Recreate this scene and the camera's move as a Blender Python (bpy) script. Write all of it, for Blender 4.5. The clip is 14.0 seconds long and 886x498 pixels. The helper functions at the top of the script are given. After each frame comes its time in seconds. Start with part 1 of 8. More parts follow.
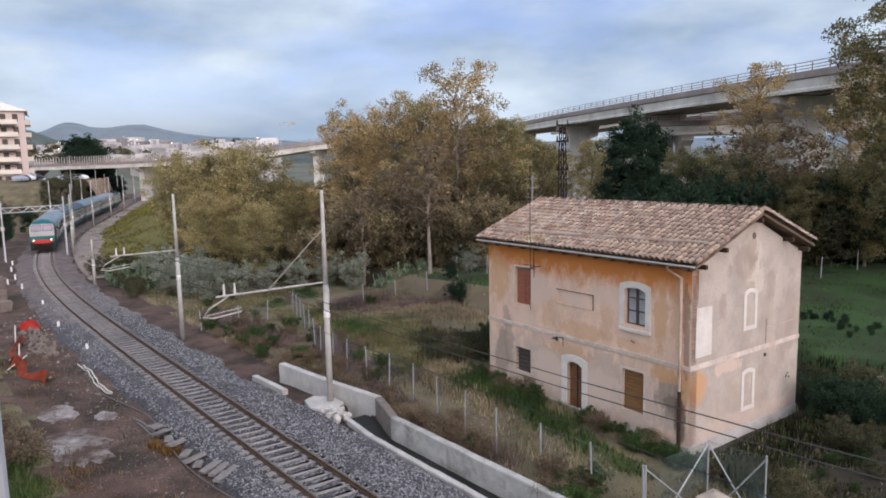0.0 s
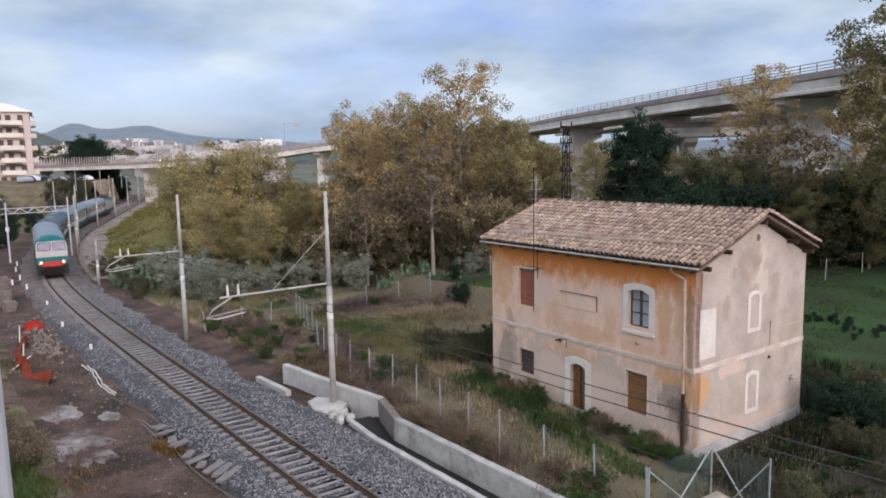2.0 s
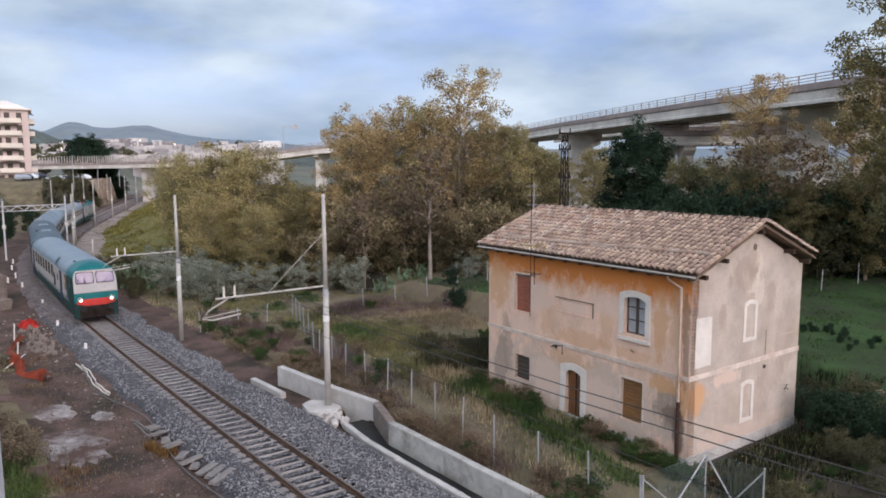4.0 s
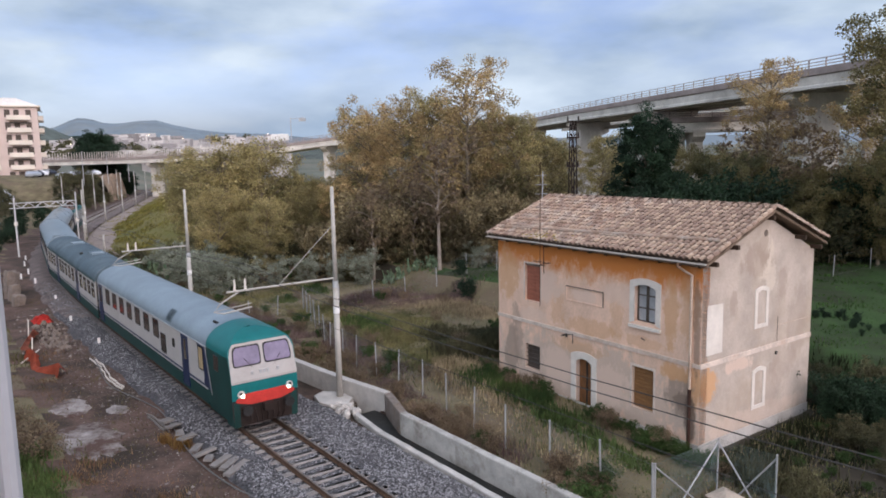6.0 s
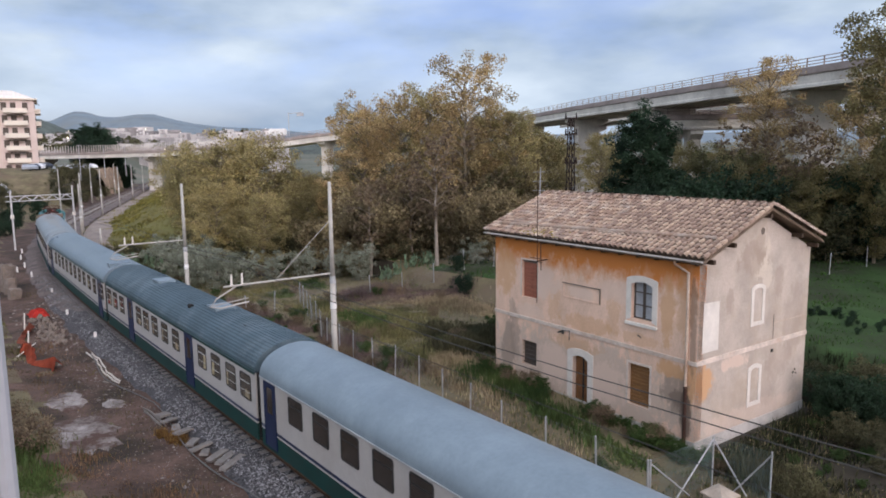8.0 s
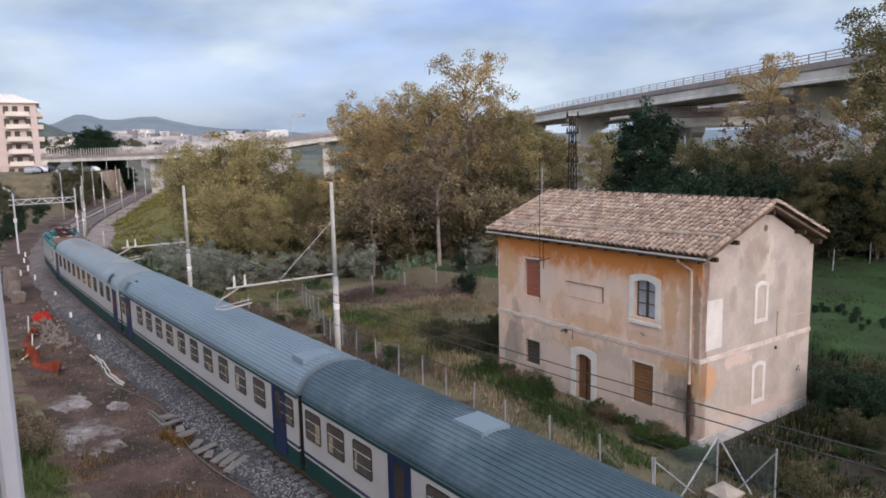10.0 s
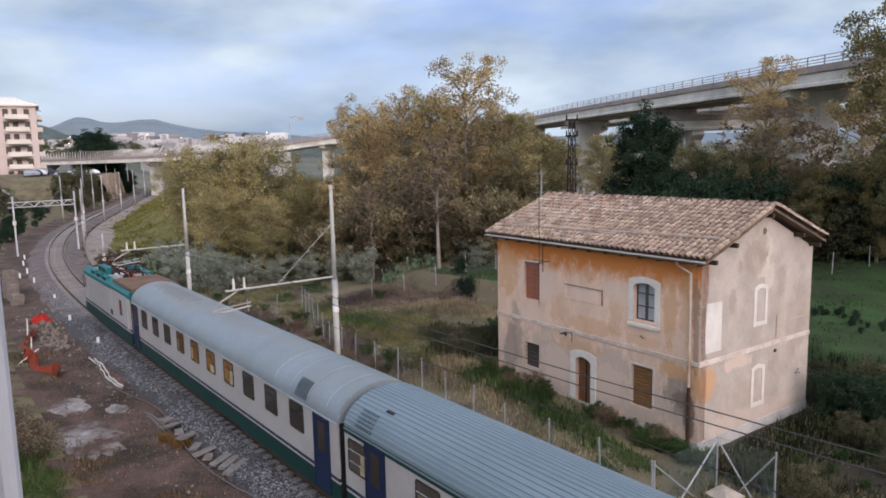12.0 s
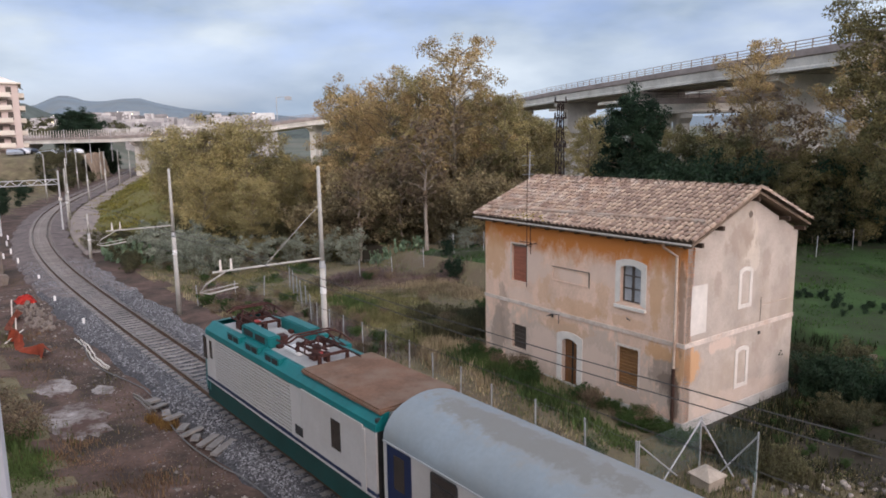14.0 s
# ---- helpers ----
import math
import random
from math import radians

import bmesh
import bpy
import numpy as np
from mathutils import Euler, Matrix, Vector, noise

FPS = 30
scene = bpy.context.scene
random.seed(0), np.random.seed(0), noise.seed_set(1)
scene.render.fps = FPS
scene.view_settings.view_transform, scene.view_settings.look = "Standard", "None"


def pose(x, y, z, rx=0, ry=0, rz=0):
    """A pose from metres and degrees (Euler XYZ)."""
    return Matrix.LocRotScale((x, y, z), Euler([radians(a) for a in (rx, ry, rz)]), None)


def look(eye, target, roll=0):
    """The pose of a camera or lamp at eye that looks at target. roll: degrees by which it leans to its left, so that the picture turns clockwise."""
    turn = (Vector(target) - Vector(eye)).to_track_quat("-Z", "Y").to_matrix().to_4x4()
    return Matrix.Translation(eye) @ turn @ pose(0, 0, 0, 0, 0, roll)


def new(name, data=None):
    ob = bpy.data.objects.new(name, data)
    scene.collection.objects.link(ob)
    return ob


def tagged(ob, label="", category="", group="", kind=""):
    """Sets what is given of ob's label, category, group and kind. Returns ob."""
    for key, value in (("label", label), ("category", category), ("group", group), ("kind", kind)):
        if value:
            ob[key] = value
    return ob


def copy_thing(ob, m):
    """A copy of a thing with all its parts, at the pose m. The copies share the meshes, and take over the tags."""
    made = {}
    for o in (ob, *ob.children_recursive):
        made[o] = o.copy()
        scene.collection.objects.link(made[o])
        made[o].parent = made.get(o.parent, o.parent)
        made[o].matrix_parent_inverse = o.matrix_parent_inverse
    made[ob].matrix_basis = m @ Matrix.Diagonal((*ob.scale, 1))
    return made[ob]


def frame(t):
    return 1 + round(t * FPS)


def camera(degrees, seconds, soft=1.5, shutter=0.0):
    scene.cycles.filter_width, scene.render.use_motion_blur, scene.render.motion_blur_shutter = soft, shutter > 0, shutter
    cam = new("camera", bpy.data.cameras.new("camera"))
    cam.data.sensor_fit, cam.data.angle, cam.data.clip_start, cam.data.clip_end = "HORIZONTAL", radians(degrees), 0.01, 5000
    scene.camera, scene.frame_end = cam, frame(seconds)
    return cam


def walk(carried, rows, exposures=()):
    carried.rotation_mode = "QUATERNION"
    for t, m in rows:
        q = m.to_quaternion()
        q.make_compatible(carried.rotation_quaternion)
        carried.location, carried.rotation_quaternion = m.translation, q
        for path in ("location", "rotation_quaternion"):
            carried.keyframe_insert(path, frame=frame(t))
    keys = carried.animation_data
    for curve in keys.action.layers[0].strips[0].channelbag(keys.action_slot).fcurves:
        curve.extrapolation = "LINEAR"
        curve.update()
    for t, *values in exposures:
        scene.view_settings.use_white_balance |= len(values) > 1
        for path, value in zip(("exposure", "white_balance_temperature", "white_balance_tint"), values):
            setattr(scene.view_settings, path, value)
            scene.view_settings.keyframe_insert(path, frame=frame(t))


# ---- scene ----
# ---------- camera: carried in the hand on a balcony, it only turns a little ----------
EYE_Z = 10.7
cam = camera(64.2, 14.0, soft=1.8)
TURNS = [(0.0, 0.00, -7.34, 1.20), (0.5, -0.02, -7.14, 1.15), (1.0, 0.21, -7.25, 1.13), (1.5, 0.20, -7.20, 1.20),
         (2.0, 0.29, -7.22, 1.12), (2.5, 0.11, -7.15, 1.02), (3.0, 0.10, -6.78, 0.08), (5.5, 0.65, -7.37, 0.87),
         (6.0, 0.81, -7.62, 1.09), (6.5, 0.73, -7.72, 1.04), (7.0, 0.59, -7.76, 0.89), (7.5, 0.49, -7.83, 0.76),
         (8.0, 0.64, -7.95, 0.71), (10.5, 0.77, -7.97, 1.26), (11.0, 0.76, -7.90, 0.96), (11.5, 0.59, -7.80, 0.82),
         (12.0, 0.72, -7.74, 1.19), (12.5, 0.83, -7.71, 1.23), (13.0, 0.82, -7.63, 1.19), (13.5, 1.04, -7.97, 1.81),
         (14.0, -0.22, -9.23, 0.83)]
walk(cam, [(t, pose(0, 0, EYE_Z, 90 + p, r, y)) for t, y, p, r in TURNS], [(0.0, 0.0, 6500, 10), (13.3, 0.0, 6500, 10), (14.0, 0.0, 6720, 11)])

# ---------- world and light: evening, broken cloud, weak warm light from behind ----------
SUN_AZ, SUN_EL = radians(150), radians(28)
world = bpy.data.worlds.new("world")
scene.world = world
world.use_nodes = True
wn, wl = world.node_tree.nodes, world.node_tree.links
wn.clear()
w_out, w_bg = wn.new("ShaderNodeOutputWorld"), wn.new("ShaderNodeBackground")
sky = wn.new("ShaderNodeTexSky")
sky.sky_type, sky.sun_disc = "NISHITA", False
sky.sun_elevation, sky.sun_rotation, sky.dust_density = SUN_EL, SUN_AZ, 2.0
w_tc, w_map = wn.new("ShaderNodeTexCoord"), wn.new("ShaderNodeMapping")
w_map.inputs["Scale"].default_value = (1.0, 1.0, 2.7)
w_map.inputs["Location"].default_value = (0.35, 0.2, 0.1)
w_n1, w_n2 = wn.new("ShaderNodeTexNoise"), wn.new("ShaderNodeTexNoise")
w_n1.inputs["Scale"].default_value, w_n1.inputs["Detail"].default_value, w_n1.inputs["Roughness"].default_value = 2.3, 6, 0.55
w_n2.inputs["Scale"].default_value, w_n2.inputs["Detail"].default_value = 3.4, 6
w_r1, w_r2 = wn.new("ShaderNodeValToRGB"), wn.new("ShaderNodeValToRGB")
w_r1.color_ramp.elements[0].position, w_r1.color_ramp.elements[1].position = 0.30, 0.52
w_r2.color_ramp.elements[0].position, w_r2.color_ramp.elements[1].position = 0.36, 0.68
w_r2.color_ramp.elements[0].color = (0.29, 0.385, 0.53, 1)
w_r2.color_ramp.elements[1].color = (0.64, 0.735, 0.85, 1)
w_sk, w_mix = wn.new("ShaderNodeMixRGB"), wn.new("ShaderNodeMixRGB")
w_sk.blend_type = "MULTIPLY"
w_sk.inputs[0].default_value, w_sk.inputs[2].default_value = 1.0, (0.106, 0.106, 0.148, 1)
wl.new(w_tc.outputs["Generated"], w_map.inputs[0])
wl.new(w_map.outputs[0], w_n1.inputs["Vector"])
wl.new(w_map.outputs[0], w_n2.inputs["Vector"])
wl.new(w_n1.outputs["Fac"], w_r1.inputs[0])
wl.new(w_n2.outputs["Fac"], w_r2.inputs[0])
wl.new(sky.outputs[0], w_sk.inputs[1])
wl.new(w_r1.outputs[0], w_mix.inputs[0])
wl.new(w_sk.outputs[0], w_mix.inputs[1])
wl.new(w_r2.outputs[0], w_mix.inputs[2])
# the cloud is brighter towards the low sun
w_dot, w_gain = wn.new("ShaderNodeVectorMath"), wn.new("ShaderNodeMapRange")
w_dot.operation = "DOT_PRODUCT"
w_dot.inputs[1].default_value = (math.sin(SUN_AZ) * math.cos(SUN_EL), math.cos(SUN_AZ) * math.cos(SUN_EL), math.sin(SUN_EL))
w_gain.inputs["From Min"].default_value, w_gain.inputs["From Max"].default_value = -0.2, 1.0
w_gain.inputs["To Min"].default_value, w_gain.inputs["To Max"].default_value = 0.0, 1.0
w_tone, w_mul = wn.new("ShaderNodeMixRGB"), wn.new("ShaderNodeMixRGB")
w_tone.inputs[1].default_value, w_tone.inputs[2].default_value = (1.20, 1.20, 1.20, 1), (3.9, 3.45, 3.15, 1)
w_mul.blend_type, w_mul.inputs[0].default_value = "MULTIPLY", 1.0
wl.new(w_tc.outputs["Generated"], w_dot.inputs[0])
wl.new(w_dot.outputs["Value"], w_gain.inputs["Value"])
wl.new(w_gain.outputs[0], w_tone.inputs[0])
wl.new(w_mix.outputs[0], w_mul.inputs[1])
wl.new(w_tone.outputs[0], w_mul.inputs[2])
wl.new(w_mul.outputs[0], w_bg.inputs[0])
wl.new(w_bg.outputs[0], w_out.inputs[0])
sun = new("sun", bpy.data.lights.new("sun", "SUN"))
sun.data.energy, sun.data.angle, sun.data.color = 0.85, radians(35), (1.0, 0.85, 0.75)
sun.matrix_world = look((math.sin(SUN_AZ) * 50, math.cos(SUN_AZ) * 50, 50 * math.tan(SUN_EL)), (0, 0, 0))


# ---------- materials ----------
def paint(name, rgb, rough=0.8, metal=0.0, vary=0.25, scale=3.0, fine=40.0, bump=0.15, tint=None, tint_at=(0.5, 0.7), glow=0.0,
          island=0.0, piece=0.0, place=False, stretch=(1, 1, 1), spec=0.3):
    """A procedural surface: broad stains, fine grain, relief."""
    m = bpy.data.materials.new(name)
    m.use_nodes = True
    n, l = m.node_tree.nodes, m.node_tree.links
    b = n["Principled BSDF"]
    b.inputs["Roughness"].default_value, b.inputs["Metallic"].default_value = rough, metal
    b.inputs["Specular IOR Level"].default_value = spec
    tc, mp = n.new("ShaderNodeTexCoord"), n.new("ShaderNodeMapping")
    mp.inputs["Scale"].default_value = stretch
    if place:
        geo = n.new("ShaderNodeNewGeometry")
        l.new(geo.outputs["Position"], mp.inputs[0])
    else:
        l.new(tc.outputs["Object"], mp.inputs[0])
    a, f = n.new("ShaderNodeTexNoise"), n.new("ShaderNodeTexNoise")
    a.inputs["Scale"].default_value, a.inputs["Detail"].default_value, a.inputs["Roughness"].default_value = scale, 6, 0.62
    f.inputs["Scale"].default_value, f.inputs["Detail"].default_value = fine, 4
    l.new(mp.outputs[0], a.inputs["Vector"])
    l.new(mp.outputs[0], f.inputs["Vector"])
    add = n.new("ShaderNodeMath")
    add.operation = "MULTIPLY_ADD"
    add.inputs[1].default_value = 0.4
    l.new(f.outputs["Fac"], add.inputs[0])
    l.new(a.outputs["Fac"], add.inputs[2])
    ramp = n.new("ShaderNodeValToRGB")
    ramp.color_ramp.elements[0].position, ramp.color_ramp.elements[1].position = 0.45, 0.95
    ramp.color_ramp.elements[0].color = (*[c * (1 - vary) for c in rgb], 1)
    ramp.color_ramp.elements[1].color = (*[min(1, c * (1 + vary)) for c in rgb], 1)
    l.new(add.outputs[0], ramp.inputs[0])
    col = ramp.outputs[0]
    if tint:
        t, tr, mx = n.new("ShaderNodeTexNoise"), n.new("ShaderNodeValToRGB"), n.new("ShaderNodeMixRGB")
        t.inputs["Scale"].default_value, t.inputs["Detail"].default_value, t.inputs["Roughness"].default_value = scale * 0.55, 8, 0.7
        l.new(mp.outputs[0], t.inputs["Vector"])
        tr.color_ramp.elements[0].position, tr.color_ramp.elements[1].position = tint_at
        l.new(t.outputs["Fac"], tr.inputs[0])
        l.new(tr.outputs[0], mx.inputs[0])
        l.new(col, mx.inputs[1])
        mx.inputs[2].default_value = (*tint, 1)
        col = mx.outputs[0]
    if island or piece:
        if island:
            src = n.new("ShaderNodeNewGeometry").outputs["Random Per Island"]
        else:
            src = n.new("ShaderNodeObjectInfo").outputs["Random"]
        hs, mr = n.new("ShaderNodeHueSaturation"), n.new("ShaderNodeMapRange")
        k = island or piece
        mr.inputs["To Min"].default_value, mr.inputs["To Max"].default_value = 1 - k, 1 + k
        l.new(src, mr.inputs["Value"])
        l.new(mr.outputs[0], hs.inputs["Value"])
        mr2 = n.new("ShaderNodeMapRange")
        mr2.inputs["To Min"].default_value, mr2.inputs["To Max"].default_value = 0.5 - 0.03 * k, 0.5 + 0.03 * k
        l.new(src, mr2.inputs["Value"])
        l.new(mr2.outputs[0], hs.inputs["Hue"])
        l.new(col, hs.inputs["Color"])
        col = hs.outputs[0]
    l.new(col, b.inputs["Base Color"])
    if bump:
        bp = n.new("ShaderNodeBump")
        bp.inputs["Strength"].default_value, bp.inputs["Distance"].default_value = bump, 0.05
        l.new(add.outputs[0], bp.inputs["Height"])
        l.new(bp.outputs[0], b.inputs["Normal"])
    if glow:
        b.inputs["Emission Strength"].default_value = glow
        b.inputs["Emission Color"].default_value = (*rgb, 1)
    return m


def spotted(m, spots, streak=None, up="Z"):
    """Adds weathering to a wall's paint: ragged spots (x, z, rx, rz, colour), all in the wall's own metres; streak: (low, high, colour)."""
    n, l = m.node_tree.nodes, m.node_tree.links
    b = n["Principled BSDF"]
    col = b.inputs["Base Color"].links[0].from_socket
    tc, sep = n.new("ShaderNodeTexCoord"), n.new("ShaderNodeSeparateXYZ")
    l.new(tc.outputs["Object"], sep.inputs[0])
    ns, mp = n.new("ShaderNodeTexNoise"), n.new("ShaderNodeMapping")
    mp.inputs["Scale"].default_value = (2.2, 2.2, 1.3)
    ns.inputs["Scale"].default_value, ns.inputs["Detail"].default_value, ns.inputs["Roughness"].default_value = 1.0, 9, 0.72
    l.new(tc.outputs["Object"], mp.inputs[0])
    l.new(mp.outputs[0], ns.inputs["Vector"])
    def math_(op, a, c):
        q = n.new("ShaderNodeMath")
        q.operation = op
        for k, v in enumerate((a, c)):
            if isinstance(v, (int, float)):
                q.inputs[k].default_value = v
            else:
                l.new(v, q.inputs[k])
        return q.outputs[0]
    def lay(fac, lo, hi, rgb, most=1.0):
        nonlocal col
        mr, mx = n.new("ShaderNodeMapRange"), n.new("ShaderNodeMixRGB")
        mr.inputs["From Min"].default_value, mr.inputs["From Max"].default_value = lo, hi
        mr.inputs["To Min"].default_value, mr.inputs["To Max"].default_value = most, 0.0
        l.new(fac, mr.inputs["Value"])
        l.new(mr.outputs[0], mx.inputs[0])
        l.new(col, mx.inputs[1])
        mx.inputs[2].default_value = (*rgb, 1)
        col = mx.outputs[0]
    across = sep.outputs["Y" if m.name.endswith("side") else "X"]
    if streak:
        lo, hi, rgb = streak
        f = math_("ADD", math_("MULTIPLY", sep.outputs["Z"], -1.0), math_("MULTIPLY", ns.outputs["Fac"], 2.6))
        lay(f, -hi + 1.3, -lo + 1.3, rgb)
    for x, z, rx, rz, rgb, most in spots:
        dx = math_("DIVIDE", math_("SUBTRACT", across, x), rx)
        dz = math_("DIVIDE", math_("SUBTRACT", sep.outputs[up], z), rz)
        r = math_("ADD", math_("MULTIPLY", dx, dx), math_("MULTIPLY", dz, dz))
        f = math_("ADD", r, math_("MULTIPLY", math_("SUBTRACT", ns.outputs["Fac"], 0.5), 5.0))
        lay(f, 0.55, 1.1, rgb, most)
    l.new(col, b.inputs["Base Color"])
    return m


def leaf_paint(name, dark, light):
    m = paint(name, light, 0.75, vary=0.3, scale=0.35, fine=3, bump=0, tint=dark, tint_at=(0.42, 0.62), island=0.45, place=True)
    n, l = m.node_tree.nodes, m.node_tree.links
    b, out = n["Principled BSDF"], n["Material Output"]
    tr, mx = n.new("ShaderNodeBsdfTranslucent"), n.new("ShaderNodeMixShader")
    l.new(b.inputs["Base Color"].links[0].from_socket, tr.inputs[0])
    mx.inputs[0].default_value = 0.38
    l.new(b.outputs[0], mx.inputs[1])
    l.new(tr.outputs[0], mx.inputs[2])
    l.new(mx.outputs[0], out.inputs[0])
    return m


def glass_paint(name, rgb, rough=0.08):
    m = paint(name, rgb, rough, vary=0.3, scale=0.6, fine=5, bump=0.0, spec=0.6)
    return m


M = {}
M["soil"] = paint("soil", (0.100, 0.062, 0.048), 0.95, vary=0.65, scale=0.6, fine=7, bump=0.8, tint=(0.036, 0.027, 0.019), tint_at=(0.46, 0.64), place=True)
M["ballast"] = paint("ballast", (0.070, 0.067, 0.070), 0.95, vary=0.7, scale=6, fine=24, bump=1.0, tint=(0.105, 0.088, 0.080), tint_at=(0.55, 0.7), place=True)
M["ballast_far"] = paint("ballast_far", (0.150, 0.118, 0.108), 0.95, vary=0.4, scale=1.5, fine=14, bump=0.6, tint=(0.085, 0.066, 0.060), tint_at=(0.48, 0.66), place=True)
M["stone"] = paint("stone", (0.17, 0.165, 0.17), 0.9, vary=0.4, scale=4, fine=20, island=0.85, place=True, bump=0.3)
M["rail"] = paint("rail", (0.11, 0.065, 0.042), 0.7, 0.3, vary=0.4, scale=2, fine=30, place=True)
M["rail_top"] = paint("rail_top", (0.20, 0.16, 0.13), 0.35, 0.7, vary=0.3, scale=2, fine=30, place=True)
M["sleeper"] = paint("sleeper", (0.25, 0.222, 0.205), 0.9, vary=0.3, scale=3, fine=30, piece=0.15, bump=0.3)
M["concrete"] = paint("concrete", (0.40, 0.38, 0.345), 0.9, vary=0.35, scale=1.4, fine=25, tint=(0.19, 0.165, 0.135), tint_at=(0.50, 0.68), place=True)
M["concrete_pale"] = paint("concrete_pale", (0.44, 0.41, 0.375), 0.9, vary=0.25, scale=1.5, fine=25, tint=(0.30, 0.27, 0.23), tint_at=(0.55, 0.8), place=True)
M["viaduct"] = paint("viaduct", (0.66, 0.61, 0.54), 0.9, vary=0.22, scale=0.25, fine=4, tint=(0.34, 0.30, 0.26), tint_at=(0.52, 0.75), place=True)
M["viaduct_dark"] = paint("viaduct_dark", (0.33, 0.27, 0.245), 0.9, vary=0.3, scale=0.4, fine=5, place=True)
M["rubble"] = paint("rubble", (0.19, 0.155, 0.132), 0.95, vary=0.35, scale=3, fine=25, bump=0.4, tint=(0.20, 0.15, 0.11), tint_at=(0.5, 0.7), place=True)
M["galv"] = paint("galv", (0.42, 0.42, 0.42), 0.6, 0.4, vary=0.2, scale=1.5, fine=30)
M["galv_pale"] = paint("galv_pale", (0.52, 0.51, 0.50), 0.6, 0.2, vary=0.2, scale=1.5, fine=30)
M["pole"] = paint("pole", (0.40, 0.375, 0.335), 0.8, 0.0, vary=0.25, scale=1.2, fine=25, tint=(0.25, 0.21, 0.17), tint_at=(0.55, 0.8))
M["white"] = paint("white", (0.70, 0.68, 0.65), 0.7, vary=0.15, scale=2, fine=30)
M["rust"] = paint("rust", (0.055, 0.028, 0.020), 0.9, 0.2, vary=0.5, scale=2, fine=30)
M["rust_dark"] = paint("rust_dark", (0.024, 0.015, 0.012), 0.9, vary=0.4, scale=2, fine=30)
M["net"] = paint("net", (0.20, 0.20, 0.19), 0.6, vary=0.2)
M["dark"] = paint("dark", (0.025, 0.023, 0.022), 0.85, vary=0.4, scale=3, fine=20)
M["wire"] = paint("wire", (0.06, 0.055, 0.05), 0.6, 0.3, vary=0.2)
M["orange"] = paint("orange", (0.42, 0.085, 0.04), 0.7, vary=0.3, scale=2, fine=12)
M["water"] = paint("water", (0.016, 0.016, 0.015), 0.4, vary=0.4, scale=1.5, fine=9, bump=0.3, tint=(0.035, 0.035, 0.03), place=True, spec=0.25)


# ---------- mesh helpers ----------
def add_box(bm, x0, x1, y0, y1, z0, z1, m=None):
    r = bmesh.ops.create_cube(bm, size=1.0)
    mm = Matrix.Translation(((x0 + x1) / 2, (y0 + y1) / 2, (z0 + z1) / 2)) @ Matrix.Diagonal((abs(x1 - x0), abs(y1 - y0), abs(z1 - z0), 1))
    bmesh.ops.transform(bm, matrix=(m @ mm) if m else mm, verts=r["verts"])
    return r["verts"]


def add_tube(bm, p, q, r0, r1=None, seg=8):
    p, q = Vector(p), Vector(q)
    r1 = r0 if r1 is None else r1
    d = q - p
    if d.length < 1e-6:
        return
    t = d.to_track_quat("Z", "Y").to_matrix().to_4x4()
    r = bmesh.ops.create_cone(bm, cap_ends=True, segments=seg, radius1=r0, radius2=r1, depth=d.length)
    bmesh.ops.transform(bm, matrix=Matrix.Translation((p + q) / 2) @ t, verts=r["verts"])


def add_path(bm, pts, r, seg=6):
    """One unbroken tube along points."""
    pts = [Vector(p) for p in pts]
    rings = []
    for i, p in enumerate(pts):
        d = (pts[min(i + 1, len(pts) - 1)] - pts[max(i - 1, 0)]).normalized()
        t = d.to_track_quat("Z", "Y").to_matrix()
        rings.append([bm.verts.new(p + t @ Vector((r * math.cos(6.28319 * k / seg), r * math.sin(6.28319 * k / seg), 0))) for k in range(seg)])
    for a, b in zip(rings, rings[1:]):
        for k in range(seg):
            j = (k + 1) % seg
            bm.faces.new((a[k], a[j], b[j], b[k]))
    bm.faces.new(rings[0][::-1])
    bm.faces.new(rings[-1])


def add_sweep(bm, rows, close=False):
    """Skin between rows of points (each row a list of vectors)."""
    vs = [[bm.verts.new(p) for p in row] for row in rows]
    for a, b in zip(vs, vs[1:]):
        for i in range(len(a) - (0 if close else 1)):
            j = (i + 1) % len(a)
            bm.faces.new((a[i], a[j], b[j], b[i]))
    return vs


def finish(bm, name, material, smooth=False):
    bmesh.ops.recalc_face_normals(bm, faces=bm.faces)
    me = bpy.data.meshes.new(name)
    bm.to_mesh(me)
    bm.free()
    me.materials.append(material)
    if smooth:
        me.polygons.foreach_set("use_smooth", [True] * len(me.polygons))
    return me


def part(name, bm, material, parent=None, label="", smooth=False):
    """Link a bmesh as one mesh object under a thing or a part."""
    ob = new(name, finish(bm, name, material, smooth))
    ob.parent = parent
    if label:
        tagged(ob, label)
    return ob


def share(name, mesh, parent, m):
    """A piece that shares its mesh with its like."""
    ob = new(name, mesh)
    ob.parent = parent
    ob.matrix_basis = m
    return ob


def thing(name, label, category, group="", m=None):
    ob = new(name)
    ob.empty_display_size = 0.2
    if m is not None:
        ob.matrix_basis = m
    return tagged(ob, label, category, group)


def from_lists(name, verts, faces, material, smooth=False):
    me = bpy.data.meshes.new(name)
    me.from_pydata(verts, [], faces)
    me.materials.append(material)
    if smooth:
        me.polygons.foreach_set("use_smooth", [True] * len(me.polygons))
    return me


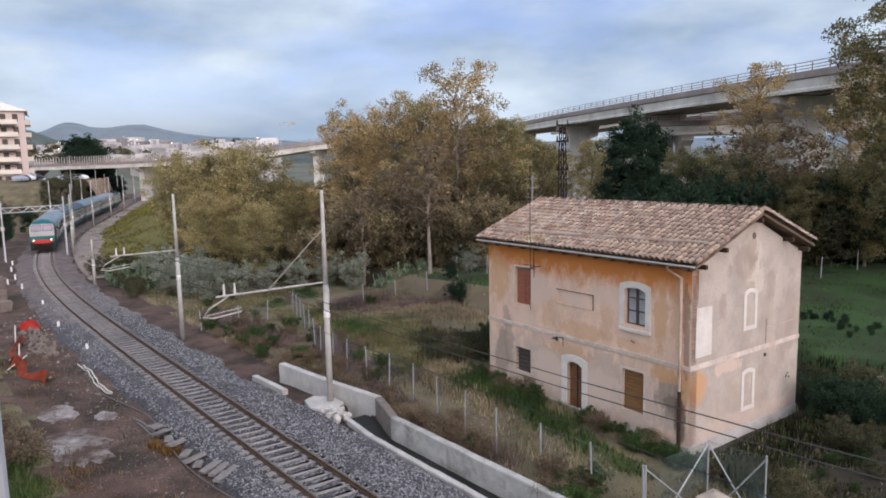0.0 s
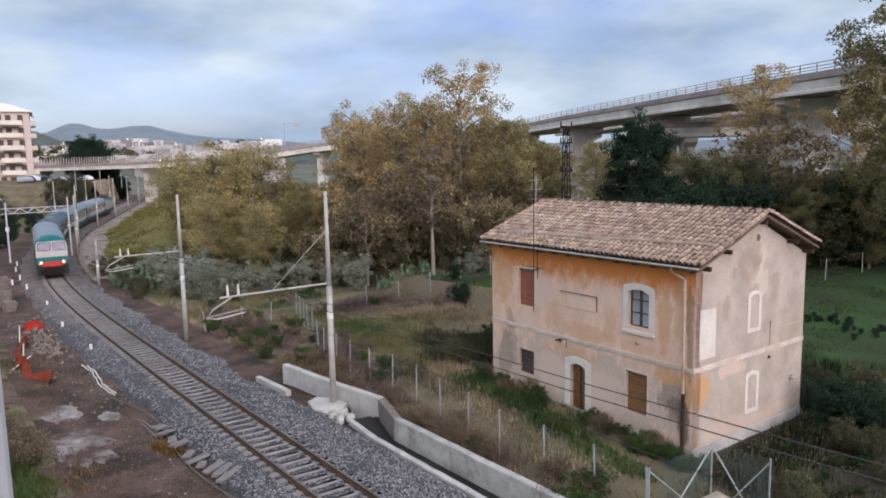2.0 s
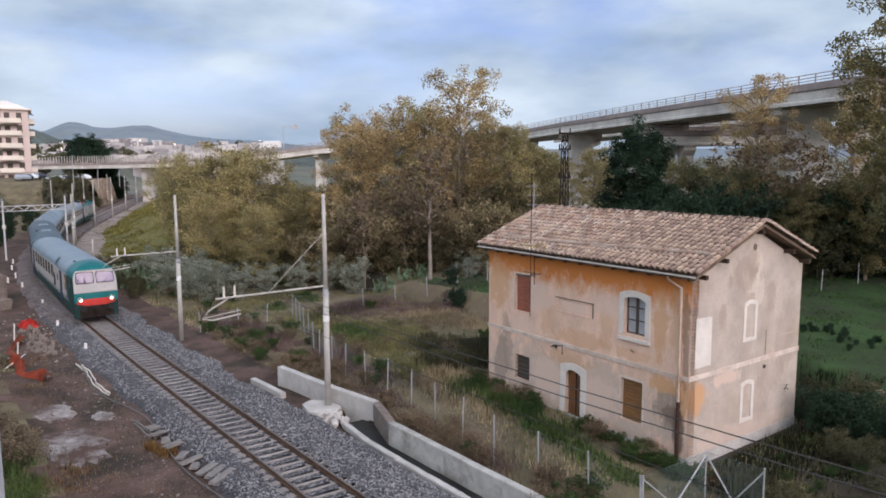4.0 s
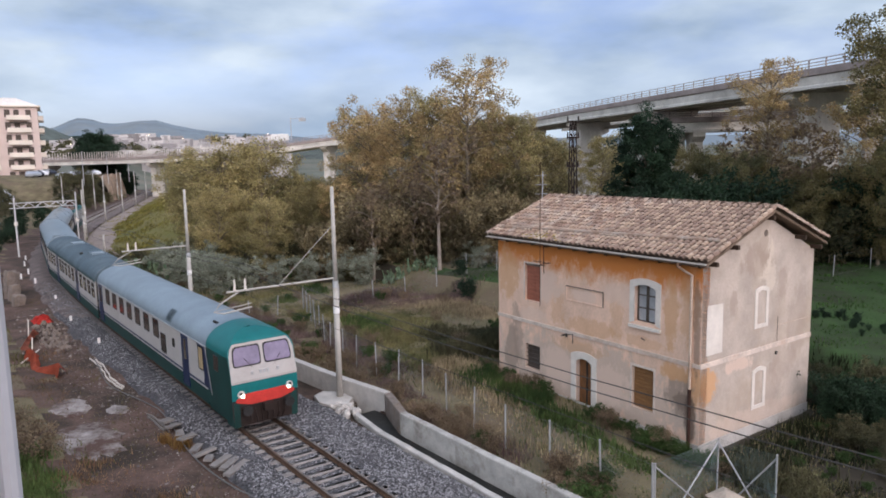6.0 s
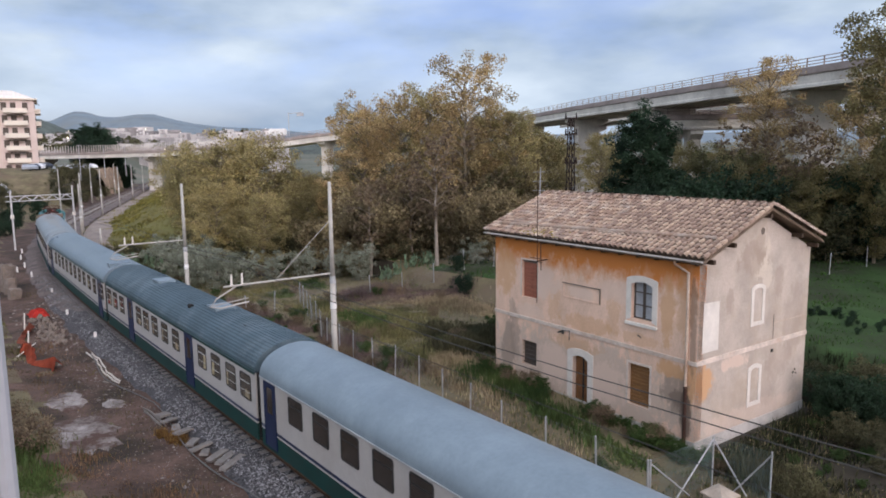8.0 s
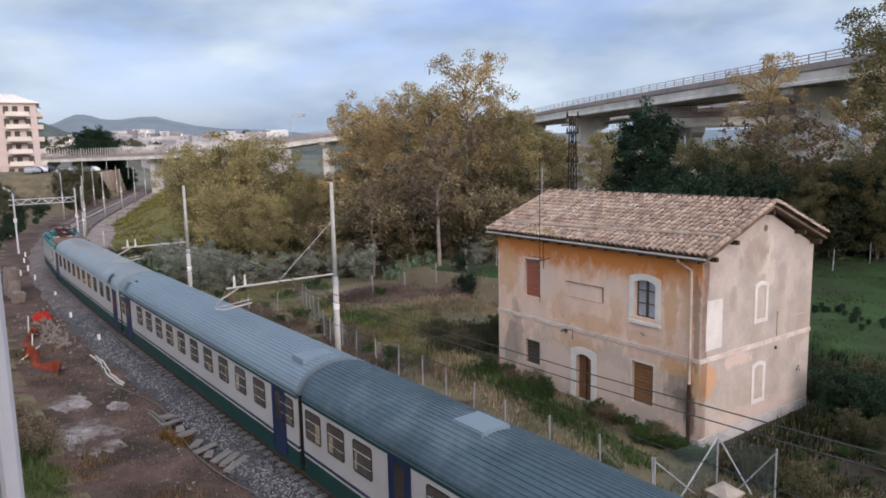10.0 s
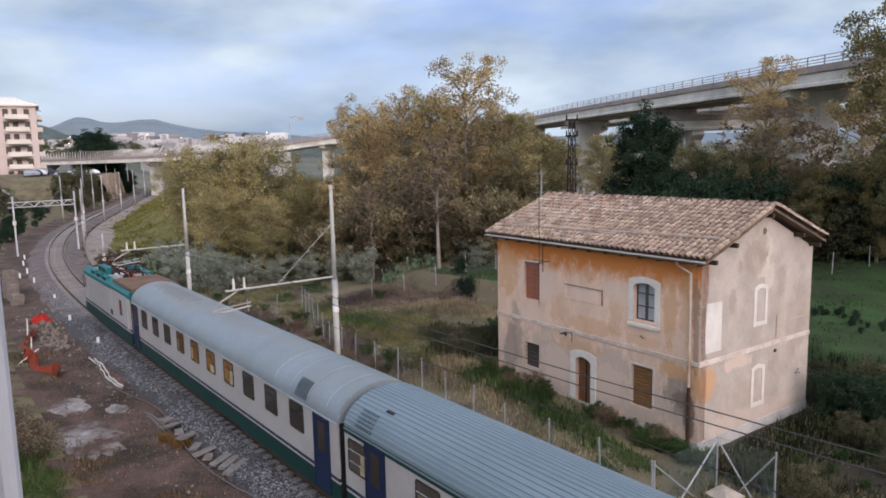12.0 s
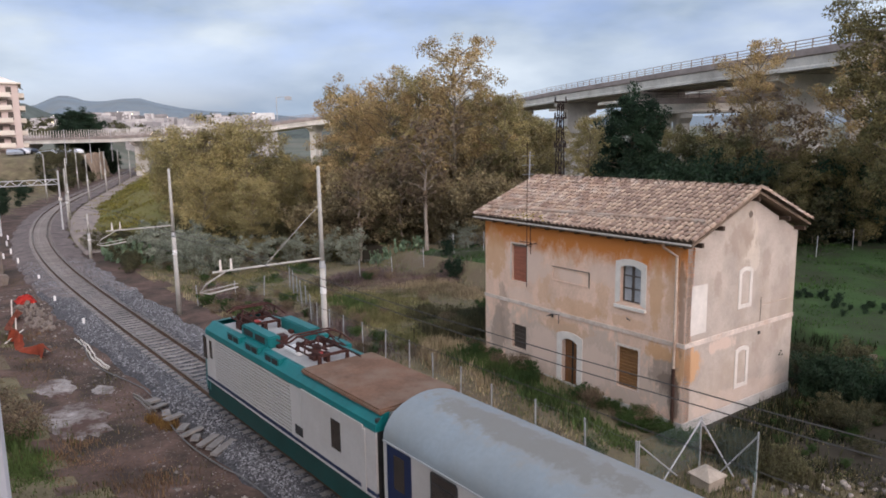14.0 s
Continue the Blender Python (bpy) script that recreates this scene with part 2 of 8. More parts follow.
# ---------- the line of the railway ----------
S0, S_STEP = -160.0, 0.5
T_S = np.arange(S0, 460, S_STEP)
T_CURVE = 0.0040176 * np.clip((T_S - 23.76) / 30.9, 0, 1) * np.clip((140.5 - T_S) / 30.9, 0, 1)
T_HEAD = 2.2364917 - np.cumsum(T_CURVE) * S_STEP
_x = np.cumsum(np.cos(T_HEAD)) * S_STEP
_y = np.cumsum(np.sin(T_HEAD)) * S_STEP
_i0 = int(-S0 / S_STEP)
T_X, T_Y = _x - _x[_i0] - 2.177, _y - _y[_i0] + 20.0


def tp(s, off=0.0, z=0.0):
    """A point by its way along the track, its distance to the track's far side, and its height."""
    h = np.interp(s, T_S, T_HEAD)
    return Vector((np.interp(s, T_S, T_X) + off * math.sin(h), np.interp(s, T_S, T_Y) - off * math.cos(h), z))


def tm(s, off=0.0, z=0.0):
    """A pose on the track: y runs along it, away from the eye; x to its far side."""
    h = np.interp(s, T_S, T_HEAD)
    return Matrix.Translation(tp(s, off, z)) @ Matrix.Rotation(h - math.pi / 2, 4, "Z")


def near_track(xs, ys):
    """For arrays of points: way along the track and distance from it."""
    k = slice(None, None, 4)
    sx, sy, sh, ss = T_X[k], T_Y[k], T_HEAD[k], T_S[k]
    s_out, o_out = np.empty(len(xs)), np.empty(len(xs))
    for a in range(0, len(xs), 4000):
        px_, py_ = xs[a:a + 4000], ys[a:a + 4000]
        i = np.argmin((px_[:, None] - sx) ** 2 + (py_[:, None] - sy) ** 2, axis=1)
        dx, dy = px_ - sx[i], py_ - sy[i]
        s_out[a:a + 4000] = ss[i] + dx * np.cos(sh[i]) + dy * np.sin(sh[i])
        o_out[a:a + 4000] = dx * np.sin(sh[i]) - dy * np.cos(sh[i])
    return s_out, o_out




# ---------- ground: one sheet to the horizon ----------
M["grass_soil"] = paint("grass_soil", (0.135, 0.110, 0.062), 0.95, vary=0.55, scale=0.5, fine=12, bump=0.6, tint=(0.135, 0.10, 0.065), tint_at=(0.48, 0.62), place=True)
M["field"] = paint("field", (0.034, 0.068, 0.018), 0.95, vary=0.5, scale=0.25, fine=9, bump=0.6, tint=(0.030, 0.034, 0.016), tint_at=(0.45, 0.6), place=True)
M["mound"] = paint("mound", (0.135, 0.115, 0.035), 0.95, vary=0.3, scale=0.15, fine=8, bump=0.5, tint=(0.12, 0.125, 0.03), place=True)
# near-black, with the shade under the trees painted in; also laid beside the house
M["dark_floor"] = paint("dark_floor", (0.040, 0.033, 0.022), 0.95, vary=0.4, scale=0.3, fine=6, bump=0.5, place=True)
M["far_land"] = paint("far_land", (0.12, 0.125, 0.095), 0.95, vary=0.35, scale=0.02, fine=0.4, bump=0, tint=(0.2, 0.17, 0.13), place=True)


def smooth_step(v, a, b):
    k = np.clip((v - a) / (b - a), 0, 1)
    return k * k * (3 - 2 * k)


def ripple(x, y):
    return (np.sin(x * 0.9 + 1.3 * np.sin(y * 0.43)) * np.sin(y * 1.1 + 0.7 * np.sin(x * 0.61))
            + 0.6 * np.sin(x * 2.3 + y * 1.7) * np.sin(y * 2.9 - x * 1.1))


def ground_height(x, y, s=None, o=None):
    if s is None:
        s, o = near_track(x, y)
    z = -0.45 + 0.05 * ripple(x, y) * np.clip((np.abs(o) - 2.6) / 2, 0, 1)
    z = z + 0.28 * smooth_step(o, 7, 11) * smooth_step(-s, -30, -20) * smooth_step(s, -4, 4)
    z = z - 0.14 * smooth_step(o, 9, 11) * (1 - smooth_step(s, -4, 3)) * (1 - smooth_step(o, 19, 22))
    z = z + 1.35 * smooth_step(o, 22.3, 24.3) * (1 - smooth_step(s, 45, 60))
    z = z - 0.9 * smooth_step(o, 20.0, 21.0) * (1 - smooth_step(o, 21.6, 22.6)) * (1 - smooth_step(s, 10, 25))
    z = z + 0.35 * smooth_step(-o, 5.5, 9) + 0.9 * smooth_step(-o, 9, 22) * smooth_step(s, 15, 40)
    z = z + 6.4 * np.maximum(smooth_step(-o, 8, 34) * smooth_step(s, 70, 130), 1.06 * smooth_step(-o, 6.2, 9.6) * smooth_step(s, 146, 162) * (1 - smooth_step(s, 245, 262)))
    z = z + 3.4 * smooth_step(o, 5, 16) * smooth_step(s, 70, 105) * (1 - smooth_step(s, 190, 240)) * (1 - 0.8 * smooth_step(o, 20, 36))
    d = np.hypot(x, y)
    z = z + 16 * smooth_step(d, 330, 800) * smooth_step(y, 100, 300)
    canal = smooth_step(o, 3.72, 3.78) * (1 - smooth_step(o, 4.42, 4.48)) * (1 - smooth_step(s, 8.2, 8.4))
    wide = smooth_step(o, 3.95, 4.0) * (1 - smooth_step(o, 5.1, 5.2)) * smooth_step(s, 5.0, 6.5) * (1 - smooth_step(s, 9.6, 9.7))
    return z - 1.25 * np.maximum(canal, wide)


def build_ground():
    def spread(core, first, last, grow=1.16):
        out = list(core)
        st, v = 1.2, core[-1]
        while v < last:
            v += st
            st *= grow
            out.append(v)
        st, v, low = 1.2, core[0], []
        while v > first:
            v -= st
            st *= grow
            low.append(v)
        return np.array(low[::-1] + out)
    aa = spread(np.arange(-25, 130, 0.75), -900, 3600)
    bb = spread(np.unique(np.concatenate([np.arange(-30, 40, 0.75), [3.70, 3.79, 3.94, 4.01, 4.41, 4.49, 5.09, 5.21]])), -2600, 3000)
    h0 = 2.2364917
    A, B = np.meshgrid(aa, bb, indexing="ij")
    x = (-2.177 + A * math.cos(h0) + B * math.sin(h0)).ravel()
    y = (20.0 + A * math.sin(h0) - B * math.cos(h0)).ravel()
    s, o = near_track(x, y)
    z = ground_height(x, y, s, o)
    na, nb = len(aa), len(bb)
    i, j = np.meshgrid(np.arange(na - 1), np.arange(nb - 1), indexing="ij")
    q = (i * nb + j).ravel()
    faces = np.stack([q, q + nb, q + nb + 1, q + 1], 1)
    me = from_lists("ground", np.stack([x, y, z], 1).tolist(), faces.tolist(), M["soil"], True)
    for k in ("grass_soil", "field", "mound", "dark_floor", "far_land"):
        me.materials.append(M[k])
    cx, cy, cs, co = (v[faces].mean(1) for v in (x, y, s, o))
    w = 1.2 * ripple(cx, cy)
    idx = np.zeros(len(faces), int)
    idx[(co + w * 0.5 > 5.5)] = 1
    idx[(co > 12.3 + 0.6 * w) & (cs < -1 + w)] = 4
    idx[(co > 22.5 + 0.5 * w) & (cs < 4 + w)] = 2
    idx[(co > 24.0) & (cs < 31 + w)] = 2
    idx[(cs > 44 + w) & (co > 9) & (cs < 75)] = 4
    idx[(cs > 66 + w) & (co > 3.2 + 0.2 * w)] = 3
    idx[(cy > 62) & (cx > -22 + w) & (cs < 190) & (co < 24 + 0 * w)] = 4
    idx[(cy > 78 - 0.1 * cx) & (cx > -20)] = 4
    idx[(co < -6.5 + w)] = 1
    idx[np.hypot(cx, cy) > 300] = 5
    me.polygons.foreach_set("material_index", idx.astype(np.int32))
    return tagged(new("ground", me), "rough ground of soil, weeds and dry grass beside the railway", "ground", kind="structure")


build_ground()


# ---------- railway track ----------
def edge_low(s):
    """Ragged foot of the ballast on the eye's side."""
    return -2.95 + 0.42 * (1 - smooth_step(s, 16, 30)) + 0.14 * np.sin(s * 0.9) + 0.08 * np.sin(s * 2.7)


def edge_high(s):
    """Foot of the ballast on the far side: straight along the drain, ragged beyond it."""
    return 3.38 - smooth_step(s, 10, 14) * (0.45 + 0.2 * np.sin(s * 0.8) + 0.12 * np.sin(s * 2.3))


def build_track():
    bed = bmesh.new()
    prof = ((-2.95, -0.50), (-2.45, -0.30), (-1.75, -0.19), (-0.75, -0.215), (0, -0.22), (0.75, -0.215), (1.75, -0.19), (2.6, -0.25), (3.38, -0.30))
    rows = []
    for s in np.arange(-60, 330, 1.0):
        lo, hi = edge_low(s), edge_high(s)
        rows.append([tp(s, np.interp(o, (-2.95, -1.75, 1.75, 3.38), (lo, -1.75, 1.75, hi)) + random.uniform(-0.08, 0.08) * (abs(o) > 1), z + random.uniform(-0.02, 0.02)) for o, z in prof])
    add_sweep(bed, rows)
    ob = part("ballast_bed", bed, M["ballast"])
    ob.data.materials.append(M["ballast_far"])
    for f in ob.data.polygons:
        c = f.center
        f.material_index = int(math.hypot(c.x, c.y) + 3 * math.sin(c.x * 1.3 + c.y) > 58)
    tagged(ob, "grey crushed-stone ballast bed under the railway track", "ballast", kind="structure")
    track = thing("railway_track", "single railway track with brown rails on concrete sleepers", "track")
    tagged(track, kind="structure")
    for side in (-1, 1):
        bm, top = bmesh.new(), bmesh.new()
        c = side * 0.7525
        web = ((c - 0.07, -0.17), (c - 0.07, -0.15), (c - 0.012, -0.135), (c - 0.012, -0.05), (c - 0.036, -0.035), (c - 0.036, -0.004),
               (c + 0.036, -0.004), (c + 0.036, -0.035), (c + 0.012, -0.05), (c + 0.012, -0.135), (c + 0.07, -0.15), (c + 0.07, -0.17))
        ss = list(np.arange(-60, 330, 2.0))
        add_sweep(bm, [[tp(s, o, z) for o, z in web] for s in ss])
        rail = part("rail", bm, M["rail"], track)
        add_sweep(top, [[tp(s, c - 0.033, -0.0035), tp(s, c - 0.02, 0), tp(s, c + 0.02, 0), tp(s, c + 0.033, -0.0035)] for s in ss])
        part("running_surface", top, M["rail_top"], rail, "worn metal head of the rail")
    sl = bmesh.new()
    prof = ((-0.13, -0.30), (-0.13, -0.19), (-0.10, -0.172), (0.10, -0.172), (0.13, -0.19), (0.13, -0.30))
    add_sweep(sl, [[Vector((x, y, z - (0.012 if abs(x) < 0.45 else 0))) for y, z in prof] for x in (-1.15, -0.45, 0.45, 1.15)])
    for x in (-0.94, -0.56, 0.56, 0.94):
        add_box(sl, x - 0.05, x + 0.05, -0.07, 0.07, -0.175, -0.14)
    bmesh.ops.holes_fill(sl, edges=[e for e in sl.edges if e.is_boundary])
    me = finish(sl, "sleeper", M["sleeper"])
    for i in range(290):
        share("sleeper", me, track, tm(-18 + i * 0.6 + random.uniform(-0.015, 0.015)) @ pose(random.uniform(-0.02, 0.02), 0, random.uniform(-0.008, 0.004), 0, 0, random.uniform(-0.6, 0.6)))
    far = bmesh.new()
    for i in range(290, 500):
        add_box(far, -1.15, 1.15, -0.13, 0.13, -0.3, -0.172, tm(-18 + i * 0.6))
    tagged(part("sleepers_beyond", far, M["sleeper"], track), kind="stuff")
    # loose ballast stones
    rng = np.random.default_rng(3)
    n = 64000
    s = rng.uniform(-8, 1, n) + rng.random(n) ** 1.7 * 56
    o = rng.uniform(-3.0, 3.36, n)
    z = np.interp(o, (-3.0, -2.45, -1.75, -0.75, 0, 0.75, 1.75, 2.6, 3.38), (-0.50, -0.30, -0.19, -0.215, -0.22, -0.215, -0.19, -0.25, -0.30)) + 0.008
    keep = (np.abs(np.abs(o) - 0.75) > 0.09) & (o > edge_low(s) + 0.1 + 0.3 * rng.random(n)) & (o < edge_high(s) - 0.02)
    s, o, z = s[keep], o[keep], z[keep]
    oct_v = np.array([(1, 0, 0), (-0.9, 0.2, 0), (0, 1, 0.1), (0.1, -0.9, 0), (0, 0.1, 0.8)])
    oct_f = np.array([(0, 2, 4), (2, 1, 4), (1, 3, 4), (3, 0, 4)])
    h = np.interp(s, T_S, T_HEAD)
    cx, cy = np.interp(s, T_S, T_X) + o * np.sin(h), np.interp(s, T_S, T_Y) - o * np.cos(h)
    m = len(s)
    size = rng.uniform(0.022, 0.058, m)
    a = rng.uniform(0, 6.28, m)
    lean = rng.uniform(0.6, 1.3, (m, 5, 3))
    v = oct_v[None] * lean * size[:, None, None]
    rx = v[..., 0] * np.cos(a)[:, None] - v[..., 1] * np.sin(a)[:, None] + cx[:, None]
    ry = v[..., 0] * np.sin(a)[:, None] + v[..., 1] * np.cos(a)[:, None] + cy[:, None]
    rz = v[..., 2] + z[:, None] - 0.012
    verts = np.stack([rx, ry, rz], -1).reshape(-1, 3)
    faces = (oct_f[None] + (np.arange(m) * 5)[:, None, None]).reshape(-1, 3)
    ob = new("ballast_stones", from_lists("ballast_stones", verts.tolist(), faces.tolist(), M["stone"]))
    tagged(ob, "loose grey ballast stones strewn over the track bed", "stones", kind="stuff")


build_track()


# ---------- drain, kerb and retaining wall beside the line ----------
def strip_wall(bm, line, width, z0, z1, step=1.0):
    """A wall along (s, off) points; the offset is its near face."""
    pts = []
    for (s0, o0), (s1, o1) in zip(line, line[1:]):
        n = max(1, int(abs(s1 - s0) / step))
        pts += [(s0 + (s1 - s0) * k / n, o0 + (o1 - o0) * k / n) for k in range(n)]
    pts.append(line[-1])
    rows = []
    for s, o in pts:
        j = random.uniform(-0.012, 0.012)
        t0 = z1(s) if callable(z1) else z1
        rows.append([tp(s, o, z0), tp(s, o + j, t0 - 0.03), tp(s, o + 0.03, t0 + j), tp(s, o + width - 0.03, t0 + j), tp(s, o + width, t0 - 0.03), tp(s, o + width, z0)])
    add_sweep(bm, rows, close=True)
    bmesh.ops.holes_fill(bm, edges=[e for e in bm.edges if e.is_boundary])


def build_drain():
    wall = thing("retaining_wall", "grey cast concrete retaining wall along the drain", "wall")
    tagged(wall, kind="structure")
    cuts = ((-45, -24), (-24, -12), (-12, -2.3), (-2.26, 5.9))
    for a, b in cuts:
        bm = bmesh.new()
        strip_wall(bm, [(a, 4.45), (b, 4.45)], 0.30, -1.8, 0.38)
        part("wall_panel", bm, M["concrete"], wall)
    bm = bmesh.new()
    strip_wall(bm, [(5.94, 4.45), (6.6, 4.66), (8.3, 5.25)], 0.36, -1.8, lambda s: 0.38 + 0.03 * math.sin(s * 3))
    part("stepped_wall", bm, M["rubble"], wall, "crumbling brown stone stretch of the wall")
    bm = bmesh.new()
    strip_wall(bm, [(8.34, 5.25), (11.2, 4.75), (13.4, 4.45), (15.6, 4.15)], 0.34, -1.8, lambda s: 0.38 + 0.02 * (s - 8))
    part("wall_panel", bm, M["concrete_pale"], wall)
    bm = bmesh.new()
    kerb = thing("kerb", "pale chipped concrete kerb stones on the track side of the drain", "kerb")
    tagged(kerb, kind="structure")
    s = -45.0
    while s < 9.0:
        e = min(s + random.uniform(1.7, 2.3), 9.2)
        at = lambda v: float(np.interp(v, (-45, 6.2, 8.6, 9.2), (3.46, 3.49, 3.79, 4.02))) + random.uniform(-0.015, 0.015)
        bm = bmesh.new()
        top = -0.24 + random.uniform(-0.02, 0.015)
        strip_wall(bm, [(s, at(s)), (e - 0.03, at(e))], 0.25, -1.8, lambda v, t=top: t + 0.006 * math.sin(v * 5), 0.5)
        part("kerb_stone", bm, M["concrete_pale"], kerb)
        s = e
    bm = bmesh.new()
    strip_wall(bm, [(13.6, 3.35), (16.8, 3.2)], 0.28, -0.7, -0.18, 0.8)
    tagged(part("kerb", bm, M["concrete_pale"]), "broken end of a pale concrete kerb in the gravel", "kerb", kind="structure")
    bm = bmesh.new()
    rows = [[tp(s, 3.6, -0.56), tp(s, 5.6, -0.56)] for s in np.arange(-45, 10, 3)]
    add_sweep(bm, rows)
    tagged(part("water", bm, M["water"]), "dark shallow water and mud in the concrete drain", "water", kind="structure")


build_drain()


def build_path():
    bm = bmesh.new()
    rows = []
    for s in np.arange(58, 260, 4.0):
        j = 0.5 * math.sin(s * 0.21)
        w = 0.9 + 0.6 * float(smooth_step(-s, -150, -80))
        pts = [tp(s, 2.9, 0), tp(s, 3.6, 0), tp(s, 4.6 + w + j, 0), tp(s, 5.4 + w + j, 0)]
        z = ground_height(np.array([p.x for p in pts]), np.array([p.y for p in pts]))
        rows.append([Vector((p.x, p.y, float(zz) + (0.16 if k in (1, 2) else -0.1))) for k, (p, zz) in enumerate(zip(pts, z))])
    add_sweep(bm, rows)
    tagged(part("gravel_path", bm, paint("gravel_path", (0.25, 0.20, 0.172), 0.95, vary=0.3, scale=0.5, fine=8, place=True)), "pale gravel path along the railway bank", "path", kind="structure")


build_path()


# ---------- the old station house ----------
H_TURN = math.degrees(math.atan2(0.80957, -0.58702))
HOUSE = Matrix(((-0.58702, 0.80957, 0, 8.991), (0.80957, 0.58702, 0, 24.818), (0, 0, 1, -0.30), (0, 0, 0, 1)))
# in the house's space: x runs along the front, y to the back, z up from the ground; HL x HW on plan
HL, HW = 11.67, 7.62
Z_STR, Z_EAVE, Z_RIDGE = 3.16, 6.95, 8.76
GX = 0.23
M["plaster_front"] = paint("plaster_front", (0.70, 0.485, 0.36), 0.95, vary=0.22, scale=0.9, fine=14, bump=0.3, tint=(0.60, 0.39, 0.25), tint_at=(0.52, 0.78), stretch=(1, 1, 0.6))
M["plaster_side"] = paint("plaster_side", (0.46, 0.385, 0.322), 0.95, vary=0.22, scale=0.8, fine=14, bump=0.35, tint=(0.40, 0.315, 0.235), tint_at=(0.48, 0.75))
OCHRE, GREY, DARKEN, PINK = (0.57, 0.325, 0.165), (0.33, 0.25, 0.195), (0.15, 0.105, 0.08), (0.68, 0.51, 0.405)
spotted(M["plaster_front"], [(6.0, 1.3, 7.0, 1.7, (0.50, 0.40, 0.325), 0.75), (0.45, 2.3, 0.5, 0.9, OCHRE, 0.9), (1.1, 1.9, 0.75, 0.8, GREY, 0.9), (0.95, 1.7, 0.4, 0.4, DARKEN, 0.6), (0.62, 1.0, 0.25, 1.3, DARKEN, 0.8), (1.4, 2.7, 0.7, 0.35, OCHRE, 0.9),
                             (0.75, 5.3, 0.5, 1.5, OCHRE, 0.5), (0.42, 4.7, 0.16, 2.0, DARKEN, 0.6), (1.55, 5.0, 0.35, 1.4, OCHRE, 0.7), (6.4, 2.6, 1.6, 0.4, OCHRE, 0.5), (10.7, 1.4, 0.5, 1.6, GREY, 0.75), (10.4, 3.4, 0.3, 0.6, GREY, 0.5),
                             (4.2, 4.2, 0.4, 1.0, OCHRE, 0.4), (7.6, 4.3, 0.5, 0.9, OCHRE, 0.4), (8.6, 5.0, 1.4, 0.8, PINK, 0.8), (4.0, 5.3, 1.0, 0.5, PINK, 0.6), (10.2, 2.2, 0.35, 1.6, GREY, 0.6), (11.0, 5.3, 0.8, 1.3, OCHRE, 0.7), (4.6, 1.3, 1.2, 1.0, PINK, 0.7), (7.6, 1.4, 1.0, 1.0, PINK, 0.7), (2.8, 3.55, 1.0, 0.25, OCHRE, 0.4),
                             (5.6, 3.6, 1.5, 0.4, OCHRE, 0.5), (9.2, 3.5, 1.0, 0.4, PINK, 0.6), (6.0, 4.9, 0.9, 0.3, PINK, 0.7)], (5.5, 6.3, (0.56, 0.20, 0.05)))
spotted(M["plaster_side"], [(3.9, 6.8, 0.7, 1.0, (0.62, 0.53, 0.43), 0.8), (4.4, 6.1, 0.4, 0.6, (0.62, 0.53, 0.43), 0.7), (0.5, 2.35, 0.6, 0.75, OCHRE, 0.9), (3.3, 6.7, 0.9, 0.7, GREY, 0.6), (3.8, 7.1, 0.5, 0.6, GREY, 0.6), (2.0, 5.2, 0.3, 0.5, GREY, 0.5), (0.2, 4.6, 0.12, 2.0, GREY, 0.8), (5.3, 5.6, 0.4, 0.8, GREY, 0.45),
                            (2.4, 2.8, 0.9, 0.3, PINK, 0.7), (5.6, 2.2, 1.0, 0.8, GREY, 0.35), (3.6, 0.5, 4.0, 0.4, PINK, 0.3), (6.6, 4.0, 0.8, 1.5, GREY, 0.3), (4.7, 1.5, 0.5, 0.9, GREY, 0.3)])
M["plaster_orange"] = paint("plaster_orange", (0.56, 0.25, 0.085), 0.95, vary=0.2, scale=1.2, fine=18, bump=0.2)
M["plaster_grey"] = paint("plaster_grey", (0.16, 0.125, 0.10), 0.95, vary=0.3, scale=1.5, fine=18, bump=0.4)
M["string"] = paint("string", (0.60, 0.50, 0.42), 0.9, vary=0.25, scale=1.5, fine=12, bump=0.25, tint=(0.50, 0.35, 0.26), tint_at=(0.5, 0.72))
M["pipe_tan"] = paint("pipe_tan", (0.50, 0.385, 0.30), 0.7, vary=0.25, scale=1.5, fine=12, tint=(0.28, 0.16, 0.10), tint_at=(0.52, 0.66))
M["surround"] = paint("surround", (0.66, 0.60, 0.53), 0.9, vary=0.12, scale=2, fine=20, bump=0.2)
M["shutter"] = paint("shutter", (0.23, 0.115, 0.045), 0.75, vary=0.3, scale=2, fine=25, stretch=(1, 1, 5))
M["red_shutter"] = paint("red_shutter", (0.29, 0.105, 0.065), 0.8, vary=0.25, scale=2, fine=25, stretch=(1, 1, 5))
M["door_wood"] = paint("door_wood", (0.17, 0.075, 0.028), 0.7, vary=0.35, scale=2, fine=25, stretch=(6, 6, 1))
M["pane"] = glass_paint("pane", (0.33, 0.34, 0.35), 0.15)
M["frame_wood"] = paint("frame_wood", (0.085, 0.068, 0.055), 0.8, vary=0.3)
M["tile"] = paint("tile", (0.30, 0.205, 0.15), 0.9, vary=0.4, scale=3, fine=30, bump=0.3, tint=(0.40, 0.33, 0.27), tint_at=(0.45, 0.65), piece=0.32)
M["tile_rest"] = paint("tile_rest", (0.30, 0.20, 0.145), 0.9, vary=0.35, scale=3, fine=30, bump=0.3, tint=(0.40, 0.33, 0.27), tint_at=(0.45, 0.65), island=0.32)
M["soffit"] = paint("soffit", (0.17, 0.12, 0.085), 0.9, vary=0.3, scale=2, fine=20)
M["rafter_gap_shade"] = paint("rafter_gap_shade", (0.06, 0.038, 0.025), 0.9, vary=0.3)


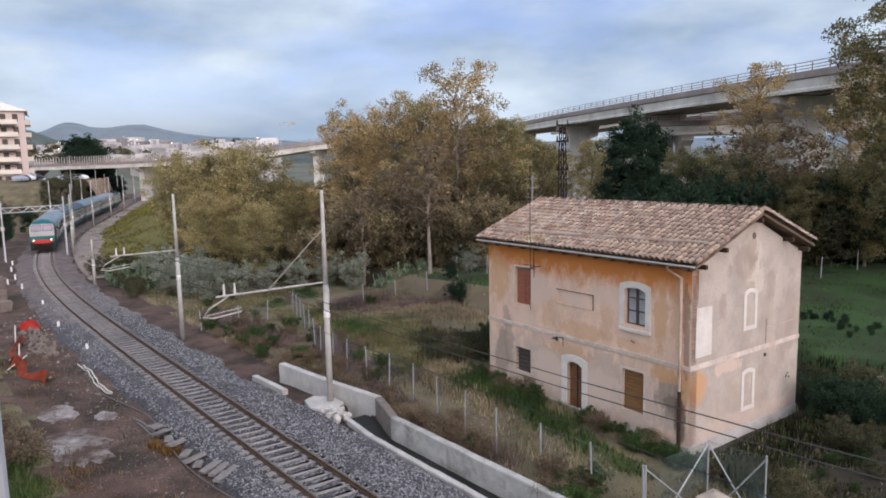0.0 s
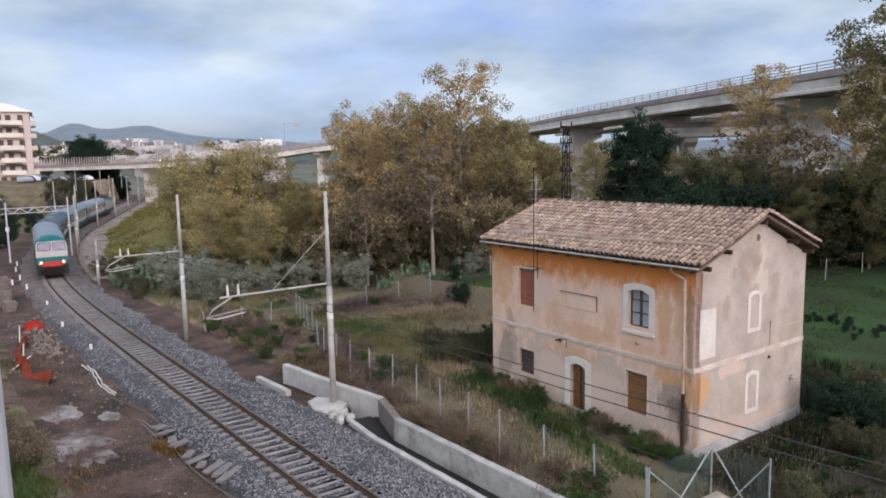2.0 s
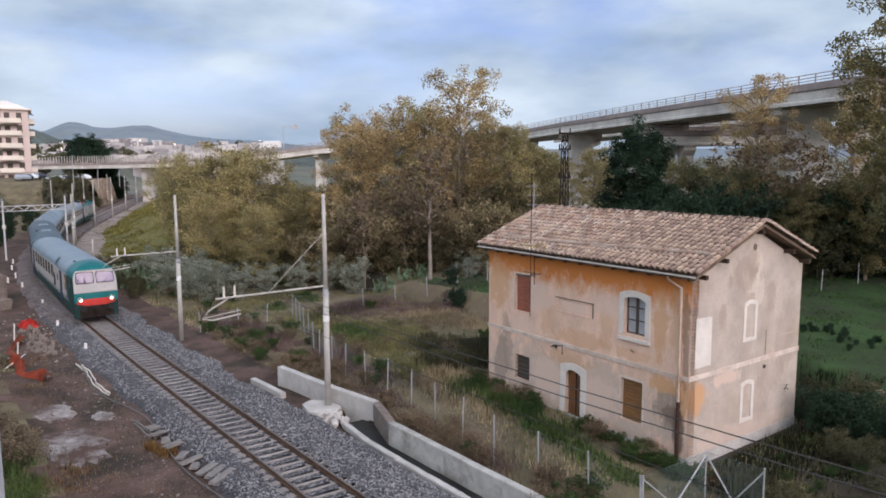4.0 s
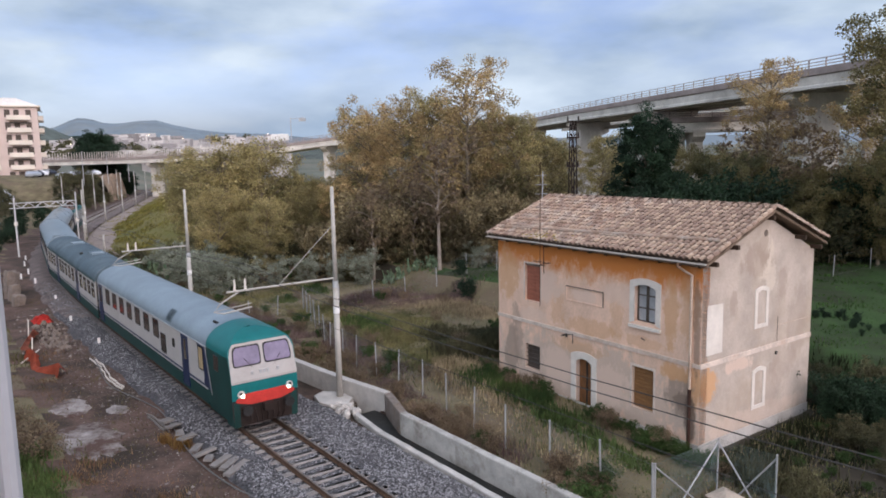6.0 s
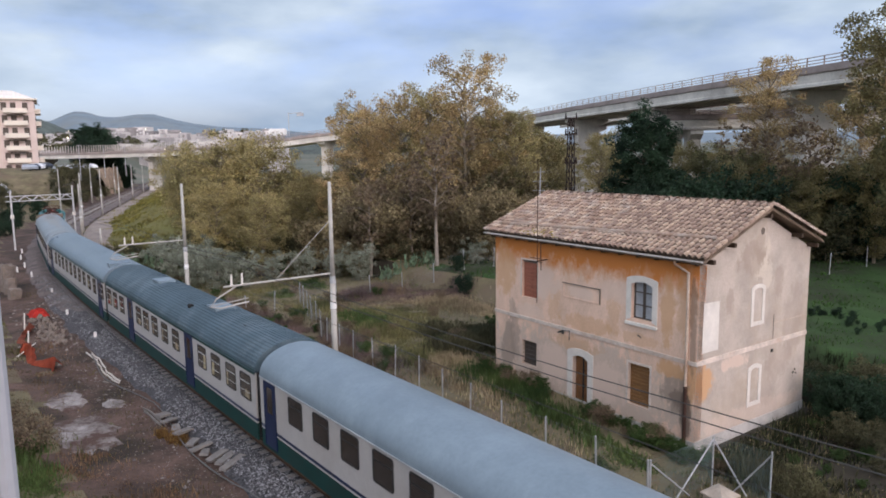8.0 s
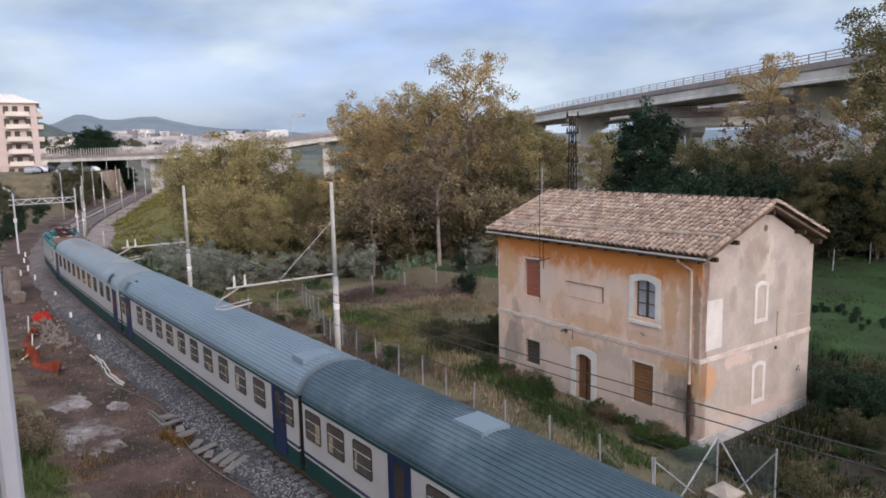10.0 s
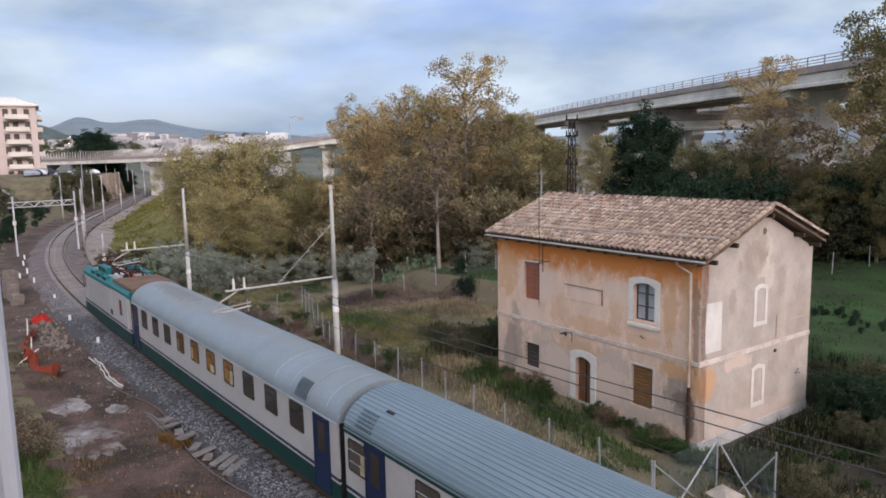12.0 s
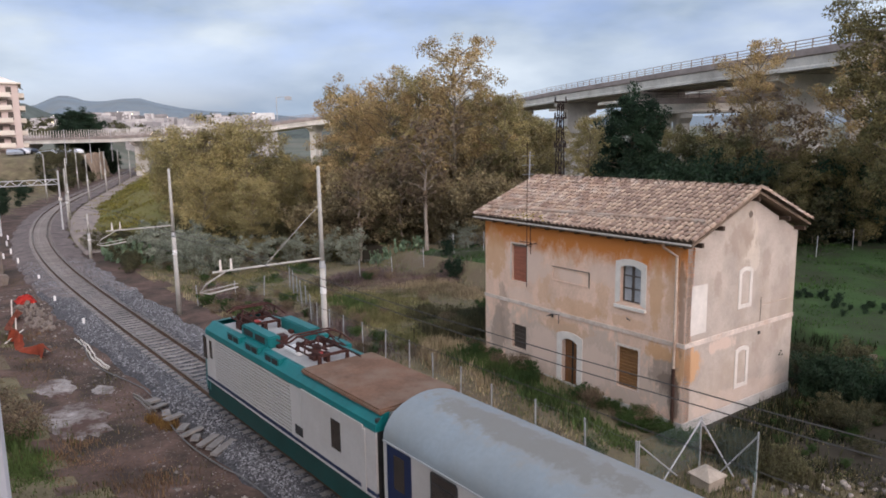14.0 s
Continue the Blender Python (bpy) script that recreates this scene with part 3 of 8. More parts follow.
def holed_wall(bm, x0, x1, z0, z1, holes, thick, to_world):
    """A wall in the plane y = 0 to y = thick with openings (x0, x1, z0, z1) through it."""
    xs = sorted({x0, x1, *[h[0] for h in holes], *[h[1] for h in holes]})
    zs = sorted({z0, z1, *[h[2] for h in holes], *[h[3] for h in holes]})
    def solid(i, j):
        if not (0 <= i < len(xs) - 1 and 0 <= j < len(zs) - 1):
            return False
        cx, cz = (xs[i] + xs[i + 1]) / 2, (zs[j] + zs[j + 1]) / 2
        return not any(h[0] < cx < h[1] and h[2] < cz < h[3] for h in holes)
    def quad(*p):
        bm.faces.new([bm.verts.new(to_world(*c)) for c in p])
    for i in range(len(xs) - 1):
        for j in range(len(zs) - 1):
            if not solid(i, j):
                continue
            a, b, c, d = xs[i], xs[i + 1], zs[j], zs[j + 1]
            quad((a, 0, c), (b, 0, c), (b, 0, d), (a, 0, d))
            quad((a, thick, c), (a, thick, d), (b, thick, d), (b, thick, c))
            if not solid(i - 1, j):
                quad((a, 0, c), (a, 0, d), (a, thick, d), (a, thick, c))
            if not solid(i + 1, j):
                quad((b, 0, c), (b, thick, c), (b, thick, d), (b, 0, d))
            if not solid(i, j - 1):
                quad((a, 0, c), (a, thick, c), (b, thick, c), (b, 0, c))
            if not solid(i, j + 1):
                quad((a, 0, d), (b, 0, d), (b, thick, d), (a, thick, d))
    bmesh.ops.remove_doubles(bm, verts=bm.verts, dist=1e-5)


def band(bm, pts_in, pts_out, depth, to_world):
    """A raised band between an inner and an outer outline."""
    n = len(pts_in)
    rows = [[Vector(to_world(p[0], 0.0, p[1])) for p in pts_in], [Vector(to_world(p[0], -depth, p[1])) for p in pts_in],
            [Vector(to_world(p[0], -depth, p[1])) for p in pts_out], [Vector(to_world(p[0], 0.0, p[1])) for p in pts_out]]
    add_sweep(bm, rows)


def arch_line(a, b, z0, z1, rise, n=7):
    """Up one jamb, over a shallow arch, down the other."""
    top = [(a + (b - a) * k / n, z1 + rise * (1 - (2 * k / n - 1) ** 2)) for k in range(n + 1)]
    return [(a, z0)] + top + [(b, z0)]


def build_house():
    house = thing("station_house", "two-storey abandoned railway house with peeling ochre plaster and clay tile roof", "house", m=HOUSE)
    W_ = lambda x, y, z: (x, y, z)
    t = 0.42
    holes = [(8.72, 9.74, 4.17, 5.92), (2.25, 3.27, 4.33, 5.86), (8.72, 9.74, 0.90, 2.08), (5.51, 6.41, 0.02, 2.16), (2.29, 3.34, 0.80, 2.50)]
    bm = bmesh.new()
    holed_wall(bm, GX, HL, -0.4, Z_EAVE - 0.15, holes, t, W_)
    part("front_wall", bm, M["plaster_front"], house, "ochre and pinkish plaster peeling under the eaves")
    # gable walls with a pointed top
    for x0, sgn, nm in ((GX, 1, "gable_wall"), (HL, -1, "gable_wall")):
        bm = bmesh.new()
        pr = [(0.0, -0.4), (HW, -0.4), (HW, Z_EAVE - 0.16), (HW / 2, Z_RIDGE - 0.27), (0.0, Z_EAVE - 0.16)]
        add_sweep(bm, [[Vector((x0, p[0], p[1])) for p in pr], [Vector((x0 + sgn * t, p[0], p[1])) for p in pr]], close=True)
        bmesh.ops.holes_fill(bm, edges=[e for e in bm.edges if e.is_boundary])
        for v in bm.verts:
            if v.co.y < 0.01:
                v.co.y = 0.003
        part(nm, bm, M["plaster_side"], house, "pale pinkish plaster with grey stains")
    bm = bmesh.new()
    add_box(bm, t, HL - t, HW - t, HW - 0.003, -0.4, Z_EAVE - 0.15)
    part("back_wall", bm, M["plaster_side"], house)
    bm = bmesh.new()
    add_box(bm, t, HL - t, t, HW - t, 3.0, 3.2)
    part("upper_floor", bm, M["dark"], house)
    # string course
    bm = bmesh.new()
    add_box(bm, GX - 0.035, HL + 0.035, -0.035, 0.002, Z_STR - 0.09, Z_STR + 0.07)
    part("string_course", bm, M["string"], house)
    bm = bmesh.new()
    add_box(bm, GX - 0.035, GX + 0.002, 0.004, HW + 0.02, Z_STR - 0.09, Z_STR + 0.09)
    part("string_course", bm, M["string"], house)
    # plinth
    bm = bmesh.new()
    add_box(bm, GX - 0.03, HL + 0.03, -0.03, 0.002, -0.4, 0.16)
    part("plinth", bm, M["concrete_pale"], house)
    bm = bmesh.new()
    add_box(bm, GX - 0.03, GX + 0.002, 0.004, HW + 0.02, -0.4, 0.16)
    part("plinth", bm, M["concrete_pale"], house)
    return house


house = build_house()


# ---------- the train: driving trailer, three coaches, locomotive at the rear ----------
M["t_green"] = paint("t_green", (0.004, 0.034, 0.029), 0.6, vary=0.3, scale=0.8, fine=12, bump=0.03, tint=(0.015, 0.032, 0.028), tint_at=(0.5, 0.8))
M["t_teal"] = paint("t_teal", (0.003, 0.120, 0.120), 0.4, vary=0.18, scale=0.8, fine=12, bump=0.03, tint=(0.015, 0.07, 0.065), tint_at=(0.55, 0.85))
M["t_white"] = paint("t_white", (0.40, 0.37, 0.345), 0.5, vary=0.10, scale=0.7, fine=10, bump=0.02, tint=(0.34, 0.295, 0.255), tint_at=(0.52, 0.85))
M["t_rib_shade"] = paint("t_rib_shade", (0.20, 0.175, 0.155), 0.7, vary=0.25, scale=0.8, fine=10, bump=0.02)
M["t_blue"] = paint("t_blue", (0.010, 0.019, 0.055), 0.45, vary=0.2, scale=1, fine=12, bump=0.02)
M["t_red"] = paint("t_red", (0.50, 0.04, 0.03), 0.5, vary=0.25, scale=2, fine=15, bump=0.03)
M["roof_smooth"] = paint("roof_smooth", (0.22, 0.27, 0.305), 0.45, 0.15, vary=0.16, scale=0.6, fine=9, bump=0.04, tint=(0.17, 0.21, 0.24), tint_at=(0.48, 0.72))
M["roof_dark"] = paint("roof_dark", (0.075, 0.11, 0.13), 0.5, 0.2, vary=0.3, scale=0.7, fine=9, bump=0.06, tint=(0.16, 0.20, 0.22), tint_at=(0.52, 0.72))
M["roof_ribbed"] = paint("roof_ribbed", (0.22, 0.272, 0.305), 0.4, 0.3, vary=0.14, scale=0.5, fine=9, bump=0.04, tint=(0.20, 0.25, 0.28), tint_at=(0.5, 0.8), stretch=(1, 0.3, 1))
M["roof_stained"] = paint("roof_stained", (0.235, 0.27, 0.292), 0.5, 0.12, vary=0.16, scale=0.6, fine=9, bump=0.05, tint=(0.225, 0.235, 0.228), tint_at=(0.45, 0.75))
DIRT = (0.255, 0.238, 0.208)
spotted(M["roof_stained"], [(0.05, -5.5, 0.8, 6.5, DIRT, 0.5), (0.1, -7.5, 0.5, 3.5, (0.16, 0.135, 0.105), 0.5), (0.1, 0.5, 0.55, 3.5, DIRT, 0.5), (0.0, 5.5, 0.4, 3.0, DIRT, 0.35)], up="Y")
M["t_glass"] = glass_paint("t_glass", (0.035, 0.030, 0.026), 0.1)
M["t_blind"] = glass_paint("t_blind", (0.075, 0.065, 0.052), 0.12)
M["curtain"] = paint("curtain", (0.26, 0.20, 0.13), 0.85, vary=0.4, scale=3, fine=20, piece=0.6)
M["window_rail"] = paint("window_rail", (0.46, 0.45, 0.43), 0.5, 0.3, vary=0.2)
M["t_lit"] = paint("t_lit", (0.16, 0.075, 0.022), 0.2, vary=0.6, scale=1.5, fine=6, glow=0.10, piece=0.6)
M["t_amber"] = paint("t_amber", (0.36, 0.26, 0.14), 0.35, vary=0.4, scale=2, glow=0.03)
M["t_windscreen"] = glass_paint("t_windscreen", (0.17, 0.13, 0.20), 0.04)
M["lamp_on"] = paint("lamp_on", (1.0, 0.88, 0.66), 0.3, vary=0.0, bump=0, glow=9.0)
M["lamp_off"] = paint("lamp_off", (0.55, 0.52, 0.48), 0.3, vary=0.1, bump=0)
M["loco_roof"] = paint("loco_roof", (0.150, 0.082, 0.052), 0.9, vary=0.35, scale=1.0, fine=12, bump=0.1, tint=(0.19, 0.135, 0.10), tint_at=(0.45, 0.7))
M["loco_gear"] = paint("loco_gear", (0.055, 0.020, 0.015), 0.8, 0.1, vary=0.45, scale=2, fine=15)
M["loco_deck"] = paint("loco_deck", (0.33, 0.32, 0.31), 0.7, 0.1, vary=0.25, scale=1, fine=12)

HALF = 1.42
SIDE_Z = (0.62, 1.24, 1.31, 1.42, 3.08)
ROOF = [(1.42, 3.08), (1.41, 3.22), (1.36, 3.38), (1.25, 3.56), (1.07, 3.73), (0.82, 3.87), (0.54, 3.965), (0.27, 4.02), (0.0, 4.04)]


def both(prof):
    return [(-x, z) for x, z in prof] + [(x, z) for x, z in reversed(prof[:-1] if prof[-1][0] == 0 else prof)]


def strip(bm, y0, y1, z0, z1, x):
    """Side band on both flanks of a coach, of some thickness."""
    for sgn in (-1, 1):
        add_box(bm, sgn * (x - 0.06), sgn * x, y0, y1, z0, z1)


def roof_rows(bm, y0, y1, prof, ribs=False, round_end=0.0):
    p = both(prof)
    if ribs:
        dense = []
        for (xa, za), (xb, zb) in zip(p, p[1:]):
            L = math.hypot(xb - xa, zb - za)
            n = max(1, round(L / 0.125))
            nx, nz = -(zb - za) / L, (xb - xa) / L
            for k in range(n):
                for f, hgt in ((0.0, 0.0), (0.55, 0.0), (0.62, 0.028), (0.92, 0.028)):
                    q = (k + f) / n
                    dense.append((xa + (xb - xa) * q + nx * hgt, za + (zb - za) * q + nz * hgt))
        p = dense + [p[-1]]
    ys = [y0, y1]
    add_sweep(bm, [[Vector((x, y, z)) for x, z in p] for y in ys])
    for y in ys:
        f = [bm.verts.new((x, y, z)) for x, z in p]
        try:
            bm.faces.new(f)
        except ValueError:
            pass


def window_mesh(w, h, glass, bars=True):
    """A framed window in the plane x = 0, facing +x: frame mesh and pane mesh."""
    fr = bmesh.new()
    r, t = 0.09, 0.045
    def outline(a, b, rad):
        pts = []
        for cx, cz, a0 in ((a - rad, b - rad, 0), (-(a - rad), b - rad, 90), (-(a - rad), -(b - rad), 180), (a - rad, -(b - rad), 270)):
            for k in range(4):
                g = radians(a0 + k * 30)
                pts.append((cx + rad * math.cos(g), cz + rad * math.sin(g)))
        return pts
    o, i = outline(w / 2, h / 2, r), outline(w / 2 - t, h / 2 - t, r * 0.7)
    add_sweep(fr, [[Vector((x, p[0], p[1])) for p in ln] for ln, x in ((o, 0.0), (o, 0.018), (i, 0.018), (i, 0.004))], close=True)
    if bars:
        add_box(fr, 0.006, 0.018, -w / 2 + t, w / 2 - t, h * 0.17, h * 0.17 + 0.035)
    pn = bmesh.new()
    pn.faces.new([pn.verts.new((0.008, y, z)) for y, z in i])
    return finish(fr, "window", M["dark"]), finish(pn, "pane", glass)


WIN = {}


def pane_tan_mesh(w, h, n):
    """Tan shape added over a pane for seats, curtains and reflections, one of four."""
    bm = bmesh.new()
    a, b = w / 2 - 0.06, h / 2 - 0.06
    y0, y1 = ((-a, -a * 0.45), (a * 0.3, a), (-a * 0.2, a * 0.75), (-a, -a * 0.7))[n]
    top = (h * 0.10, h * 0.14, -h * 0.12, h * 0.12)[n]
    cols = [y0 + (y1 - y0) * k / 6 for k in range(7)]
    add_sweep(bm, [[Vector((0.0095 + 0.003 * (k % 2), y, -b)), Vector((0.0095 + 0.003 * (k % 2), y + 0.03, top))] for k, y in enumerate(cols)])
    return finish(bm, "curtain", M["curtain"])


def rail_mesh(w, h):
    bm = bmesh.new()
    add_box(bm, 0.010, 0.024, -w / 2 + 0.05, w / 2 - 0.05, h * 0.17 - 0.01, h * 0.17 + 0.022)
    add_box(bm, 0.010, 0.020, -w / 2 + 0.05, w / 2 - 0.05, -h * 0.20, -h * 0.185)
    return finish(bm, "window_rail", M["window_rail"])


def place_windows(car, ys, z, w, h, key="t_glass", x=HALF, bars=True, lit=()):
    for k, y in enumerate(ys):
        g = "t_lit" if k in lit else key
        code = (w, h, g, bars)
        if code not in WIN:
            WIN[code] = window_mesh(w, h, M[g], bars)
        for sgn in (1, -1):
            win = share("window", WIN[code][0], car, pose(sgn * (x + 0.002), y, z, 0, 0, 0 if sgn > 0 else 180))
            share("pane", WIN[code][1], win, Matrix())
            if key == "t_blind" or g == "t_lit":
                kind = ("curtain", w, h, (k * 5 + 2) % 4)
                if kind not in WIN:
                    WIN[kind] = pane_tan_mesh(w, h, kind[3])
                share("curtain", WIN[kind], win, Matrix())
                if key == "t_blind":
                    if ("rail", w, h) not in WIN:
                        WIN["rail", w, h] = rail_mesh(w, h)
                    share("window_rail", WIN["rail", w, h], win, Matrix())


def bogie(car, y):
    bm = bmesh.new()
    for sgn in (-1, 1):
        add_box(bm, sgn * 0.98, sgn * 1.10, y - 1.75, y + 1.75, 0.42, 0.62)
        for dy in (-1.25, 1.25):
            add_box(bm, sgn * 0.95, sgn * 1.16, y + dy - 0.2, y + dy + 0.2, 0.34, 0.66)
        add_box(bm, sgn * 0.9, sgn * 1.14, y - 0.35, y + 0.35, 0.45, 0.9)
    add_box(bm, -1.0, 1.0, y - 0.3, y + 0.3, 0.4, 0.8)
    b = part("bogie", bm, M["dark"], car)
    for dy in (-1.25, 1.25):
        w = bmesh.new()
        for sgn in (-1, 1):
            add_tube(w, (sgn * 0.70, y + dy, 0.45), (sgn * 0.83, y + dy, 0.45), 0.45, 0.45, 16)
        add_tube(w, (-0.7, y + dy, 0.45), (0.7, y + dy, 0.45), 0.08, 0.08, 8)
        part("wheelset", w, M["rail"], b)


def door(car, y, w=0.95, z0=0.75, z1=3.05, glass="t_glass", x=HALF):
    for sgn in (1, -1):
        bm = bmesh.new()
        add_box(bm, sgn * (x - 0.05), sgn * (x + 0.014), y - w / 2, y + w / 2, z0, z1)
        add_box(bm, sgn * (x - 0.02), sgn * (x + 0.03), y - w / 2 - 0.03, y - w / 2, z0, z1)
        add_box(bm, sgn * (x - 0.02), sgn * (x + 0.03), y + w / 2, y + w / 2 + 0.03, z0, z1)
        d = part("door", bm, M["t_blue"], car, "dark blue coach door")
        pn = bmesh.new()
        add_box(pn, sgn * (x + 0.005), sgn * (x + 0.019), y - w * 0.24, y + w * 0.24, 1.95, 2.85)
        part("pane", pn, M[glass], d)


def coach_body(car, L, roof_mat, ribs, nose=0.0, band=False):
    """Flanks in their colours, roof, floor, ends, running gear. Front is +y."""
    y0, y1 = -L / 2, L / 2 - nose
    for nm, a, b, mt, x in (("lower_panel", SIDE_Z[0], SIDE_Z[1], "t_green", HALF - 0.012), ("white_line", SIDE_Z[1], SIDE_Z[2], "t_white", HALF - 0.004),
                            ("blue_line", SIDE_Z[2], SIDE_Z[3], "t_blue", HALF - 0.004), ("side_panel", SIDE_Z[3], SIDE_Z[4], "t_white", HALF)):
        bm = bmesh.new()
        strip(bm, y0, y1, a, b, x)
        part(nm, bm, M[mt], car)
    if band:
        bm = bmesh.new()
        strip(bm, y0, y1, 2.99, 3.16, HALF + 0.012)
        part("gutter_band", bm, M["t_green"], car, "dark green band under the roof edge")
    bm = bmesh.new()
    roof_rows(bm, y0, y1, ROOF, ribs)
    part("roof", bm, roof_mat, car, smooth=not ribs)
    bm = bmesh.new()
    strip(bm, y0, y1, 3.05, 3.09, HALF + 0.03)
    part("gutter", bm, M["galv"] if not band else M["t_green"], car)
    bm = bmesh.new()
    add_box(bm, -1.36, 1.36, y0 + 0.02, y1 - 0.02, 0.75, 0.95)
    add_box(bm, -1.33, 1.33, y0 + 0.02, y0 + 0.1, 0.9, 3.4)
    if not nose:
        add_box(bm, -1.33, 1.33, y1 - 0.1, y1 - 0.02, 0.9, 3.4)
    for k in range(5):
        yy = -L * 0.2 + k * L * 0.1
        add_box(bm, -1.2, 1.2, yy - 0.7, yy + 0.6, 0.38, 0.76)
    part("underframe", bm, M["dark"], car)
    bogie(car, -L * 0.36)
    bogie(car, L * 0.36 - nose * 0.5)
    for y, s in ((y0, -1), (y1, 1)):
        if nose and s > 0:
            continue
        bm = bmesh.new()
        for k in range(4):
            d = s * (0.03 + k * 0.05)
            add_box(bm, -0.62 + 0.02 * (k % 2), 0.62 - 0.02 * (k % 2), y + d - 0.022, y + d + 0.022, 0.95, 3.35)
        part("gangway", bm, M["dark"], car, "black rubber gangway bellows")
        for sx in (-0.87, 0.87):
            bm = bmesh.new()
            add_tube(bm, (sx, y, 1.05), (sx, y + s * 0.18, 1.05), 0.08, 0.08, 10)
            part("buffer", bm, M["dark"], car)


def roof_box(car, x, y, w, l, h, mat, name="roof_vent", z=4.0):
    bm = bmesh.new()
    add_box(bm, x - w / 2, x + w / 2, y - l / 2, y + l / 2, z - 0.25, z + h)
    bmesh.ops.bevel(bm, geom=bm.edges[:], offset=min(0.06, h / 2), segments=2, affect="EDGES")
    part(name, bm, mat, car)


def roof_louvre(car, y):
    """Ventilation grille lying in the curve of the roof."""
    bm = bmesh.new()
    p = ROOF[1:5]
    for a in range(7):
        add_sweep(bm, [[Vector((x * 1.004, y - 0.42 + a * 0.12 + dy, z + 0.012)) for x, z in p] for dy in (0.0, 0.07)])
    bmesh.ops.solidify(bm, geom=bm.faces[:], thickness=0.015)
    part("roof_louvre", bm, M["roof_dark"], car, "dark louvred vent in the roof curve")


def y_front(z):
    """How far the driving end leans back at a height."""
    if z <= 2.15:
        return 0.0
    if z <= 3.6:
        return -0.36 * (z - 2.15) / 1.45
    return -0.36 - 1.1 * ((z - 3.6) / 0.4) ** 1.4


def build_cab_car():
    L = 22.80
    car = thing("driving_trailer", "white and green driving trailer with teal nose leading the train", "train car")
    nose = 2.55
    coach_body(car, L, M["roof_smooth"], False, nose)
    d = lambda back: L / 2 - 1.30 - back
    place_windows(car, [d(18.76 - 1.705 * k) for k in range(7)], 2.52, 1.0, 0.92)
    place_windows(car, [d(7.35)], 2.0, 0.85, 0.95)
    place_windows(car, [d(5.7)], 2.35, 0.36, 0.42, bars=False)
    door(car, d(4.05), 0.8, glass="t_blind")
    door(car, d(20.7), 0.85)
    place_windows(car, [d(1.95)], 2.45, 0.62, 1.0, "t_amber", bars=False)
    # blue slanted field behind the nose
    for sgn in (1, -1):
        bm = bmesh.new()
        p = [(d(2.45), 3.06), (d(1.42), 3.06), (d(0.88), 1.32), (d(1.72), 1.32), (d(1.60), 1.85)]
        bm.faces.new([bm.verts.new((sgn * (HALF + 0.0035), y, z)) for y, z in p])
        part("blue_field", bm, M["t_blue"], car)
        bm = bmesh.new()
        p = [(d(1.42), 3.06), (d(1.34), 3.06), (d(0.75), 1.15), (d(0.83), 1.15)]
        bm.faces.new([bm.verts.new((sgn * (HALF + 0.006), y, z)) for y, z in p])
        part("white_stripe", bm, M["t_white"], car)
    # nose
    prof = [(1.34, 0.45), (HALF, 0.8), (HALF, 1.4), (HALF, 1.95), (HALF, 2.5)] + ROOF
    full = both(prof)
    rows, y0 = [], L / 2 - nose
    for k in (0.0, 0.25, 0.5, 0.7, 0.85, 0.95, 1.0):
        row = []
        for x, z in full:
            zz = z if z < 3.5 else 3.5 + (z - 3.5) * (1 - 0.12 * k * k)
            y = y0 + (nose + y_front(zz)) * k
            row.append(Vector((x * (1 - 0.035 * k ** 4), y, zz)))
        rows.append(row)
    bm = bmesh.new()
    vs = add_sweep(bm, rows)
    last = [bm.verts.new(v.co) for v in vs[-1]]
    n = len(last)
    for i in range(n // 2 - 1):
        bm.faces.new((last[i], last[i + 1], last[n - 2 - i], last[n - 1 - i]))
    shell = part("nose", bm, M["t_teal"], car, "teal rounded driving end, flanks painted dark green as shade", True)
    # flank faces take dark green, which puts the nose's shade into the colour
    for k in ("t_green", "dark"):
        shell.data.materials.append(M[k])
    for f in shell.data.polygons:
        if f.normal.y > 0.7:
            f.material_index = 2 if f.center.z < 1.2 else 0
        elif f.center.z < 3.1:
            f.material_index = 1
    yf = L / 2
    def plate(lines, out, back=-0.04):
        """A plate on the front: rows (z, x left, x right) from below upwards."""
        bm = bmesh.new()
        rows = []
        for z, a, b in lines:
            y = yf + y_front(z)
            rows.append([Vector((a, y + back, z)), Vector((a, y + out, z)), Vector((b, y + out, z)), Vector((b, y + back, z))])
        add_sweep(bm, rows)
        bmesh.ops.holes_fill(bm, edges=[e for e in bm.edges if e.is_boundary])
        return bm
    mask = plate([(2.06, -1.35, 1.35), (2.15, -1.36, 1.36), (2.6, -1.35, 1.35), (3.1, -1.33, 1.33), (3.40, -1.25, 1.25), (3.56, -1.12, 1.12)], 0.018)
    part("front_mask", mask, M["t_white"], car, "weathered white front mask")
    for sgn in (-1, 1):
        def pane(lines, grow, out):
            rows = []
            for z, a, b in lines:
                lo, hi = (a - grow, b + grow)
                rows.append((z, min(sgn * lo, sgn * hi), max(sgn * lo, sgn * hi)))
            return plate(rows, out)
        base = [(2.72, 0.20, 1.08), (2.76, 0.13, 1.15), (2.86, 0.11, 1.17), (3.26, 0.11, 1.13), (3.36, 0.13, 1.08), (3.41, 0.20, 1.0)]
        fr = part("windscreen_frame", pane([(z + (0.05 if z > 2.8 else -0.05), a, b) for z, a, b in base], 0.05, 0.028), M["dark"], car)
        part("windscreen", pane(base, 0.0, 0.036), M["t_windscreen"], fr)
        bm = bmesh.new()
        add_path(bm, [Vector((sgn * 0.45, yf + y_front(2.6) + 0.07, 2.6)), Vector((sgn * 0.75, yf + y_front(3.0) + 0.07, 2.98))], 0.01)
        part("wiper", bm, M["dark"], car)
        bm = bmesh.new()
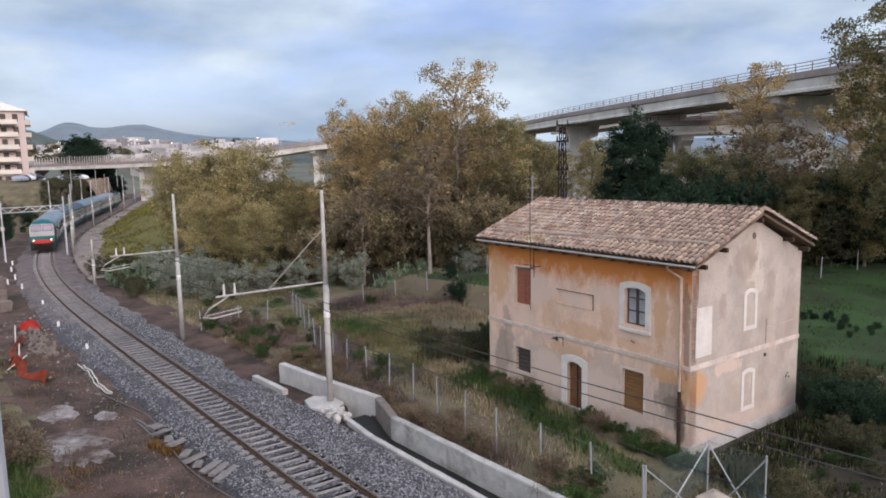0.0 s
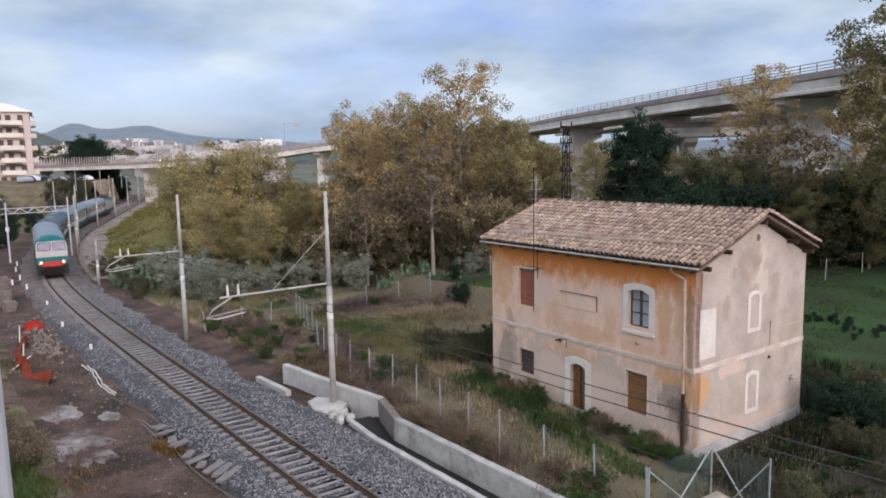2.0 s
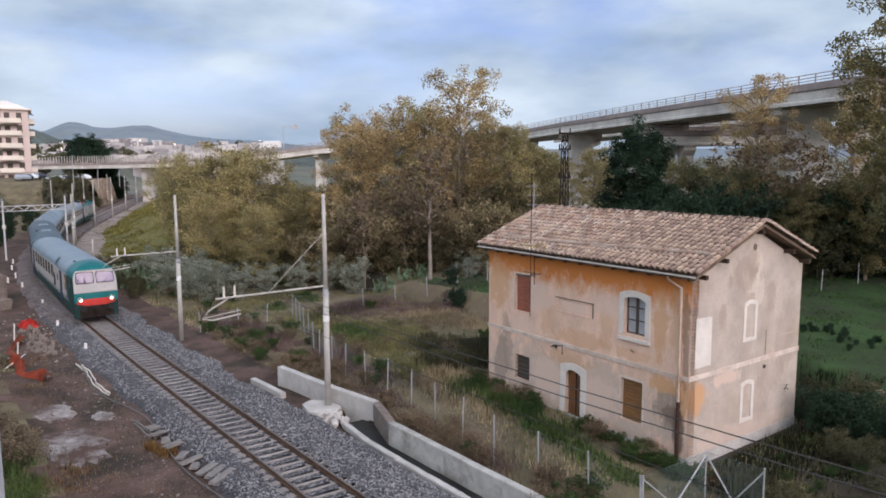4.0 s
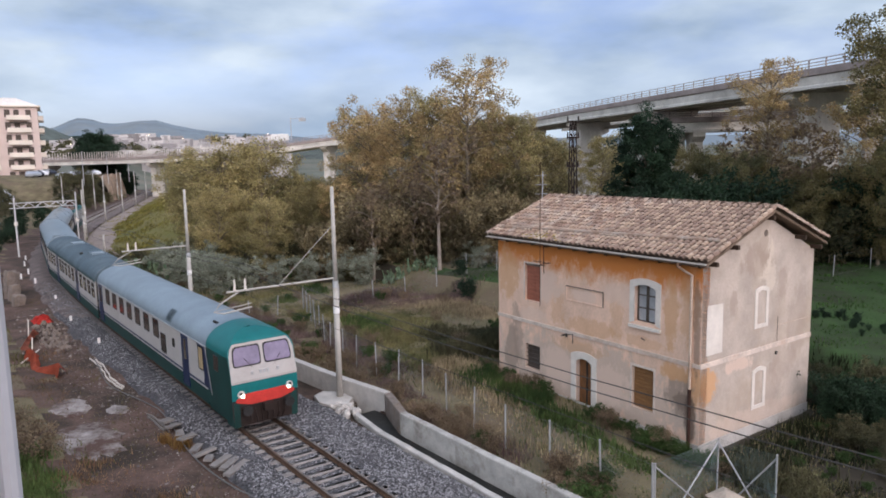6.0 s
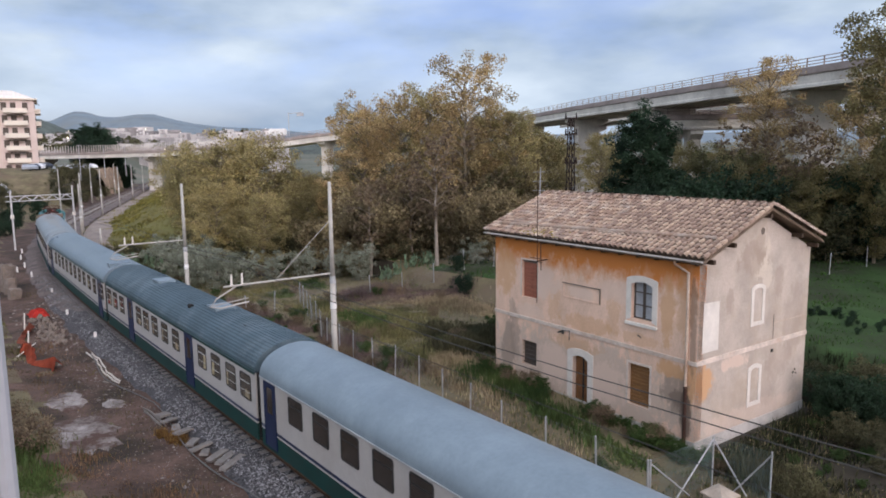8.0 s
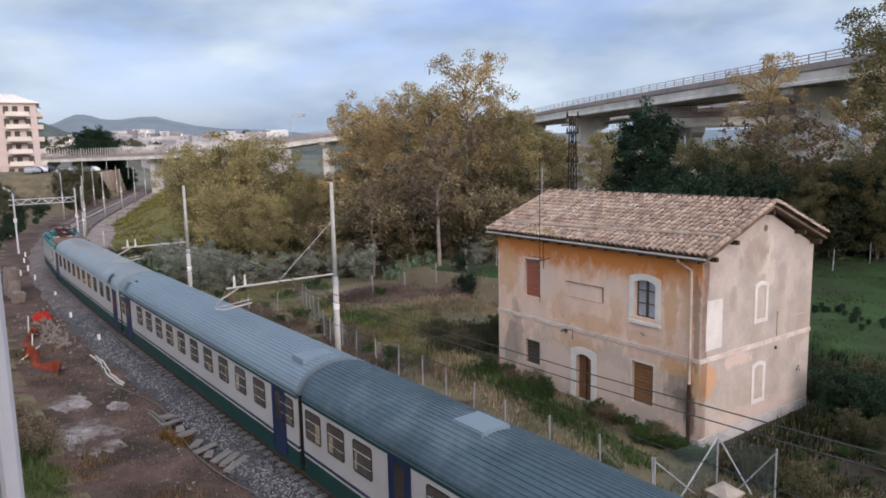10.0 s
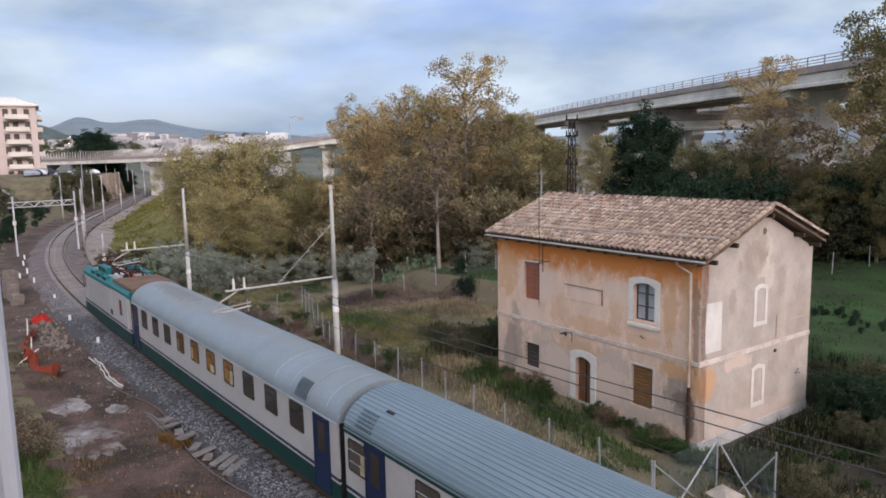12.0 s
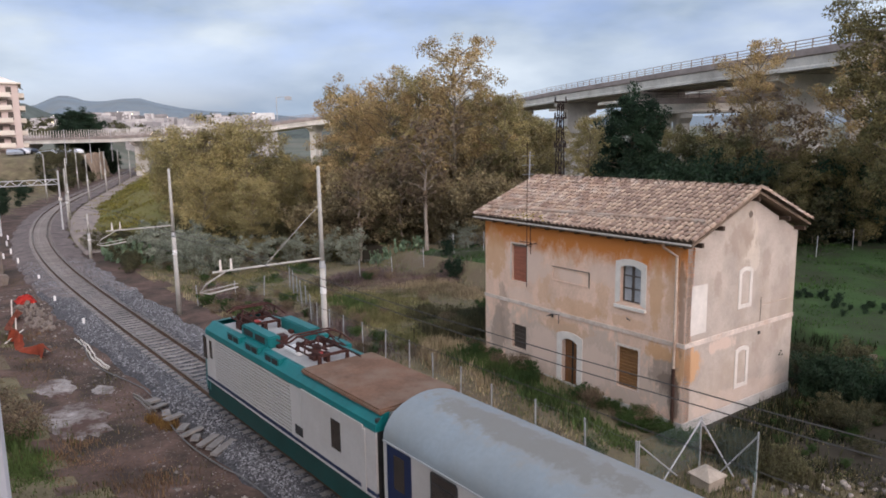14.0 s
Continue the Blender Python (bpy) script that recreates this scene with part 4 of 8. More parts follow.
        add_tube(bm, (sgn * 1.0, yf - 0.05, 1.62), (sgn * 1.0, yf + 0.05, 1.62), 0.155, 0.145, 18)
        hl = part("headlight_bezel", bm, M["lamp_off"], car)
        bm = bmesh.new()
        add_tube(bm, (sgn * 0.95, yf + 0.04, 1.55), (sgn * 0.95, yf + 0.065, 1.55), 0.062, 0.058, 14)
        part("headlight", bm, M["lamp_on"], hl, "lit headlight")
        bm = bmesh.new()
        add_tube(bm, (sgn * 1.03, yf + 0.04, 1.67), (sgn * 1.03, yf + 0.058, 1.67), 0.06, 0.058, 14)
        part("dark_lens", bm, M["dark"], hl, "unlit dark lens")
        bm = bmesh.new()
        add_tube(bm, (sgn * 0.87, yf - 0.1, 1.02), (sgn * 0.87, yf + 0.3, 1.02), 0.09, 0.09, 10)
        add_tube(bm, (sgn * 0.87, yf + 0.28, 1.02), (sgn * 0.87, yf + 0.33, 1.02), 0.2, 0.2, 14)
        part("buffer", bm, M["dark"], car)
        bm = bmesh.new()
        add_box(bm, sgn * (HALF - 0.02), sgn * (HALF + 0.004), L / 2 - 1.75, L / 2 - 1.2, 2.3, 2.95)
        bmesh.ops.bevel(bm, geom=bm.edges[:], offset=0.01, segments=1, affect="EDGES")
        part("cab_side_window", bm, M["t_glass"], car)
    for sgn in (-1, 1):
        bm = bmesh.new()
        add_box(bm, sgn * 1.02, sgn * 1.36, yf - 0.7, yf + 0.016, 0.30, 1.36)
        bmesh.ops.bevel(bm, geom=bm.edges[:], offset=0.05, segments=2, affect="EDGES")
        part("corner_skirt", bm, M["t_green"], car)
    part("red_band", plate([(1.16, -0.62, 0.62), (1.26, -1.0, 1.0), (1.34, -1.22, 1.22), (1.44, -1.2, 1.2), (1.62, -0.80, 0.80)], 0.022), M["t_red"], car, "red buffer beam band")
    bm = bmesh.new()
    add_box(bm, -1.15, 1.15, yf - 0.5, yf + 0.012, 0.35, 1.12)
    add_box(bm, -0.18, 0.18, yf, yf + 0.3, 0.85, 1.15)
    for k in range(7):
        add_path(bm, [Vector((-0.75 + k * 0.25, yf + 0.03, 1.05)), Vector((-0.7 + k * 0.23, yf + 0.14, 0.65)), Vector((-0.65 + k * 0.21, yf + 0.03, 0.4))], 0.03)
    part("coupling_gear", bm, M["rust_dark"], car, "rusty couplings and hoses")
    for x0, x1 in ((-0.62, -0.52), (-0.2, -0.12), (-0.06, 0.04), (0.1, 0.2), (0.45, 0.55)):
        bm = bmesh.new()
        add_box(bm, x0, x1, yf + y_front(2.34) - 0.05, yf + y_front(2.34) + 0.026, 2.26, 2.46)
        part("faded_mark", bm, M["galv"], car)
    roof_box(car, 0.0, L / 2 - 1.75, 0.3, 0.26, 0.03, M["dark"], "roof_horn", 3.94)
    roof_box(car, -0.62, L / 2 - 1.9, 0.2, 0.2, 0.06, M["t_teal"], "roof_horn", 3.84)
    roof_box(car, 0.62, L / 2 - 2.0, 0.2, 0.2, 0.06, M["t_teal"], "roof_horn", 3.84)
    roof_box(car, 0.75, d(1.8), 0.1, 0.5, 0.06, M["dark"], "roof_fitting", 3.9)
    roof_louvre(car, d(6.35))
    return car, L


def build_coach(label, L, wins, wz, wh, doors, roof_mat, ribs, band, lit=(), glass="t_glass"):
    car = thing("passenger_coach", label, "train car", "coaches of the train")
    coach_body(car, L, roof_mat, ribs, 0.0, band)
    d = lambda back: L / 2 - back
    place_windows(car, [d(b) for b in wins], wz, 1.0, wh, glass, lit=lit)
    for b in doors:
        door(car, d(b))
    return car, L


def build_loco():
    L = 12.9
    car = thing("electric_locomotive", "white and teal electric locomotive with a rusty roof pushing the train", "locomotive")
    y0, y1 = -L / 2, L / 2
    X = 1.46
    for nm, a, b, mt, x in (("lower_panel", 0.6, 1.28, "t_green", X - 0.01), ("white_line", 1.28, 1.36, "t_white", X - 0.003), ("blue_line", 1.36, 1.48, "t_blue", X - 0.003)):
        bm = bmesh.new()
        strip(bm, y0 + 0.7, y1, a, b, x)
        part(nm, bm, M[mt], car)
    bm = bmesh.new()
    strip(bm, y0 + 0.75, y0 + 1.65, 1.48, 3.16, X)
    part("cab_panel", bm, M["t_white"], car)
    bm = bmesh.new()
    strip(bm, y1 - 4.85, y1, 1.48, 3.16, X)
    part("side_panel", bm, M["t_white"], car, "smooth white rear flank")
    # recessed panel painted darker so the rib gaps read as shade
    bm = bmesh.new()
    strip(bm, y0 + 1.65, y1 - 4.85, 1.48, 3.16, X - 0.035)
    part("ribbed_panel", bm, M["t_rib_shade"], car, "recessed panel between the ribs, darkened as their shade")
    bm = bmesh.new()
    add_box(bm, -0.05, 0.0, y0 + 1.66, y1 - 4.86, 0, 0.062)
    rib = finish(bm, "rib", M["t_white"])
    for sgn in (-1, 1):
        for k in range(15):
            share("rib", rib, car, pose(sgn * X, 0, 1.50 + k * 0.11, 0, 0, 0 if sgn > 0 else 180) if sgn > 0 else pose(-X + 0.05, 0, 1.50 + k * 0.11))
    # shoulders and roof
    sh = bmesh.new()
    for sgn in (-1, 1):
        pr = [(sgn * X, 3.16), (sgn * (X - 0.02), 3.36), (sgn * 1.12, 3.62), (sgn * 1.0, 3.62), (sgn * 1.0, 3.16)]
        add_sweep(sh, [[Vector((x, y, z)) for x, z in pr] for y in (y0 + 0.75, y1)], close=True)
        for k in range(4):
            if k != 3:
                add_box(sh, sgn * 1.05, sgn * 1.36, y0 + 2.8 + k * 1.6, y0 + 3.9 + k * 1.6, 3.3, 3.66)
    bmesh.ops.holes_fill(sh, edges=[e for e in sh.edges if e.is_boundary])
    part("roof_shoulder", sh, M["t_teal"], car, "teal cant rail along the roof edge")
    for sgn in (-1, 1):
        for k in range(3):
            for j in range(2):
                gr = bmesh.new()
                yy = y0 + 2.9 + k * 1.6 + j * 0.5
                add_box(gr, sgn * 1.30, sgn * 1.372, yy, yy + 0.40, 3.36, 3.6)
                part("roof_grille", gr, M["dark"], car)
        # raised housings inside the shoulders, with their own grilles
        bm = bmesh.new()
        add_box(bm, sgn * 0.55, sgn * 1.0, y0 + 3.3, y0 + 5.6, 3.5, 3.98)
        bmesh.ops.bevel(bm, geom=bm.edges[:], offset=0.04, segments=2, affect="EDGES")
        hs = part("roof_housing", bm, M["t_teal"], car, "raised teal housing on the roof")
        for j in range(2):
            bm = bmesh.new()
            add_box(bm, sgn * 0.95, sgn * 1.008, y0 + 3.5 + j * 1.0, y0 + 4.3 + j * 1.0, 3.68, 3.9)
            part("roof_grille", bm, M["dark"], hs)
    # plates and pipes on the pale deck
    for yy, w, l, mt in ((y0 + 2.0, 0.5, 0.5, "t_red"), (y0 + 3.9, 0.8, 0.7, "loco_deck"), (y0 + 6.4, 1.2, 1.1, "white"), (y0 + 7.4, 0.5, 0.4, "t_red")):
        bm = bmesh.new()
        add_box(bm, -w / 2, w / 2, yy - l / 2, yy + l / 2, 3.55, 3.66)
        bmesh.ops.bevel(bm, geom=bm.edges[:], offset=0.03, segments=2, affect="EDGES")
        part("deck_plate", bm, M[mt], car)
    bm = bmesh.new()
    add_box(bm, -1.02, 1.02, y0 + 1.4, y1, 3.2, 3.58)
    part("roof_deck", bm, M["loco_deck"], car)
    bm = bmesh.new()
    add_box(bm, -1.3, 1.3, y1 - 4.4, y1 - 0.02, 3.55, 3.72)
    bmesh.ops.bevel(bm, geom=bm.edges[:], offset=0.05, segments=2, affect="EDGES")
    part("roof_cover", bm, M["loco_roof"], car, "brown rust-dusted roof cover")
    # driving end at the back
    full = both([(1.34, 0.55), (X, 0.95), (X, 2.0), (X, 3.16), (X - 0.03, 3.36), (1.12, 3.62), (0.6, 3.64), (0.0, 3.65)])
    rows = []
    for k in (0.0, 0.4, 0.75, 1.0):
        rows.append([Vector((x * (1 - 0.12 * k ** 2), y0 + 1.0 - k * (1.0 + (0.0 if z < 1.6 else -0.5 * (z - 1.6) / 2.0)), z if z < 3 else 3 + (z - 3) * (1 - 0.12 * k))) for x, z in full])
    bm = bmesh.new()
    vs = add_sweep(bm, rows)
    last, n = [bm.verts.new(v.co) for v in vs[-1]], len(vs[-1])
    for i in range(n // 2 - 1):
        bm.faces.new((last[i], last[i + 1], last[n - 2 - i], last[n - 1 - i]))
    part("nose", bm, M["t_teal"], car, "teal driving end")
    bm = bmesh.new()
    for sgn in (-1, 1):
        add_box(bm, sgn * 0.12, sgn * 1.05, y0 + 0.08, y0 + 0.6, 2.25, 3.0)
    part("windscreen", bm, M["t_glass"], car)
    for sgn in (1, -1):
        bm = bmesh.new()
        add_box(bm, sgn * (X - 0.12), sgn * (X + 0.006), y0 + 0.45, y0 + 0.85, 2.15, 3.05)
        part("cab_side_window", bm, M["t_glass"], car)
        bm = bmesh.new()
        add_box(bm, sgn * (X - 0.05), sgn * (X + 0.012), y0 + 1.15, y0 + 1.4, 2.3, 3.0)
        part("cab_side_window", bm, M["t_glass"], car)
        bm = bmesh.new()
        add_box(bm, sgn * (X - 0.05), sgn * (X + 0.01), y1 - 4.2, y1 - 4.12, 1.5, 3.1)
        add_box(bm, sgn * (X - 0.05), sgn * (X + 0.03), y1 - 4.1, y1 - 0.6, 3.08, 3.2)
        add_box(bm, sgn * (X - 0.05), sgn * (X + 0.02), y1 - 0.75, y1 - 0.5, 1.3, 3.1)
        part("side_frame", bm, M["t_white"], car)
        bm = bmesh.new()
        add_box(bm, sgn * (X - 0.03), sgn * (X + 0.012), y1 - 2.35, y1 - 1.8, 1.95, 2.85)
        bmesh.ops.bevel(bm, geom=bm.edges[:], offset=0.02, segments=1, affect="EDGES")
        part("side_window", bm, M["t_glass"], car)
        bm = bmesh.new()
        add_box(bm, sgn * (X - 0.03), sgn * (X + 0.012), y1 - 4.6, y1 - 4.1, 1.62, 1.92)
        part("side_vent", bm, M["dark"], car)
    bm = bmesh.new()
    add_box(bm, -1.36, 1.36, y0 + 0.3, y1 - 0.02, 0.75, 1.0)
    add_box(bm, -1.4, 1.4, y1 - 0.1, y1 - 0.01, 0.8, 3.5)
    add_box(bm, -1.1, 1.1, -1.6, 1.6, 0.35, 0.8)
    part("underframe", bm, M["dark"], car)
    bogie(car, -3.7)
    bogie(car, 3.7)
    # pantographs, folded, with insulators
    for yc in (y0 + 2.5, y1 - 5.4):
        bm = bmesh.new()
        for sx in (-0.45, 0.45):
            add_box(bm, sx - 0.04, sx + 0.04, yc - 0.9, yc + 0.9, 3.86, 3.93)
            add_path(bm, [Vector((sx, yc - 0.85, 3.95)), Vector((sx * 0.75, yc + 0.95, 4.1)), Vector((sx * 1.1, yc - 0.6, 4.22))], 0.035)
        for dy in (-0.8, 0.0, 0.8):
            add_box(bm, -0.5, 0.5, yc + dy - 0.04, yc + dy + 0.04, 3.84, 3.92)
        for dy in (-0.72, -0.45):
            add_path(bm, [Vector((-0.95, yc + dy, 4.12)), Vector((-0.65, yc + dy, 4.26)), Vector((0.65, yc + dy, 4.26)), Vector((0.95, yc + dy, 4.12))], 0.035)
        for sx in (-0.5, 0.5):
            for dy in (-0.75, 0.75):
                add_tube(bm, (sx, yc + dy, 3.55), (sx, yc + dy, 3.88), 0.075, 0.06, 10)
        for sx in (-0.8, -0.3, 0.3, 0.8):
            add_path(bm, [Vector((sx, yc - 0.3, 3.95)), Vector((sx * 0.8, yc + 0.15, 4.28)), Vector((sx * 1.1, yc + 0.5, 4.02))], 0.028)
        part("pantograph", bm, M["loco_gear"], car, "folded rust-red pantograph")
    bm = bmesh.new()
    rng = random.Random(5)
    for k in range(14):
        yy = y0 + 1.9 + k * 0.47
        xx = rng.uniform(-0.8, 0.8)
        add_box(bm, xx - rng.uniform(0.06, 0.2), xx + rng.uniform(0.06, 0.2), yy - 0.1, yy + rng.uniform(0.1, 0.3), 3.55, 3.62 + rng.uniform(0.03, 0.28))
    add_path(bm, [Vector((0.7, y0 + 1.6, 3.85)), Vector((0.7, y1 - 4.6, 3.85))], 0.03)
    add_path(bm, [Vector((-0.75, y0 + 2.2, 3.9)), Vector((-0.6, y1 - 4.0, 3.8))], 0.025)
    part("roof_gear", bm, M["loco_gear"], car)
    for y in (y1,):
        bm = bmesh.new()
        add_box(bm, -0.62, 0.62, y, y + 0.2, 0.95, 3.3)
        part("gangway", bm, M["dark"], car)
    return car, L


TRAIN = []
FRONT = [(0.0, 84.6), (1.5, 67.0), (3.0, 49.9), (5.5, 16.7), (6.5, 3.4), (7.0, -3.3), (8.0, -16.0), (10.5, -48.1), (14.0, -93.1)]


def build_train():
    cab, L = build_cab_car()
    TRAIN.append((cab, -1.30, L))
    c, L = build_coach("white and green coach with dark ribbed roof and hatches", 22.3,
                       [b - 21.9 for b in (22.8, 24.24, 25.83, 27.41, 30.91, 32.58, 34.2, 35.72, 37.1, 40.58, 42.08, 43.5)], 2.38, 0.95, [29.1 - 21.9, 38.76 - 21.9], M["roof_dark"], True, True, (), "t_blind")
    for y in (4.2, -4.2):
        roof_box(c, 0.0, y, 0.9, 1.2, 0.07, M["roof_ribbed"], "roof_hatch", 4.05)
    for k in range(8):
        roof_box(c, random.uniform(-0.5, 0.9), 2.5 + k * 0.9, 0.2, 0.3, 0.05, M["dark"], "roof_fitting", 3.95)
    TRAIN.append((c, 21.9, L))
    c, L = build_coach("white and green passenger coach with a pale ribbed roof", 22.6, [0.75] + [47.57 - 44.6 + 1.74 * k for k in range(10)] + [21.9], 2.42, 0.95,
                       [45.97 - 44.6, 21.0], M["roof_ribbed"], True, True, (), "t_blind")
    roof_box(c, 0.3, 10.4, 1.2, 0.8, 0.05, M["roof_smooth"], "roof_hatch", 4.03)
    roof_box(c, 0.75, -9.7, 0.34, 0.3, -0.06, M["dark"], "roof_vent", 3.95)
    roof_louvre(c, -10.3)
    TRAIN.append((c, 44.6, L))
    c, L = build_coach("white and green passenger coach with a smooth stained roof", 22.7, [70.27 - 67.6 + 1.95 * k for k in range(10)], 2.55, 0.92,
                       [1.0, 22.0], M["roof_stained"], False, False, (3, 4, 5, 6))
    roof_louvre(c, 9.0)
    for k in range(4):
        bm = bmesh.new()
        p = both(ROOF[2:])
        add_sweep(bm, [[Vector((x * 1.008, 7 + k * 1.2 + dy, z + 0.012)) for x, z in p] for dy in (0, 0.05)])
        part("roof_seam", bm, M["galv"], c)
    TRAIN.append((c, 67.6, L))
    c, L = build_loco()
    TRAIN.append((c, 90.6, L))


build_train()


def car_rows(back, L):
    """Poses of a car whose head is so far behind the train's head."""
    rows = []
    for k in range(29):
        t = k * 0.5
        head = float(np.interp(t, [f[0] for f in FRONT], [f[1] for f in FRONT]))
        c = head + back + L / 2
        a, b = tp(c - L * 0.36), tp(c + L * 0.36)
        d = a - b
        m = Matrix.Translation((a + b) / 2) @ Matrix.Rotation(math.atan2(d.y, d.x) - math.pi / 2, 4, "Z")
        rows.append((t, m))
    return rows


# ---------- house: roof, openings, fittings ----------
def build_house_details():
    W_ = lambda x, y, z: (x, y, z)
    SIDE = lambda x, y, z: (GX + y, x, z)
    slope = math.atan2(Z_RIDGE - 7.09, HW / 2 + 0.47)
    run = math.hypot(Z_RIDGE - 7.09, HW / 2 + 0.47)
    x0, x1 = -0.20, HL + 0.31
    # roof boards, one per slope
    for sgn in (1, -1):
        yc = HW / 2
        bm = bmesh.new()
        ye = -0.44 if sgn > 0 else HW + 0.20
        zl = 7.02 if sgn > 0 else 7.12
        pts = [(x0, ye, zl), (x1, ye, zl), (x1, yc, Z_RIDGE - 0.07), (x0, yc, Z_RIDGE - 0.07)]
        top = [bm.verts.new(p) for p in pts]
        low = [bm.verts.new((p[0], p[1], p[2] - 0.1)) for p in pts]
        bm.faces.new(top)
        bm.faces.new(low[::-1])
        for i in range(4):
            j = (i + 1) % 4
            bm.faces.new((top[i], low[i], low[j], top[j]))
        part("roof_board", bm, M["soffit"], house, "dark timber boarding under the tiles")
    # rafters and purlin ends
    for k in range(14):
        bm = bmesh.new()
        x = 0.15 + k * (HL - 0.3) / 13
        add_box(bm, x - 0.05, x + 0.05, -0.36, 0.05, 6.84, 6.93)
        part("rafter_end", bm, M["rafter_gap_shade"], house)
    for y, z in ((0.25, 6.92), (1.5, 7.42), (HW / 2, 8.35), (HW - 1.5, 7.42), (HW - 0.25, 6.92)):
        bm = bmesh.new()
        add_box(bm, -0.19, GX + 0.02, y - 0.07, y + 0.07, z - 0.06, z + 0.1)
        part("purlin_end", bm, M["rafter_gap_shade"], house)
    # barrel tiles
    def tile_mesh(name, mat):
        bm = bmesh.new()
        rows = []
        for y, r, z in ((0.0, 0.105, 0.03), (0.42, 0.085, 0.0)):
            rows.append([Vector((r * math.cos(a), y, z + 1.25 * r * math.sin(a))) for a in np.linspace(0, math.pi, 6)])
        add_sweep(bm, rows)
        r = 0.085
        inner = [Vector((r * math.cos(a), 0.0, 0.03 + 1.25 * r * math.sin(a))) for a in np.linspace(0, math.pi, 6)]
        add_sweep(bm, [[v.co.copy() for v in list(bm.verts)[:6]], inner])
        return finish(bm, name, mat, True)
    me = tile_mesh("tile", M["tile"])
    rest = bmesh.new()
    cols, rows_n = 47, 14
    step_x, step_y = (x1 - x0) / cols, run / rows_n
    rng = random.Random(11)
    count = 0
    for j in range(rows_n):
        for i in range(cols + 1):
            x = x0 + 0.02 + i * step_x * 0.999 + rng.uniform(-0.018, 0.018)
            u = j * step_y
            y, z = -0.47 + u * math.cos(slope), 7.09 + u * math.sin(slope)
            m = Matrix.Translation((x, y, z + rng.uniform(-0.008, 0.014) + 0.012)) @ Matrix.Rotation(slope, 4, "X") @ pose(0, 0, 0, rng.uniform(-1.5, 1.5), rng.uniform(-4, 4), rng.uniform(-4, 4))
            if (i < 22 and count < 300):
                share("tile", me, house, m)
                count += 1
            else:
                rest.from_mesh(me)
                bmesh.ops.transform(rest, matrix=m, verts=rest.verts[-len(me.vertices):])
            if i % 2 == 0 and j % 2 == 0 and y > -0.2:
                mb = Matrix.Translation((x, HW - y, z)) @ Matrix.Rotation(math.pi, 4, "Z") @ Matrix.Rotation(slope, 4, "X")
                rest.from_mesh(me)
                bmesh.ops.transform(rest, matrix=mb @ Matrix.Diagonal((2, 2, 1, 1)), verts=rest.verts[-len(me.vertices):])
    tagged(part("tiles_beyond", rest, M["tile_rest"], house, "weathered clay barrel tiles", True), kind="stuff")
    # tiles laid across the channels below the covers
    # they borrow the dark timber colour to paint shade between the covers
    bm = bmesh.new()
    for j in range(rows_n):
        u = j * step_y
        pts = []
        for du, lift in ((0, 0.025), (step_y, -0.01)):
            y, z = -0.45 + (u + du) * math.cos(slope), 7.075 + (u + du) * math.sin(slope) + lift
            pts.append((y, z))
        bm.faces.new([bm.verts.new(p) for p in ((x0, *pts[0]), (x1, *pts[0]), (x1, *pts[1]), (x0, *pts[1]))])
    part("channel_tiles", bm, M["rafter_gap_shade"], house)
    # ridge and verge tiles
    for k in range(34):
        x = x0 - 0.03 + k * (x1 - x0 + 0.02) / 34
        share("ridge_tile", me, house, Matrix.Translation((x, HW / 2, Z_RIDGE + 0.0 + rng.uniform(-0.01, 0.012))) @ Matrix.Rotation(-math.pi / 2, 4, "Z") @ Matrix.Diagonal((1.25, 1, 1.1, 1)))
    for k in range(13):
        u = k * run / 13
        for sy in (1, -1):
            if sy < 0 and k == 0:
                continue
            y = -0.47 + u * math.cos(slope)
            z = 7.12 + u * math.sin(slope)
            yy = y if sy > 0 else HW - y
            share("verge_tile", me, house, Matrix.Translation((x0 - 0.02, yy, z + 0.02)) @ (Matrix() if sy > 0 else Matrix.Rotation(math.pi, 4, "Z")) @ Matrix.Rotation(slope, 4, "X") @ pose(0, 0, 0, 0, rng.uniform(-5, 5), rng.uniform(-3, 3)))
    bm = bmesh.new()
    u = 0.2 * run
    y, z = -0.47 + u * math.cos(slope), 7.12 + u * math.sin(slope)
    add_tube(bm, (x0 + 1.2, y, z + 0.08), (x1, y + 0.12, z + 0.14), 0.05, 0.05, 6)
    part("mortar_ridge", bm, M["tile_rest"], house)
    M["moss"] = paint("moss", (0.26, 0.19, 0.02), 0.95, vary=0.4, scale=8, fine=40, bump=0.5)
    bm = bmesh.new()
    for k in range(40):
        u = rng.uniform(0.02, 0.6)
        mm = Matrix.Translation((rng.gauss(8.2, 0.7), -0.47 + u * math.cos(slope), 7.09 + u * math.sin(slope) + 0.115)) @ Matrix.Diagonal((rng.uniform(0.04, 0.1), rng.uniform(0.05, 0.14), 0.025, 1))
        r = bmesh.ops.create_icosphere(bm, subdivisions=1, radius=1.0)
        bmesh.ops.transform(bm, matrix=mm, verts=r["verts"])
    tagged(part("moss", bm, M["moss"], house, "yellow lichen on the eaves tiles"), kind="stuff")
    # gutter and downpipe
    bm = bmesh.new()
    rows = [[Vector((x, -0.5 + 0.055 * math.cos(a), 7.045 + 0.06 * math.sin(a))) for a in np.linspace(math.pi, 2 * math.pi, 6)] for x in (x0, x1)]
    add_sweep(bm, rows)
    part("gutter", bm, M["surround"], house)
    bm = bmesh.new()
    add_path(bm, [Vector((0.95, -0.5, 6.96)), Vector((0.93, -0.48, 6.82)), Vector((0.62, -0.1, 6.5)), Vector((0.6, -0.09, 2.25))], 0.055, 10)
